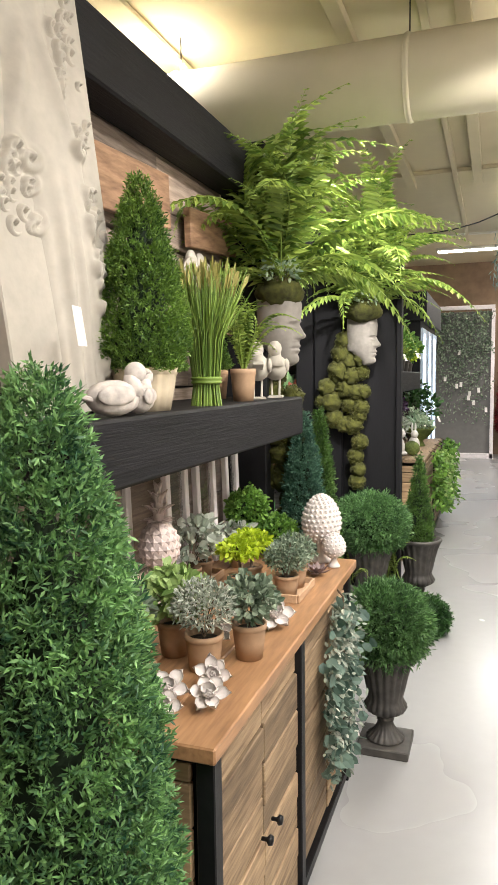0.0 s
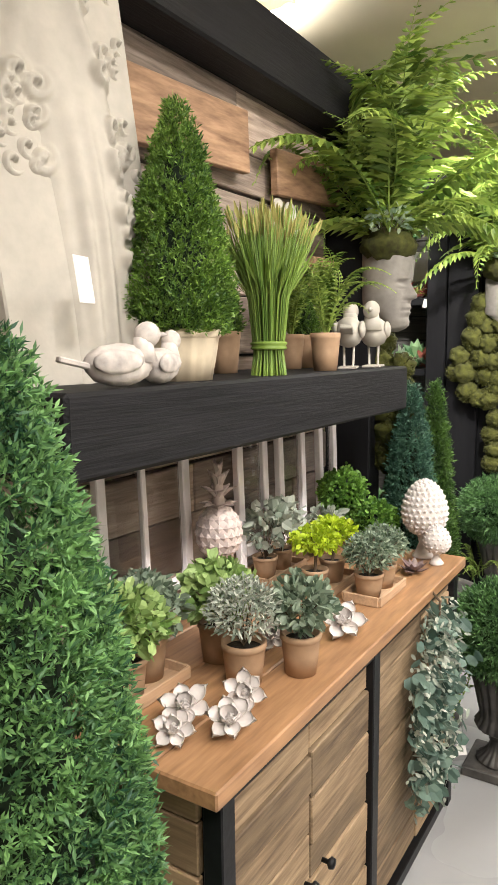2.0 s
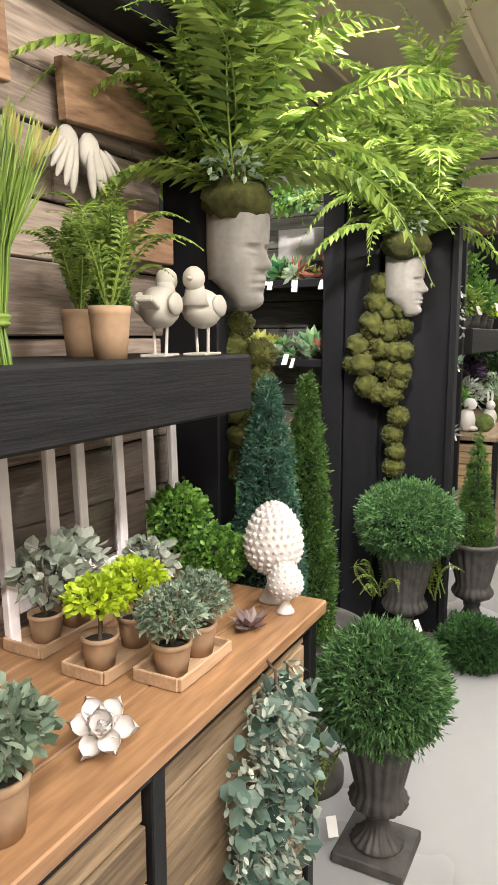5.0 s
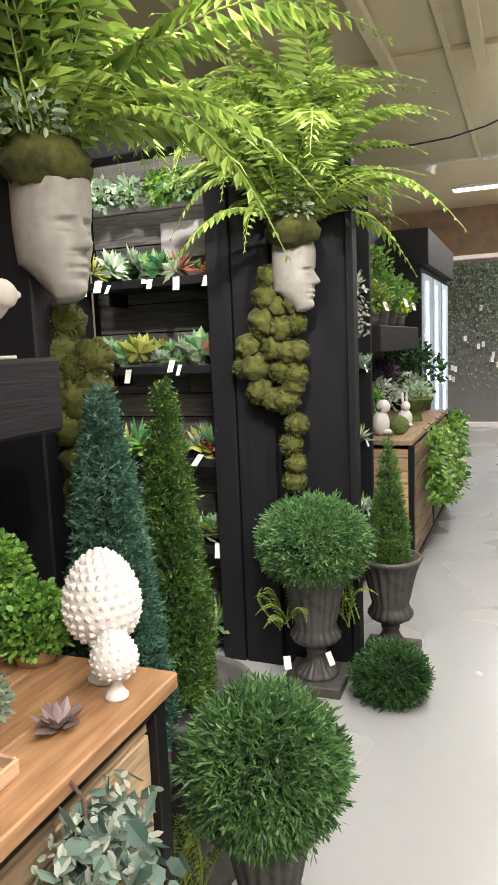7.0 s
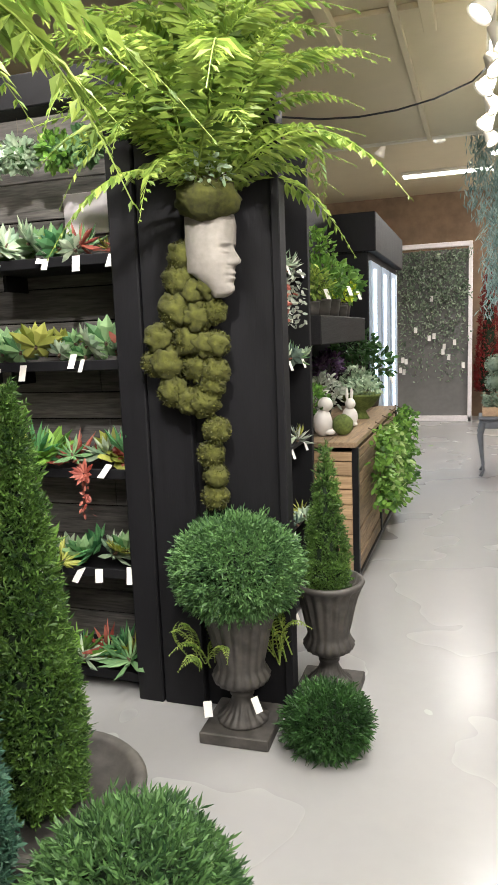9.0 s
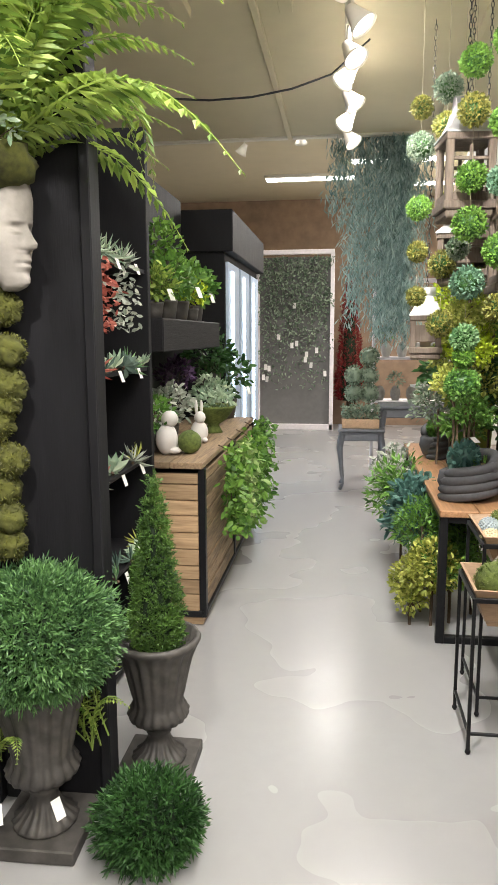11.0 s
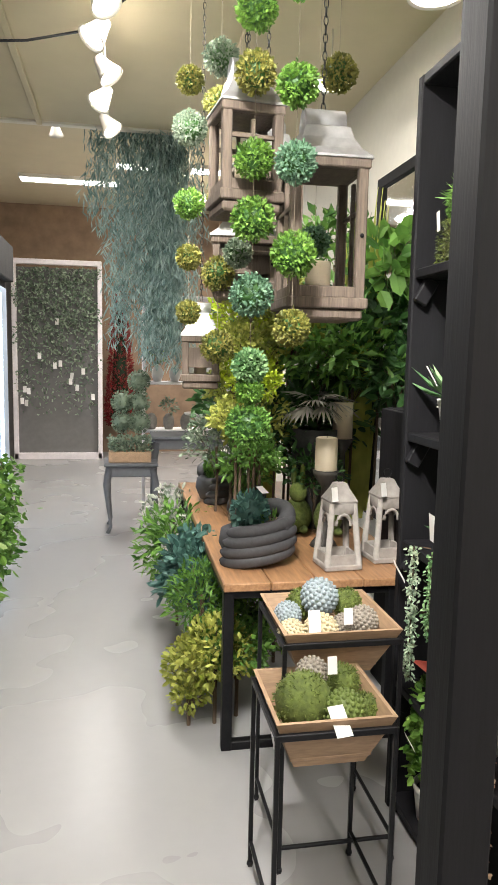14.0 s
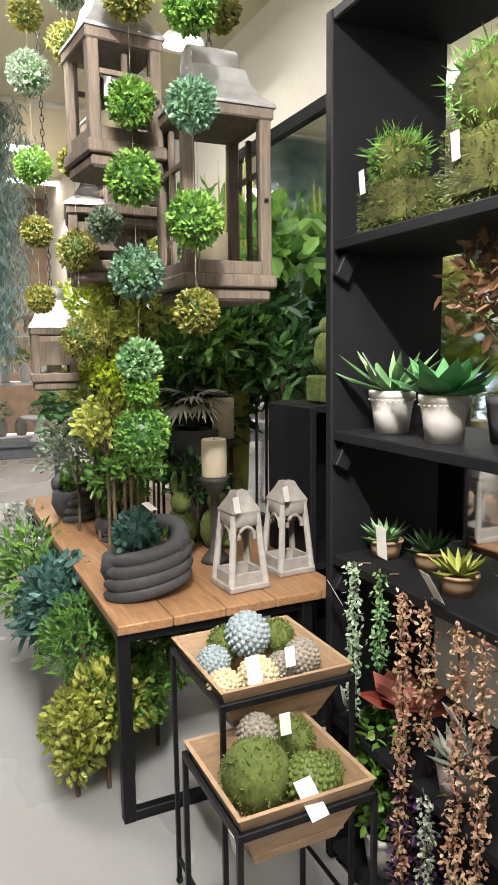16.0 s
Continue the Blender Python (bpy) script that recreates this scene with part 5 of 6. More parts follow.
t = thing("moss_ball", "round green moss ball on the worktop", "moss ball", pose(0.05, 7.42, 0.968))
part("ball", Shape().ball((0, 0, 0.07), 0.072, 22, 14, 0.08, 5), MOSSG, t)


def plain_figure(name, label, m, s, mat, ears):
    sh = Shape().ball((0, 0, 0.09), 0.075, 18, 12, 0.06, 3, (0.9, 1.0, 1.25))
    sh.ball((0.02, 0, 0.215), 0.05, 16, 10, 0.05, 3, (1.05, 0.95, 1))
    sh.ball((0.05, 0.03, 0.03), 0.03, 10, 7, squash=(1.5, 0.8, 0.7)).ball((0.05, -0.03, 0.03), 0.03, 10, 7, squash=(1.5, 0.8, 0.7))
    if ears:
        for q in (-1, 1):
            sh.ball((-0.005, q * 0.022, 0.30), 0.02, 10, 8, squash=(0.6, 0.75, 2.9))
    part(name, sh, mat, None, label, m=m @ Matrix.Diagonal((s, s, s, 1)), category="garden figure", group="garden figures")


plain_figure("stone_figure", "white stone garden figure on the worktop", pose(-0.08, 7.38, 0.966), 1.0, WPOT, False)
plain_figure("rabbit_figure", "white rabbit garden figure on the worktop", pose(0.02, 7.85, 0.966, 0, 0, -60), 0.8, WPOT, True)
t = thing("footed_bowl", "mossy green footed bowl with succulents", "bowl", pose(0.02, 8.35, 0.968))
part("bowl", Shape().lathe([(0.07, 0), (0.06, 0.02), (0.04, 0.06), (0.10, 0.10), (0.16, 0.18), (0.165, 0.2), (0.14, 0.19), (0.002, 0.17)], 32), MOSSG, t)
bushy(t, SUCP, 0.14, 0.22, 140, 0.06, 0.5, 0.6, 0)
for k, y in enumerate((7.62, 7.95, 8.35, 8.8, 9.15)):
    t = thing("hanging_greenery", "bright green trailing leaves hanging over the cabinet front", "garland", pose(0.24, y, 0.95), "trailing greenery of the cabinet")
    n = 420
    q = rng.random(n)
    b = np.c_[np.abs(rng.normal(size=n)) * 0.07, rng.normal(size=n) * 0.13 * (1 - q * 0.4), 0.03 - q * (0.55 if k < 2 else 0.7)]
    part("leaf_mass", Shape().leaves(b, np.c_[rng.normal(size=n) + 0.6, rng.normal(size=n), rng.normal(size=n) * 0.5 - 0.6], 0.055 * rng.uniform(0.6, 1.2, n), 0.032), (BOXB, MINT, BOXB, MIDG, MIDG)[k], t)
    part("stem", Shape().tube([(-0.05, 0, 0.04), (0.03, 0, 0.0), (0.03, 0, -0.5)], 0.004, 5), BARK, t)

# ---- lit glass cabinet and the far end ----
gc = thing("glass_cabinet", "tall black display cabinet with cool lit white doors", "display cabinet", pose(0, 0, 0))
part("carcass", Shape().box((-0.36, 10.75, 1.3), (0.52, 2.3, 2.6), 0.006), BLACK, gc)
part("cornice", Shape().box((-0.32, 10.75, 2.58), (0.60, 2.36, 0.36), 0.008), BLACK, gc)
for y in (9.95, 10.7, 11.45):
    part("lit_door", Shape().box((-0.085, y, 1.22), (0.03, 0.62, 2.2), 0.004), DOORG, gc)
    part("light_strip", Shape().box((-0.062, y - 0.12, 1.3), (0.012, 0.10, 1.9), 0.003), COOLG, gc, "cool lit strip")
far = thing("display_board", "tall grey display board in a white frame hung with garlands", "display board", pose(0, 0, 0))
part("board", Shape().box((0.09, 15.78, 1.5), (1.26, 0.06, 3.0), 0.004), FARGREY, far)
for x in (-0.56, 0.74):
    part("frame_post", Shape().box((x, 15.72, 1.52), (0.07, 0.1, 3.08), 0.006), WFRAME, far)
part("frame_rail", Shape().box((0.09, 15.72, 3.08), (1.36, 0.1, 0.08), 0.006), WFRAME, far)
part("frame_rail", Shape().box((0.09, 15.72, 0.05), (1.36, 0.1, 0.1), 0.006), WFRAME, far)
n = 2600
b = np.c_[rng.uniform(-0.52, 0.7, n), 15.7 - np.abs(rng.normal(size=n)) * 0.04, 3.0 - np.abs(rng.normal(size=n)) * 1.0]
b = b[b[:, 2] > 0.7]
b[:, 0] += 0.06 * np.sin(b[:, 2] * 9)
t = thing("leaf_garland", "grey-green leafy garlands hanging on the display panel", "garland", pose(0, 0, 0))
part("leaf_mass", Shape().leaves(b, dirs(len(b)) + np.array([0, -0.3, -0.5]), 0.06, 0.03), SAGE, t)
for k in range(13):
    tag_at(rng.uniform(-0.45, 0.65), 15.62, rng.uniform(0.9, 2.7), rng.uniform(-20, 20), 80, 0.055)
setting("wall_rear_left", Shape().box((-2.3, 15.9, 1.6), (3.4, 0.1, 3.2), 0.004), FARGREY, "grey rear partition wall")
rt = thing("red_tree", "far dark red decorated tree", "decorated tree", pose(1.05, 16.0, 0))
part("trunk", Shape().tube([(0, 0, 0), (0, 0, 1)], 0.04, 8), BARK, rt)
cone_crown(rt, REDT, 0.25, 2.4, 0.5, 1500, 0.08, power=0.6)


def side_table(x, y, sx, sy, h):
    t = thing("side_table", "grey painted side table with curved legs", "table", pose(x, y, 0), "grey tables")
    part("tabletop", Shape().box((0, 0, h - 0.015), (sx, sy, 0.03), 0.006), GREYD, t)
    part("apron", Shape().box((0, 0, h - 0.08), (sx - 0.06, sy - 0.06, 0.1), 0.006), GREYD, t)
    for a in (-1, 1):
        for c in (-1, 1):
            px, py = a * (sx / 2 - 0.05), c * (sy / 2 - 0.05)
            part("leg", Shape().tube([(px, py, h - 0.06), (px + a * 0.03, py + c * 0.02, h * 0.7), (px + a * 0.01, py, h * 0.35), (px - a * 0.01, py, h * 0.1), (px + a * 0.02, py + c * 0.01, 0.0)], [0.035, 0.034, 0.02, 0.014, 0.02], 8), GREYD, t)


side_table(1.16, 11.05, 0.5, 0.45, 0.67)
side_table(1.72, 11.35, 0.72, 0.6, 0.90)
t = thing("boxwood_trough", "low wooden trough of grey-green boxwood on the side table", "planter", pose(1.15, 11.0, 0.67))
part("trough", Shape().box((0, 0, 0.05), (0.40, 0.2, 0.1), 0.006), TRAYW, t)
b = np.c_[rng.uniform(-0.2, 0.2, 700), rng.uniform(-0.1, 0.1, 700), 0.1 + rng.random(700) * 0.14]
part("leaf_mass", Shape().leaves(b, dirs(700) + np.array([0, 0, 0.5]), 0.035, 0.02), SAGE, t)
for x, y, n in ((1.24, 11.2, 3), (1.08, 11.22, 2)):
    t = thing("ball_topiary", "grey-green topiary of stacked balls on the side table", "topiary", pose(x, y, 0.67), "far topiaries")
    part("trunk", Shape().tube([(0, 0, 0), (0, 0, 0.25 + n * 0.2)], 0.012, 6), BARK, t)
    for k in range(n):
        d = dirs(320)
        part("leaf_ball", Shape().ball((0, 0, 0.36 + 0.2 * k), 0.085, 12, 8).leaves(d * 0.09 + np.array([0, 0, 0.36 + 0.2 * k]), d, 0.03, 0.015), SAGE, t)
sv = thing("display_shelf", "white wooden shelf stand with small ornaments behind the grey table", "shelf", pose(1.75, 11.7, 0))
for x in (-0.45, 0.45):
    part("side", Shape().box((x, 0, 1.15), (0.03, 0.3, 2.3), 0.004), WFRAME, sv)
for z in (0.9, 1.4, 1.85, 2.28):
    part("board", Shape().box((0, 0, z), (0.9, 0.3, 0.03), 0.004), WFRAME, sv)
for k in range(12):
    z = (0.917, 1.417, 1.867)[k % 3]
    t = thing("small_ornament", "small stone and greenery ornament on the white shelf", "ornament", pose(1.38 + 0.06 * k, 11.62, z), "shelf ornaments")
    part("pot", Shape().lathe([(0.04, 0), (0.06, 0.06), (0.055, 0.12), (0.03, 0.16), (0.002, 0.17)], 14), (STONE, WPOT, TERRA)[k % 3], t)
    if k % 2:
        bushy(t, (SAGE, MIDG, TEAL)[k % 3], 0.09, 0.22, 110, 0.04, 0.5, 1.2, 0)
bb = thing("bird_bath", "small white footed bird bath on the grey table", "bird bath", pose(1.84, 11.2, 0.902))
part("column", Shape().lathe([(0.09, 0), (0.085, 0.015), (0.05, 0.035), (0.035, 0.1), (0.04, 0.16), (0.07, 0.19)], 24), WPOT, bb)
part("basin", Shape().lathe([(0.06, 0.185), (0.15, 0.205), (0.155, 0.225), (0.14, 0.222), (0.05, 0.205), (0.002, 0.204)], 28), WPOT, bb)
tg = thing("hanging_garland", "long pale teal hanging moss garlands from the ceiling", "garland", pose(0, 0, 0))
for k in range(60):
    x = 0.95 + rng.beta(2.2, 2.2) * 0.85 if k > 3 else 0.86 + rng.uniform(-0.05, 0.05)
    y = 10.75 + rng.uniform(-0.2, 0.35)
    top, bot = 4.0 if y > 10.7 else 3.6, rng.uniform(1.5, 2.3) if k > 3 else rng.uniform(2.7, 3.0)
    n = int((top - bot) * 150)
    b = np.c_[x + rng.normal(size=n) * 0.045, y + rng.normal(size=n) * 0.04, rng.uniform(bot, top, n)]
    part("strand", Shape().leaves(b, np.c_[rng.normal(size=n) * 0.5, rng.normal(size=n) * 0.5, -np.ones(n)], 0.09, 0.014), TEALP, tg)

# ---- display table ----
tb = thing("display_table", "wooden display table with a black iron frame", "table", pose(0, 0, 0))
for k in range(4):
    part("board", Shape().box((1.585 + 0.203 * k, 8.22, 0.732), (0.20, 2.36, 0.036), 0.004), TOPW, tb)
part("board", Shape().box((2.347, 8.22, 0.732), (0.10, 2.36, 0.036), 0.004), TOPW, tb)
for x in (1.51, 2.24):
    for y in (7.08, 9.36):
        part("leg", Shape().box((x, y, 0.357), (0.045, 0.045, 0.714), 0.003), IRON, tb)
for y in (7.08, 9.36):
    part("foot_rail", Shape().box((1.875, y, 0.02), (0.70, 0.04, 0.04), 0.003), IRON, tb)
    part("top_rail", Shape().box((1.875, y, 0.695), (0.70, 0.035, 0.035), 0.003), IRON, tb)
for x in (1.51, 2.24):
    part("side_rail", Shape().box((x, 8.22, 0.695), (0.035, 2.24, 0.035), 0.003), IRON, tb)


def stone_planter(x, y, s, rz, mat):
    t = thing("stone_planter", "charcoal resin planter of cupped rounded ridges with a succulent", "planter", pose(x, y, 0.752, 0, 0, rz), "charcoal planters")
    part("bowl", Shape().lathe([(0.08, 0), (0.12, 0.015), (0.148, 0.07), (0.14, 0.115), (0.115, 0.125), (0.10, 0.10), (0.002, 0.08)], 36, sx=1.05, sy=0.85), DARKST, t)
    for k in range(4):
        z = 0.026 + 0.034 * k
        a = np.linspace(-3.0 + 0.12 * k, -0.25, 16)
        r = 0.128 + 0.010 * math.sin(0.5 + k * 0.8)
        part("ridge", Shape().tube(np.c_[np.cos(a) * r * 1.12, np.sin(a) * r * 0.92, z + 0.022 * (np.cos(a) + 0.3)], np.r_[0.008, 0.017, 0.021, np.full(11, 0.0225), 0.02, 0.012], 12), DARKST, t)
    a = np.linspace(-1.1, 2.1, 14)
    part("ridge", Shape().tube(np.c_[np.cos(a) * 0.128, np.sin(a) * 0.115, 0.125 + 0.05 * np.sin((a + 1.1) * 0.95)], np.r_[0.016, np.full(12, 0.034), 0.018], 12), DARKST, t)
    d = dirs(260)
    part("succulent_ball", Shape().ball((-0.03, -0.01, 0.175), 0.058, 14, 9).leaves(d * 0.06 + np.array([-0.03, -0.01, 0.175]), d + rng.normal(size=d.shape) * 0.5, 0.03, 0.02), mat, t)
    d = dirs(90)
    part("greenery", Shape().leaves(d * 0.05 * np.array([1.4, 1, 0.5]) + np.array([0.06, -0.03, 0.135]), d, 0.035, 0.012), BOXB, t)
    t.scale = (s * 1.1, s * 1.1, s * 1.3)
    tag_at(x + 0.02, y - 0.02, 0.752 + 0.33 * s, 20, 20, 0.035)


stone_planter(1.68, 7.36, 1.02, 0, TEAL)
stone_planter(1.70, 8.75, 1.0, 40, MIDG)
stone_planter(1.78, 8.2, 0.7, 30, MIDG)


def table_lantern(x, y, rz):
    t = thing("metal_lantern", "greige painted tapered lantern with arched openings", "lantern", pose(x, y, 0.752, 0, 0, rz), "greige lanterns")
    part("base", Shape().box((0, 0, 0.012), (0.175, 0.175, 0.024), 0.004), LANTG, t)
    for a in (-1, 1):
        for c in (-1, 1):
            part("corner_post", Shape().tube([(a * 0.074, c * 0.074, 0.02), (a * 0.052, c * 0.052, 0.30)], [0.017, 0.014], 4), LANTG, t)
    for k in range(4):
        m = pose(0, 0, 0, 0, 0, 90 * k)
        part("sill", Shape().box((0, -0.07, 0.045), (0.12, 0.012, 0.05), 0.003), LANTG, t, m=m)
        arch = Shape()
        a = np.linspace(0, np.pi, 9)
        arch.tube(np.c_[np.cos(a) * 0.036, np.full(9, -0.058), 0.20 + np.sin(a) * 0.05], 0.008, 6)
        arch.box((0, -0.056, 0.275), (0.1, 0.012, 0.05), 0.003)
        part("arch", arch, LANTG, t, m=m)
    part("roof", Shape().lathe([(0.088, 0.30), (0.09, 0.31), (0.05, 0.36), (0.035, 0.385), (0.002, 0.39)], 4), LANTG, t, m=pose(0, 0, 0, 0, 0, 45))
    a = np.linspace(0, 2 * np.pi, 14)
    part("ring", Shape().tube(np.c_[np.cos(a) * 0.02, 0 * a, 0.41 + np.sin(a) * 0.02], 0.003, 5), IRON, t)
    tag_at(x - 0.05, y - 0.09, 1.10, 25, 80, 0.035)


table_lantern(2.035, 7.24, 4)
table_lantern(2.295, 7.33, 4)
t = thing("pillar_candle", "ivory pillar candle on a dark mossy stand", "candle", pose(2.07, 7.58, 0.752), "pillar candles")
part("stand", Shape().lathe([(0.07, 0), (0.06, 0.02), (0.025, 0.06), (0.02, 0.3), (0.06, 0.36), (0.065, 0.385), (0.002, 0.386)], 20), URNM, t)
part("candle", Shape().lathe([(0.055, 0.386), (0.056, 0.39), (0.055, 0.545), (0.048, 0.55), (0.04, 0.542), (0.002, 0.54)], 28), CANDLE, t)
part("wick", Shape().tube([(0, 0, 0.54), (0.003, 0, 0.565)], 0.0015, 5), IRON, t)
t = thing("pillar_candle", "ivory pillar candle on a dark mossy stand", "candle", pose(2.27, 7.95, 0.752), "pillar candles")
part("stand", Shape().lathe([(0.07, 0), (0.025, 0.06), (0.02, 0.42), (0.065, 0.5), (0.002, 0.501)], 20), URNM, t)
part("candle", Shape().lathe([(0.055, 0.501), (0.055, 0.7), (0.002, 0.7)], 28), CANDLE, t)
plain_figure("rabbit_figure", "dark green moss rabbit figure on the table", pose(2.0, 7.85, 0.752, 0, 0, -100), 1.05, MOSSG, True)
plain_figure("rabbit_figure", "dark green moss rabbit figure on the table", pose(2.15, 7.78, 0.752, 0, 0, -80), 1.05, MOSSG, True)

# low black cube shelf beside the table
cs = thing("cube_shelf", "black wooden cube shelf standing behind the table", "shelf", pose(2.61, 7.50, 0))
for x in (-0.2, 0.2):
    part("side", Shape().box((x, 0, 0.72), (0.03, 0.40, 1.44), 0.004), BLACK, cs)
for z in (0.02, 0.75, 1.43):
    part("board", Shape().box((0, 0, z), (0.37, 0.40, 0.03), 0.004), BLACK, cs)
part("back", Shape().box((0, 0.195, 0.72), (0.37, 0.01, 1.4), 0.002), BLACK, cs)
t = thing("green_bird_jar", "green glazed ceramic bird ornament on the cube shelf", "ornament", pose(2.58, 7.46, 1.447))
part("pedestal", Shape().box((0, 0, 0.06), (0.16, 0.14, 0.12), 0.01), MOSSG, t)
part("bird", Shape().ball((0, 0, 0.22), 0.075, 16, 10, 0.05, 3, (0.9, 0.9, 1.35)).ball((0.0, 0, 0.335), 0.045, 12, 8), MOSSG, t)

# wall mirror behind the table
mr = thing("wall_mirror", "large wall mirror in a black frame behind the plants", "mirror", pose(2.835, 6.9, 1.75))
part("glass", Shape().box((0, 0, 0), (0.012, 4.1, 2.2), 0.001), MIRROR, mr)
for z in (-1.13, 1.13):
    part("frame_rail", Shape().box((-0.005, 0, z), (0.05, 4.24, 0.07), 0.005), BLACK, mr)
for y in (-2.08, 0.2, 2.08):
    part("frame_stile", Shape().box((-0.005, y, 0), (0.05, 0.07, 2.2), 0.005), BLACK, mr)

# ---- greenery behind the table ----
GW = "plants massed behind the table"
YELLOW_SIDE = (
        (1.70, 7.72, 1.95, 0.10, YGREEN, 0.035, 0.6, 360), (1.66, 7.75, 1.74, 0.11, YGREEN, 0.035, 0.6, 380), (1.72, 7.70, 1.55, 0.11, LIME, 0.03, 0.6, 360), (1.64, 7.78, 1.36, 0.11, YGREEN, 0.035, 0.6, 360), (1.76, 7.74, 1.18, 0.10, MIDG, 0.035, 0.6, 320),
        (1.80, 8.1, 1.31, 0.17, YGREEN, 0.05, 0.5, 420), (1.78, 8.1, 2.0, 0.15, YGREEN, 0.04, 0.5, 380), (1.93, 8.15, 2.07, 0.15, YGREEN, 0.035, 0.6, 480), (1.68, 8.15, 1.87, 0.14, LIME, 0.035, 0.6, 360),
        (1.83, 8.2, 1.75, 0.15, YGREEN, 0.035, 0.6, 420), (2.03, 8.2, 1.83, 0.15, YGREEN, 0.05, 0.5, 340), (1.78, 8.15, 1.60, 0.14, LIME, 0.04, 0.4, 380), (1.70, 8.3, 1.50, 0.14, YGREEN, 0.04, 0.6, 360),
        (2.16, 8.1, 1.66, 0.17, MIDG, 0.07, 0.4, 320), (2.35, 8.05, 1.68, 0.22, MIDG, 0.09, 0.35, 320), (2.52, 8.1, 1.85, 0.20, DEEP, 0.10, 0.5, 240), (2.58, 8.1, 2.15, 0.20, MIDG, 0.13, 0.65, 120),
)
DARK_SIDE = (
        (2.60, 7.95, 1.55, 0.20, DEEP, 0.10, 0.4, 240), (1.63, 8.4, 1.15, 0.17, SAGE, 0.04, 0.5, 420), (1.76, 8.0, 1.08, 0.13, MIDG, 0.045, 0.6, 320), (2.0, 8.2, 1.25, 0.22, DEEP, 0.08, 0.5, 320),
        (2.25, 8.3, 1.3, 0.25, DEEP, 0.09, 0.5, 320), (2.1, 8.6, 1.9, 0.28, DEEP, 0.09, 0.5, 380), (2.5, 8.7, 1.5, 0.3, DEEP, 0.10, 0.5, 320), (2.45, 8.8, 2.3, 0.28, MIDG, 0.12, 0.4, 220), (1.9, 9.0, 1.3, 0.28, DEEP, 0.08, 0.5, 340), (2.1, 7.9, 1.05, 0.13, DEEP, 0.05, 0.5, 240),
)
for x, y, z, r, mat, lf, wd, n in YELLOW_SIDE + DARK_SIDE:
    t = thing("leafy_bush", "artificial leafy bush of green and yellow-green leaves behind the table", "plant", pose(x, y, 0.752), GW)
    zz = z - 0.752
    part("stem", Shape().tube([(0, 0, 0), (0.01, 0.01, zz * 0.5), (0, 0, zz)], 0.008, 6), BARK, t)
    bushy(t, mat, r * 1.25, zz, int(n * 1.5), lf, wd, 1.0, 9, hollow=0.2)
palm = thing("silver_palm", "dark pot with dusty silver palm leaves", "potted plant", pose(2.14, 8.02, 0.752))
pot(palm, 0.14, 0.55, DARKST)
for k in range(16):
    sh = Shape()
    n = 9
    a = np.linspace(-1.0, 1.0, n)
    w = np.c_[np.cos(a), np.sin(a), np.full(n, -0.35)]
    sh.leaves(np.zeros((n, 3)) + np.array([0.1, 0, 0.07]), w, 0.17 * (1 - 0.25 * np.abs(a)), 0.018, 0.2, 0.15, up=(0, 0, 1))
    sh.tube([(0, 0, 0), (0.06, 0, 0.06), (0.1, 0, 0.07)], 0.003, 5)
    part("leaf", sh, GREYL, palm, m=pose(0, 0, 0.62, 0, rng.uniform(-35, 20), k * 22.5 + rng.uniform(-8, 8)))
for k, (x, y) in enumerate(((2.4, 8.15), (2.5, 8.35), (1.95, 8.55))):
    t = thing("snake_plant", "tall yellow-edged snake plant blades behind the lanterns", "plant", pose(x, y, 0.752), "snake plants")
    for j in range(9):
        hgt = rng.uniform(1.4, 1.95)
        w = 0.03
        zs = np.linspace(0, hgt, 8)
        cx = 0.05 * math.sin(j * 2) + 0.06 * math.sin(j) * zs
        cy = 0.05 * math.cos(j * 2) + 0.03 * zs * math.cos(j * 1.3)
        ww = w * (1 - (zs / hgt) ** 3)
        vs = np.vstack([np.c_[cx - ww, cy, zs], np.c_[cx + ww, cy + 0.012, zs]])
        part("blade", Shape().add(vs, [(i, i + 1, i + 9, i + 8) for i in range(7)]), YGREEN, t)

# greenery on the floor under the table
UG = "floor plants under the table"
for x, y, z, r, mat, lf, wd, n in ((1.42, 7.3, 0.34, 0.16, YGREEN, 0.035, 0.6, 620), (1.38, 7.5, 0.55, 0.16, MIDG, 0.05, 0.3, 520), (1.38, 7.9, 0.62, 0.15, TEAL, 0.07, 0.5, 320), (1.42, 7.75, 0.55, 0.16, TEAL, 0.06, 0.4, 340), (1.60, 7.35, 0.36, 0.15, MIDG, 0.04, 0.6, 520), (1.30, 7.3, 0.14, 0.08, YGREEN, 0.035, 0.6, 120), (1.75, 7.5, 0.45, 0.2, BOXB, 0.05, 0.5, 420), (1.34, 8.5, 0.5, 0.25, MIDG, 0.08, 0.3, 420), (1.36, 9.1, 0.55, 0.22, SILVER, 0.05, 0.5, 360), (1.5, 8.2, 0.4, 0.22, TEAL, 0.07, 0.5, 360), (1.33, 7.42, 0.22, 0.13, YGREEN, 0.035, 0.6, 420), (1.9, 7.9, 0.4, 0.28, DEEP, 0.07, 0.5, 320)):
    t = thing("floor_plant", "leafy yellow-green and teal plant standing on the floor by the table", "plant", pose(x + (0.07 if x < 1.5 else 0), y, 0), UG)
    part("stem", Shape().tube([(0, 0, 0), (0, 0, z)], 0.01, 6), BARK, t)
    bushy(t, mat, r * 1.08, z * 0.92, int(n * 1.7), lf, wd, 1.25, 8, hollow=0.2)


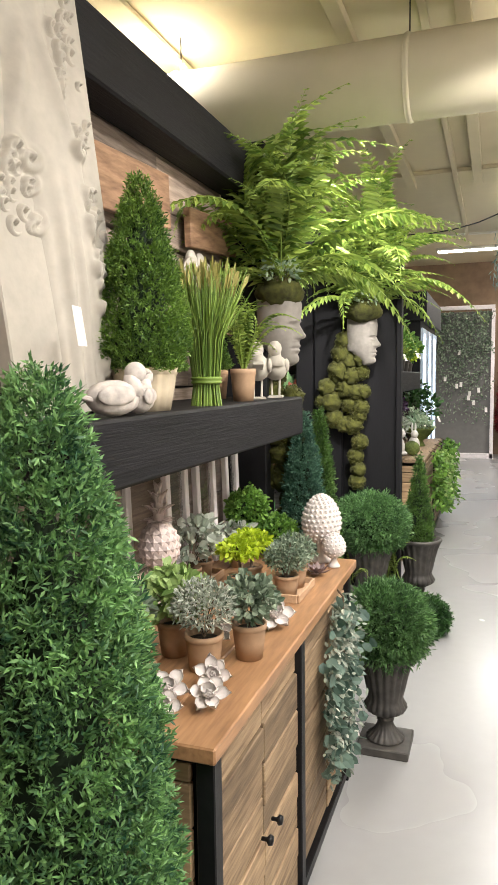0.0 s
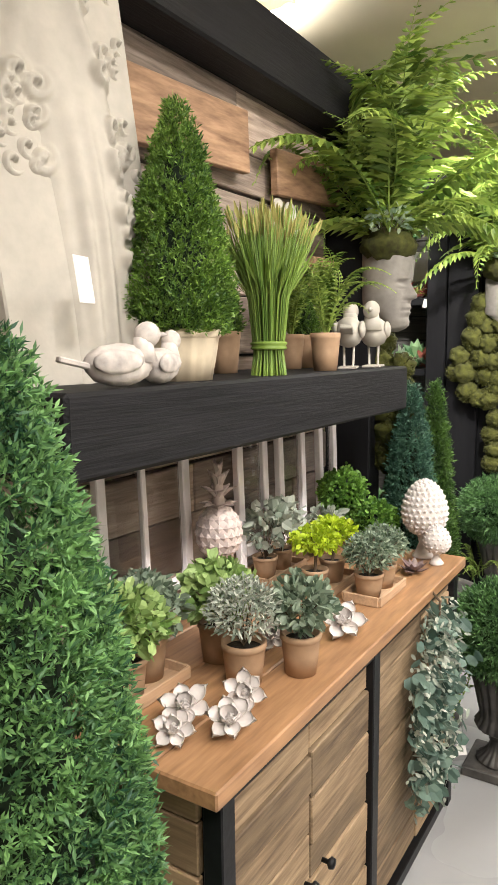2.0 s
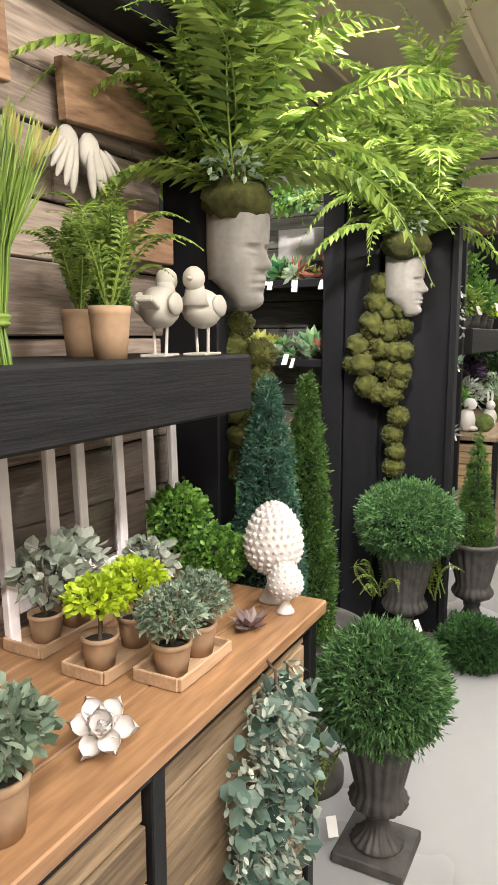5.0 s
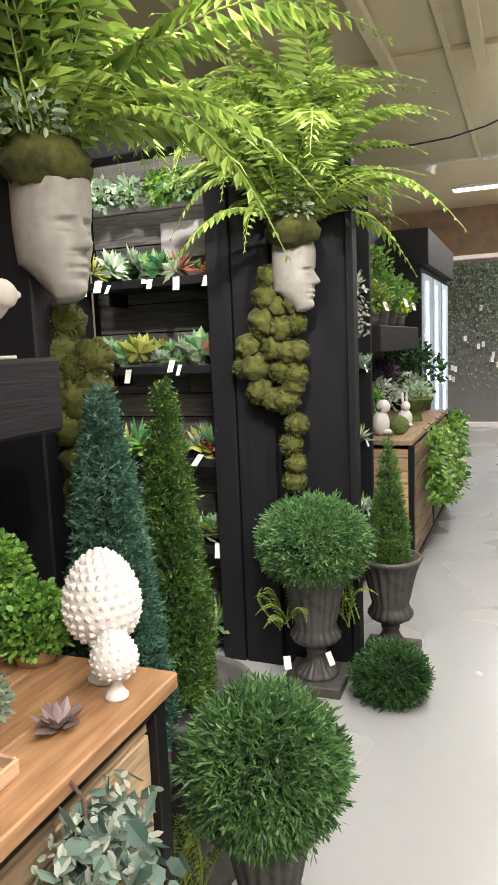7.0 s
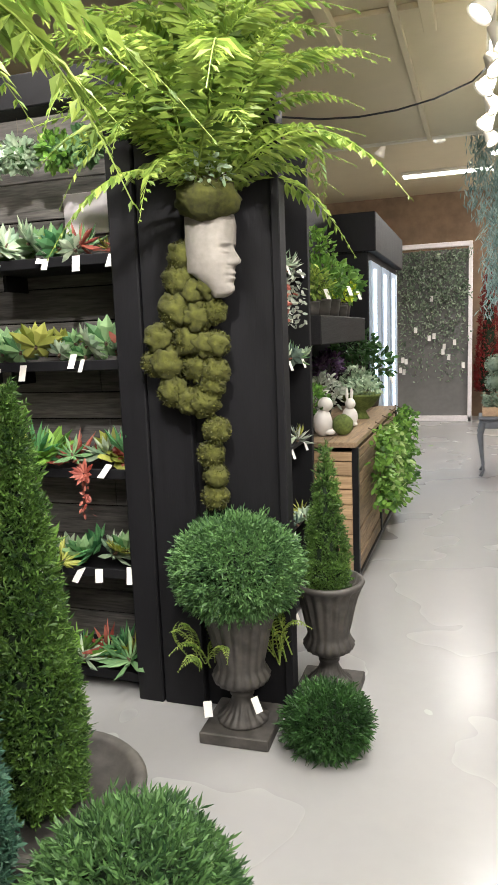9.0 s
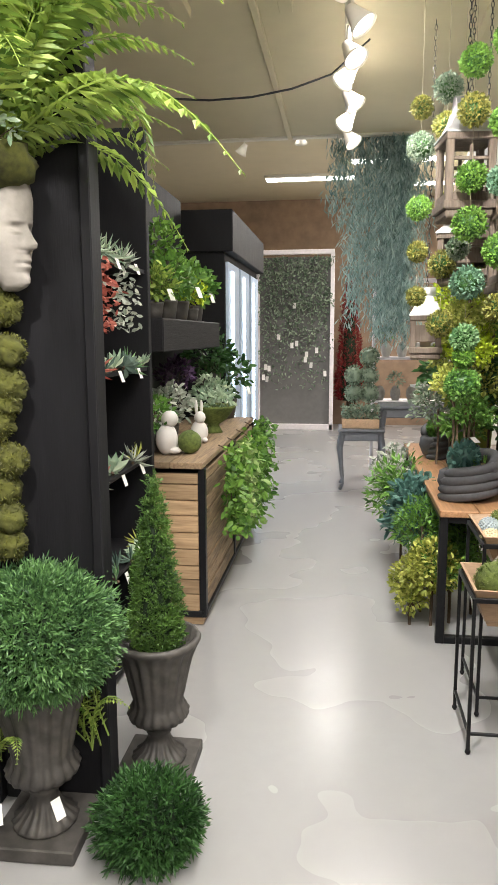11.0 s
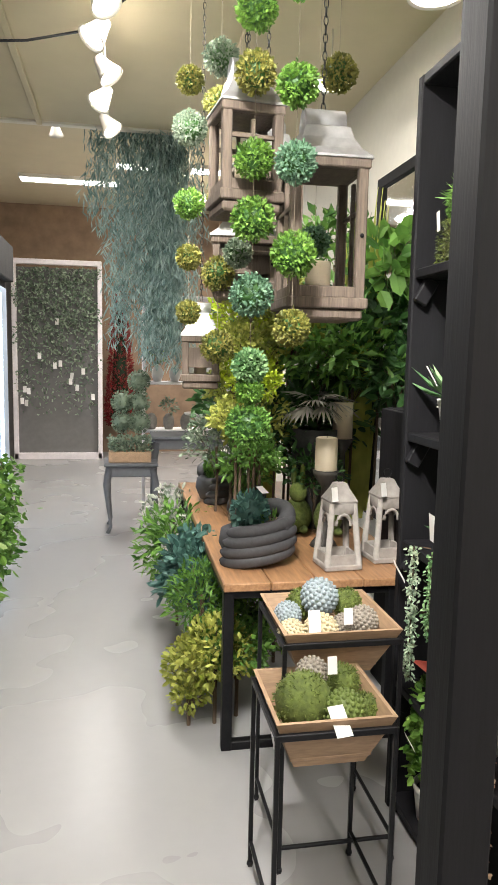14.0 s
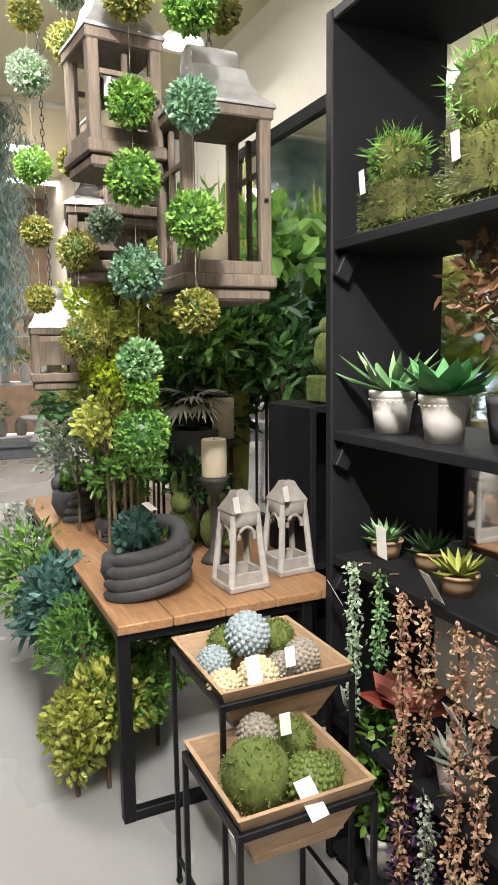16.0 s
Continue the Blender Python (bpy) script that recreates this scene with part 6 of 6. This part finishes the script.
# ---- planter boxes on iron stands ----
def planter_stand(x, y, top, s):
    t = thing("planter_stand", "tan wooden tapered planter box on a black iron stand", "planter stand", pose(x, y, 0), "planter boxes on stands")
    h = s / 2
    for a in (-1, 1):
        for c in (-1, 1):
            part("leg", Shape().box((a * h, c * h, (top - 0.03) / 2), (0.014, 0.014, top - 0.03), 0.002), IRON, t)
            part("foot", Shape().ball((a * h, c * h, 0.012), 0.012, 8, 6), IRON, t)
    for a in (-1, 1):
        part("rail", Shape().box((a * h, 0, top - 0.04), (0.014, s, 0.02), 0.002), IRON, t)
        part("rail", Shape().box((0, a * h, top - 0.04), (s, 0.014, 0.02), 0.002), IRON, t)
        part("low_rail", Shape().box((a * h, 0, 0.09), (0.012, s, 0.012), 0.002), IRON, t)
    part("low_rail", Shape().box((0, -h, 0.09), (s, 0.012, 0.012), 0.002), IRON, t)
    b, q, d = h * 0.62, h * 1.02, 0.17
    for k in range(4):
        sh = Shape()
        i = 0.012
        sh.add([(-b, -b, -d), (b, -b, -d), (q, -q, 0), (-q, -q, 0), (-b + i, -b + i, -d), (b - i, -b + i, -d), (q - i, -q + i, 0), (-q + i, -q + i, 0)], [(0, 1, 2, 3), (7, 6, 5, 4), (3, 2, 6, 7), (1, 0, 4, 5), (0, 3, 7, 4), (2, 1, 5, 6)])
        part("box_side", sh, BOXW, t, m=pose(0, 0, top, 0, 0, 90 * k))
    part("box_floor", Shape().box((0, 0, top - d + 0.03), (2 * b + 0.03, 2 * b + 0.03, 0.01), 0.002), BOXW, t)
    return t


planter_stand(1.66, 6.20, 0.69, 0.345)
planter_stand(1.77, 6.52, 0.82, 0.39)


def filler(x, y, z, r, mat, kind):
    t = thing("decor_ball", "round textured moss or beaded ball lying in a planter box", "decorative ball", pose(x, y, z), "decor balls")
    part("ball", Shape().ball((0, 0, 0), r, 20, 14, 0.05, 4), mat, t)
    if kind == "bead":
        gold = 2.39996
        n = 150
        sh = Shape()
        for k in range(n):
            zc = 1 - 2 * (k + 0.5) / n
            q = math.sqrt(1 - zc * zc)
            sh.ball((r * q * math.cos(k * gold), r * q * math.sin(k * gold), r * zc), r * 0.13, 6, 4)
        part("beads", sh, mat, t, kind="stuff")
    else:
        d = dirs(900)
        part("fuzz", Shape().leaves(d * r * 0.98, d + rng.normal(size=d.shape) * 0.8, 0.014, 0.004), FUZZ, t, kind="stuff")


DARKFUZZ = leafy("dark_moss_fuzz", (0.02, 0.032, 0.005), (0.13, 0.165, 0.03))
FUZZ = leafy("green_moss_fuzz", (0.045, 0.07, 0.01), (0.19, 0.24, 0.05))
BLUEB = material("blue_grey_bead", (0.26, 0.31, 0.33), 0.6, 0, 0.2, 30, 0.1)
CREAMB = material("cream_bead", (0.55, 0.47, 0.30), 0.6, 0, 0.2, 30, 0.1)
GREYB = material("grey_brown_bead", (0.26, 0.23, 0.19), 0.6, 0, 0.25, 30, 0.1)
GREENB = material("green_bead", (0.11, 0.15, 0.03), 0.6, 0, 0.25, 30, 0.1)
for a in ((1.60, 6.18, 0.675, 0.085, MOSSG, "moss"), (1.71, 6.12, 0.665, 0.06, GREENB, "bead"), (1.66, 6.30, 0.70, 0.05, GREYB, "bead"), (1.75, 6.28, 0.675, 0.055, MOSSG, "moss"), (1.78, 6.16, 0.64, 0.05, MOSSG, "moss"),
          (1.75, 6.55, 0.86, 0.062, BLUEB, "bead"), (1.63, 6.52, 0.81, 0.045, BLUEB, "bead"), (1.70, 6.60, 0.82, 0.05, MOSSG, "moss"), (1.72, 6.42, 0.79, 0.055, CREAMB, "bead"), (1.62, 6.42, 0.785, 0.045, CREAMB, "bead"), (1.86, 6.58, 0.82, 0.05, MOSSG, "moss"), (1.88, 6.46, 0.80, 0.05, GREYB, "bead"), (1.81, 6.45, 0.79, 0.04, GREYB, "bead")):
    filler(*a)
for a in ((1.67, 6.04, 0.68, 10, 40, 0.05), (1.70, 6.22, 0.76, 0, 80, 0.03), (1.53, 6.35, 0.60, 60, 80, 0.035), (1.68, 6.36, 0.845, 0, 70, 0.04), (1.80, 6.38, 0.85, 0, 80, 0.03), (1.482, 6.05, 0.625, 90, 80, 0.03)):
    tag_at(*a)


# ---- hanging lanterns and leaf balls ----
def wood_lantern(x, y, z, w, h, rz, slats=False, barred=1, label="weathered wooden lantern with a galvanised metal roof hanging on a chain"):
    t = thing("wooden_lantern", label, "lantern", pose(x, y, z, 0, 0, rz), "hanging wooden lanterns")
    b = w / 2
    part("base", Shape().box((0, 0, 0.02), (w * 1.08, w * 1.08, 0.04), 0.005), GREYW, t)
    part("skirt", Shape().box((0, 0, -0.02), (w * 0.98, w * 0.98, 0.04), 0.012), GREYW, t)
    for a in (-1, 1):
        for c in (-1, 1):
            part("corner_post", Shape().box((a * (b - 0.018), c * (b - 0.018), h / 2), (0.036, 0.036, h - 0.04), 0.004), GREYW, t)
    part("top_frame", Shape().box((0, 0, h - 0.01), (w * 1.05, w * 1.05, 0.035), 0.005), GREYW, t)
    for k in range(4):
        m = pose(0, 0, 0, 0, 0, 90 * k)
        if slats:
            for j in range(5):
                part("slat", Shape().box((0, -b + 0.012, 0.09 + (h - 0.16) * j / 4), (w - 0.06, 0.014, 0.028), 0.002), GREYW, t, m=m)
        else:
            part("pane", Shape().box((0, -b + 0.022, h / 2), (w - 0.07, 0.003, h - 0.06), 0.0005), PANE, t, m=m)
            part("lower_rail", Shape().box((0, -b + 0.014, 0.06), (w - 0.07, 0.022, 0.04), 0.003), GREYW, t, m=m)
            if k % 2 == barred:
                part("muntin", Shape().box((0, -b + 0.012, h / 2), (0.016, 0.016, h - 0.1), 0.002), GREYW, t, m=m)
                part("muntin", Shape().box((0, -b + 0.011, h * 0.68), (w - 0.07, 0.014, 0.016), 0.002), GREYW, t, m=m)
    part("roof", Shape().lathe([(w * 0.77, h + 0.005), (w * 0.76, h + 0.015), (w * 0.60, h + 0.045), (w * 0.48, h + 0.085), (w * 0.42, h + 0.125), (w * 0.40, h + 0.13), (0.002, h + 0.132)], 4), GALV, t, m=pose(0, 0, 0, 0, 0, 45))
    part("roof_cap", Shape().tube([(-w * 0.27, 0, h + 0.15), (0, 0, h + 0.15), (w * 0.27, 0, h + 0.15)], w * 0.2, 20), GALV, t, "rolled metal cap")
    part("candle", Shape().lathe([(w * 0.17, 0.04), (w * 0.17, 0.04 + w * 0.5), (0.002, 0.04 + w * 0.5)], 20), CANDLE, t)
    part("knob", Shape().ball((b - 0.02, -b - 0.006, h * 0.5), 0.008, 8, 6), IRON, t)
    for k in range(int((3.62 - z - h - 0.2) / 0.03)):
        a = np.linspace(0, 2 * np.pi, 9)
        part("chain_link", Shape().tube(np.c_[np.cos(a) * 0.008, 0 * a, np.sin(a) * 0.019], 0.002, 4), IRON, t, m=pose(0, 0, h + 0.215 + 0.03 * k, 0, 0, 90 * (k % 2)))


wood_lantern(1.54, 7.05, 2.27, 0.235, 0.345, 6, barred=0)
wood_lantern(1.80, 6.88, 1.87, 0.28, 0.52, -1)
wood_lantern(1.74, 7.62, 2.20, 0.28, 0.38, 5, True, 1, "weathered slatted wooden lantern with a metal roof")
wood_lantern(1.66, 7.7, 2.0, 0.30, 0.24, -10, True, 1, "weathered slatted wooden lantern with a metal roof")
wood_lantern(1.50, 8.15, 1.55, 0.20, 0.24, -6, True, 1, "small weathered slatted lantern with a metal roof")
wood_lantern(1.52, 5.9, 3.02, 0.26, 0.28, -10, False, 1, "weathered wooden lantern hanging high under the ceiling")
STRINGS = (
    (1.388, 7.72, ((2.97, 0.062, OLIVE), (2.755, 0.082, SAGE), (2.41, 0.07, BOXB), (2.16, 0.058, OLIVE), (1.90, 0.056, OLIVE))),
    (1.512, 7.56, ((3.02, 0.08, SAGE), (2.82, 0.075, OLIVE), (2.40, 0.055, OLIVE), (2.07, 0.078, OLIVE), (1.735, 0.078, OLIVE))),
    (1.538, 6.84, ((2.90, 0.07, BOXB), (2.69, 0.072, OLIVE), (2.395, 0.068, BOXB), (2.185, 0.08, BOXB), (1.915, 0.08, BLUEG), (1.655, 0.066, SUCC), (1.565, 0.048, BOXB), (1.43, 0.088, MIDG))),
    (1.634, 6.60, ((2.90, 0.066, BOXB), (2.57, 0.068, BOXB), (2.327, 0.066, BLUEG), (2.034, 0.076, BOXB), (1.79, 0.06, OLIVE))),
    (1.91, 7.06, ((2.80, 0.07, OLIVE),)),
    (1.86, 7.16, ((2.17, 0.062, BLUEG),)),
    (1.56, 7.3, ((2.13, 0.06, SAGE),)),
)
for x, y, hung in STRINGS:
    for z, r, mat in hung:
        hung_ball(x, y, z, r, mat)

# ---- tall black shelf case ----
case = thing("shelf_case", "tall black wooden shelf case with potted plants", "shelf", pose(0, 0, 0))
part("far_side", Shape().box((2.27, 6.61, 1.32), (0.42, 0.035, 2.64), 0.005), BLACK, case)
part("near_side", Shape().box((2.27, 5.26, 1.32), (0.42, 0.035, 2.64), 0.005), BLACK, case)
part("top", Shape().box((2.27, 5.93, 2.62), (0.42, 1.31, 0.035), 0.005), BLACK, case)
for z in (1.985, 1.42, 1.03, 0.50, 0.05):
    part("shelf_board", Shape().box((2.27, 5.935, z), (0.41, 1.31, 0.032), 0.004), BLACK, case)
    part("bracket", Shape().box((2.10, 6.575, z - 0.06), (0.05, 0.03, 0.09), 0.004, ry=0.5), BLACK, case)
np_ = setting("post_6", Shape().box((1.585, 5.22, 1.79), (0.085, 0.085, 3.58), 0.005), BLACK, "black painted upright post by the shelf case")

CG = "plants on the shelf case"


def agave(x, y, z, mat, n, wide, r, rise):
    t = thing("potted_agave", "green agave in a white beaded ceramic pot on the shelf", "potted plant", pose(x, y, z), CG)
    pot(t, 0.066, 0.125, WPOT, rim=0.03, taper=0.74)
    bd = Shape()
    for k in range(26):
        a = k / 26 * 2 * math.pi
        bd.ball((0.0665 * math.cos(a), 0.0665 * math.sin(a), 0.098), 0.003, 6, 4)
    part("bead_row", bd, WPOT, t)
    rosette(t, mat, r, n, wide, rise, 0.12, thick=0.05)


agave(2.18, 6.45, 1.437, SUCC, 16, 0.22, 0.19, 0.75)
agave(2.17, 6.21, 1.437, BRIGHT, 16, 0.62, 0.16, 0.75)
for x, y, mat in ((2.2, 6.50, SUCC), (2.17, 6.14, YGREEN), (2.24, 6.34, DEEP), (2.22, 5.95, SUCC)):
    t = thing("potted_succulent", "small spiky succulent in a terracotta pot on the shelf", "potted plant", pose(x, y, 1.047), CG)
    pot(t, 0.052, 0.055, TERRA, rim=0.04)
    rosette(t, mat, 0.09, 18, 0.3, 0.8, 0.05)
for x, y, z, h, w, ball in ((2.2, 6.44, 2.003, 0.14, 0.17, 0.085), (2.2, 6.06, 2.003, 0.18, 0.2, 0.12), (2.2, 5.8, 2.003, 0.2, 0.2, 0.1)):
    t = thing("moss_planter", "mossy square planter with a tufted moss ball", "moss planter", pose(x, y, z), CG)
    part("cube", Shape().box((0, 0, h / 2), (w, w, h), 0.03), MOSS, t)
    f = Shape()
    n = 2600
    p = rng.uniform(-1, 1, (n, 3))
    ax = rng.integers(0, 3, n)
    p[np.arange(n), ax] = np.sign(p[np.arange(n), ax])
    f.leaves(p * np.array([w / 2, w / 2, h / 2]) + np.array([0, 0, h / 2]), p + rng.normal(size=p.shape) * 0.6, 0.016, 0.0035)
    d = dirs(900)
    part("tufts", f, DARKFUZZ, t)
    g = Shape().leaves(d * ball * 0.9 + np.array([0, 0.02, h + ball * 0.7]), d + rng.normal(size=d.shape) * 0.6, 0.02, 0.005)
    blade = d[d[:, 2] > 0.1][:70]
    g.leaves(blade * ball * 0.9 + np.array([0, 0.02, h + ball * 0.7]), blade + rng.normal(size=blade.shape) * 0.5, 0.055, 0.006)
    part("fuzz", g, MIDG, t)
    part("ball", Shape().ball((0, 0.02, h + ball * 0.7), ball * 0.9, 16, 10, 0.1, 4), MOSS, t)
    tag_at(x - 0.11, y + 0.04, z + 0.14, 80, 85, 0.035)


def string_plant(x, y, top, length, mat, n, r=0.013, leaf=0.016):
    t = thing("trailing_string_plant", "beaded trailing succulent hanging over the shelf edge", "trailing plant", pose(x, y, top), "trailing string plants")
    n = int(n * 1.5)
    q = rng.random(n)
    b = np.c_[rng.normal(size=n) * r * 0.6, rng.normal(size=n) * r, 0.01 - q * length]
    part("bead_leaves", Shape().leaves(b, dirs(n) + np.array([0, 0, -0.4]), leaf, leaf * 0.6, 0.5), mat, t)
    part("strand", Shape().tube([(0.06, 0, 0.0), (0.0, 0, 0.012), (0, 0, -length * 0.97)], 0.003, 5), BARK, t)


for a in ((2.05, 6.45, 1.05, 0.48, SUCP, 330), (2.06, 6.33, 1.05, 0.28, SUCC, 180), (2.05, 6.21, 1.03, 0.95, PINKS, 520), (2.07, 6.14, 1.03, 0.4, PINKS, 220), (2.05, 6.0, 1.02, 0.9, PINKS, 520), (2.06, 5.93, 1.02, 0.8, PINKS, 420), (2.05, 6.10, 0.52, 0.42, SILVER, 260)):
    string_plant(*a)
t = thing("red_leaf_plant", "dark red broad-leaved plant on the shelf", "plant", pose(2.2, 6.38, 0.517), CG)
pot(t, 0.06, 0.1, DARKST)
rosette(t, SUCR, 0.17, 12, 0.7, 0.4, 0.1, thick=0.03)
t = thing("potted_boxwood", "tall green leafy boxwood in a patterned glass pot", "potted plant", pose(2.16, 6.42, 0.068), CG)
pot(t, 0.075, 0.13, WPOT)
for k in range(4):
    bushy(t, BOXB, 0.095, 0.18 + 0.085 * k, 170, 0.04, 0.75, 0.8, 4)
t = thing("purple_plant", "dark purple trailing succulent on the lower shelf", "plant", pose(2.12, 6.22, 0.068), CG)
pot(t, 0.06, 0.08, DARKST)
for k in range(4):
    bushy(t, PURPLE, 0.075, 0.12 + 0.09 * k, 170, 0.03, 0.6, 0.8, 3)
t = thing("potted_succulent", "grey-green rosette in a white pot on the shelf", "potted plant", pose(2.15, 6.1, 0.517), CG)
pot(t, 0.06, 0.09, WPOT)
rosette(t, SILVER, 0.11, 22, 0.3, 0.8, 0.08)
t = thing("bronze_bush", "bronze and coral leafy bush on the shelf", "plant", pose(2.3, 6.1, 1.437), CG)
pot(t, 0.07, 0.12, DARKST)
bushy(t, BRONZE, 0.19, 0.36, 420, 0.045, 0.5, 1.0, 8)
t = thing("bronze_bush", "bronze leafy bush on the shelf", "plant", pose(2.3, 5.75, 1.437), CG)
pot(t, 0.07, 0.12, DARKST)
bushy(t, SUCR, 0.19, 0.36, 420, 0.045, 0.5, 1.0, 8)
for a in ((2.05, 6.38, 1.64, 60, 60, 0.04), (2.04, 6.30, 1.16, 85, 85, 0.05), (2.04, 6.09, 1.1, 80, 60, 0.05), (2.03, 6.52, 0.95, 70, 60, 0.045), (2.05, 6.5, 0.62, 80, 80, 0.035), (2.03, 6.36, 0.4, 80, 60, 0.035), (2.04, 6.0, 0.8, 80, 60, 0.045)):
    tag_at(*a)
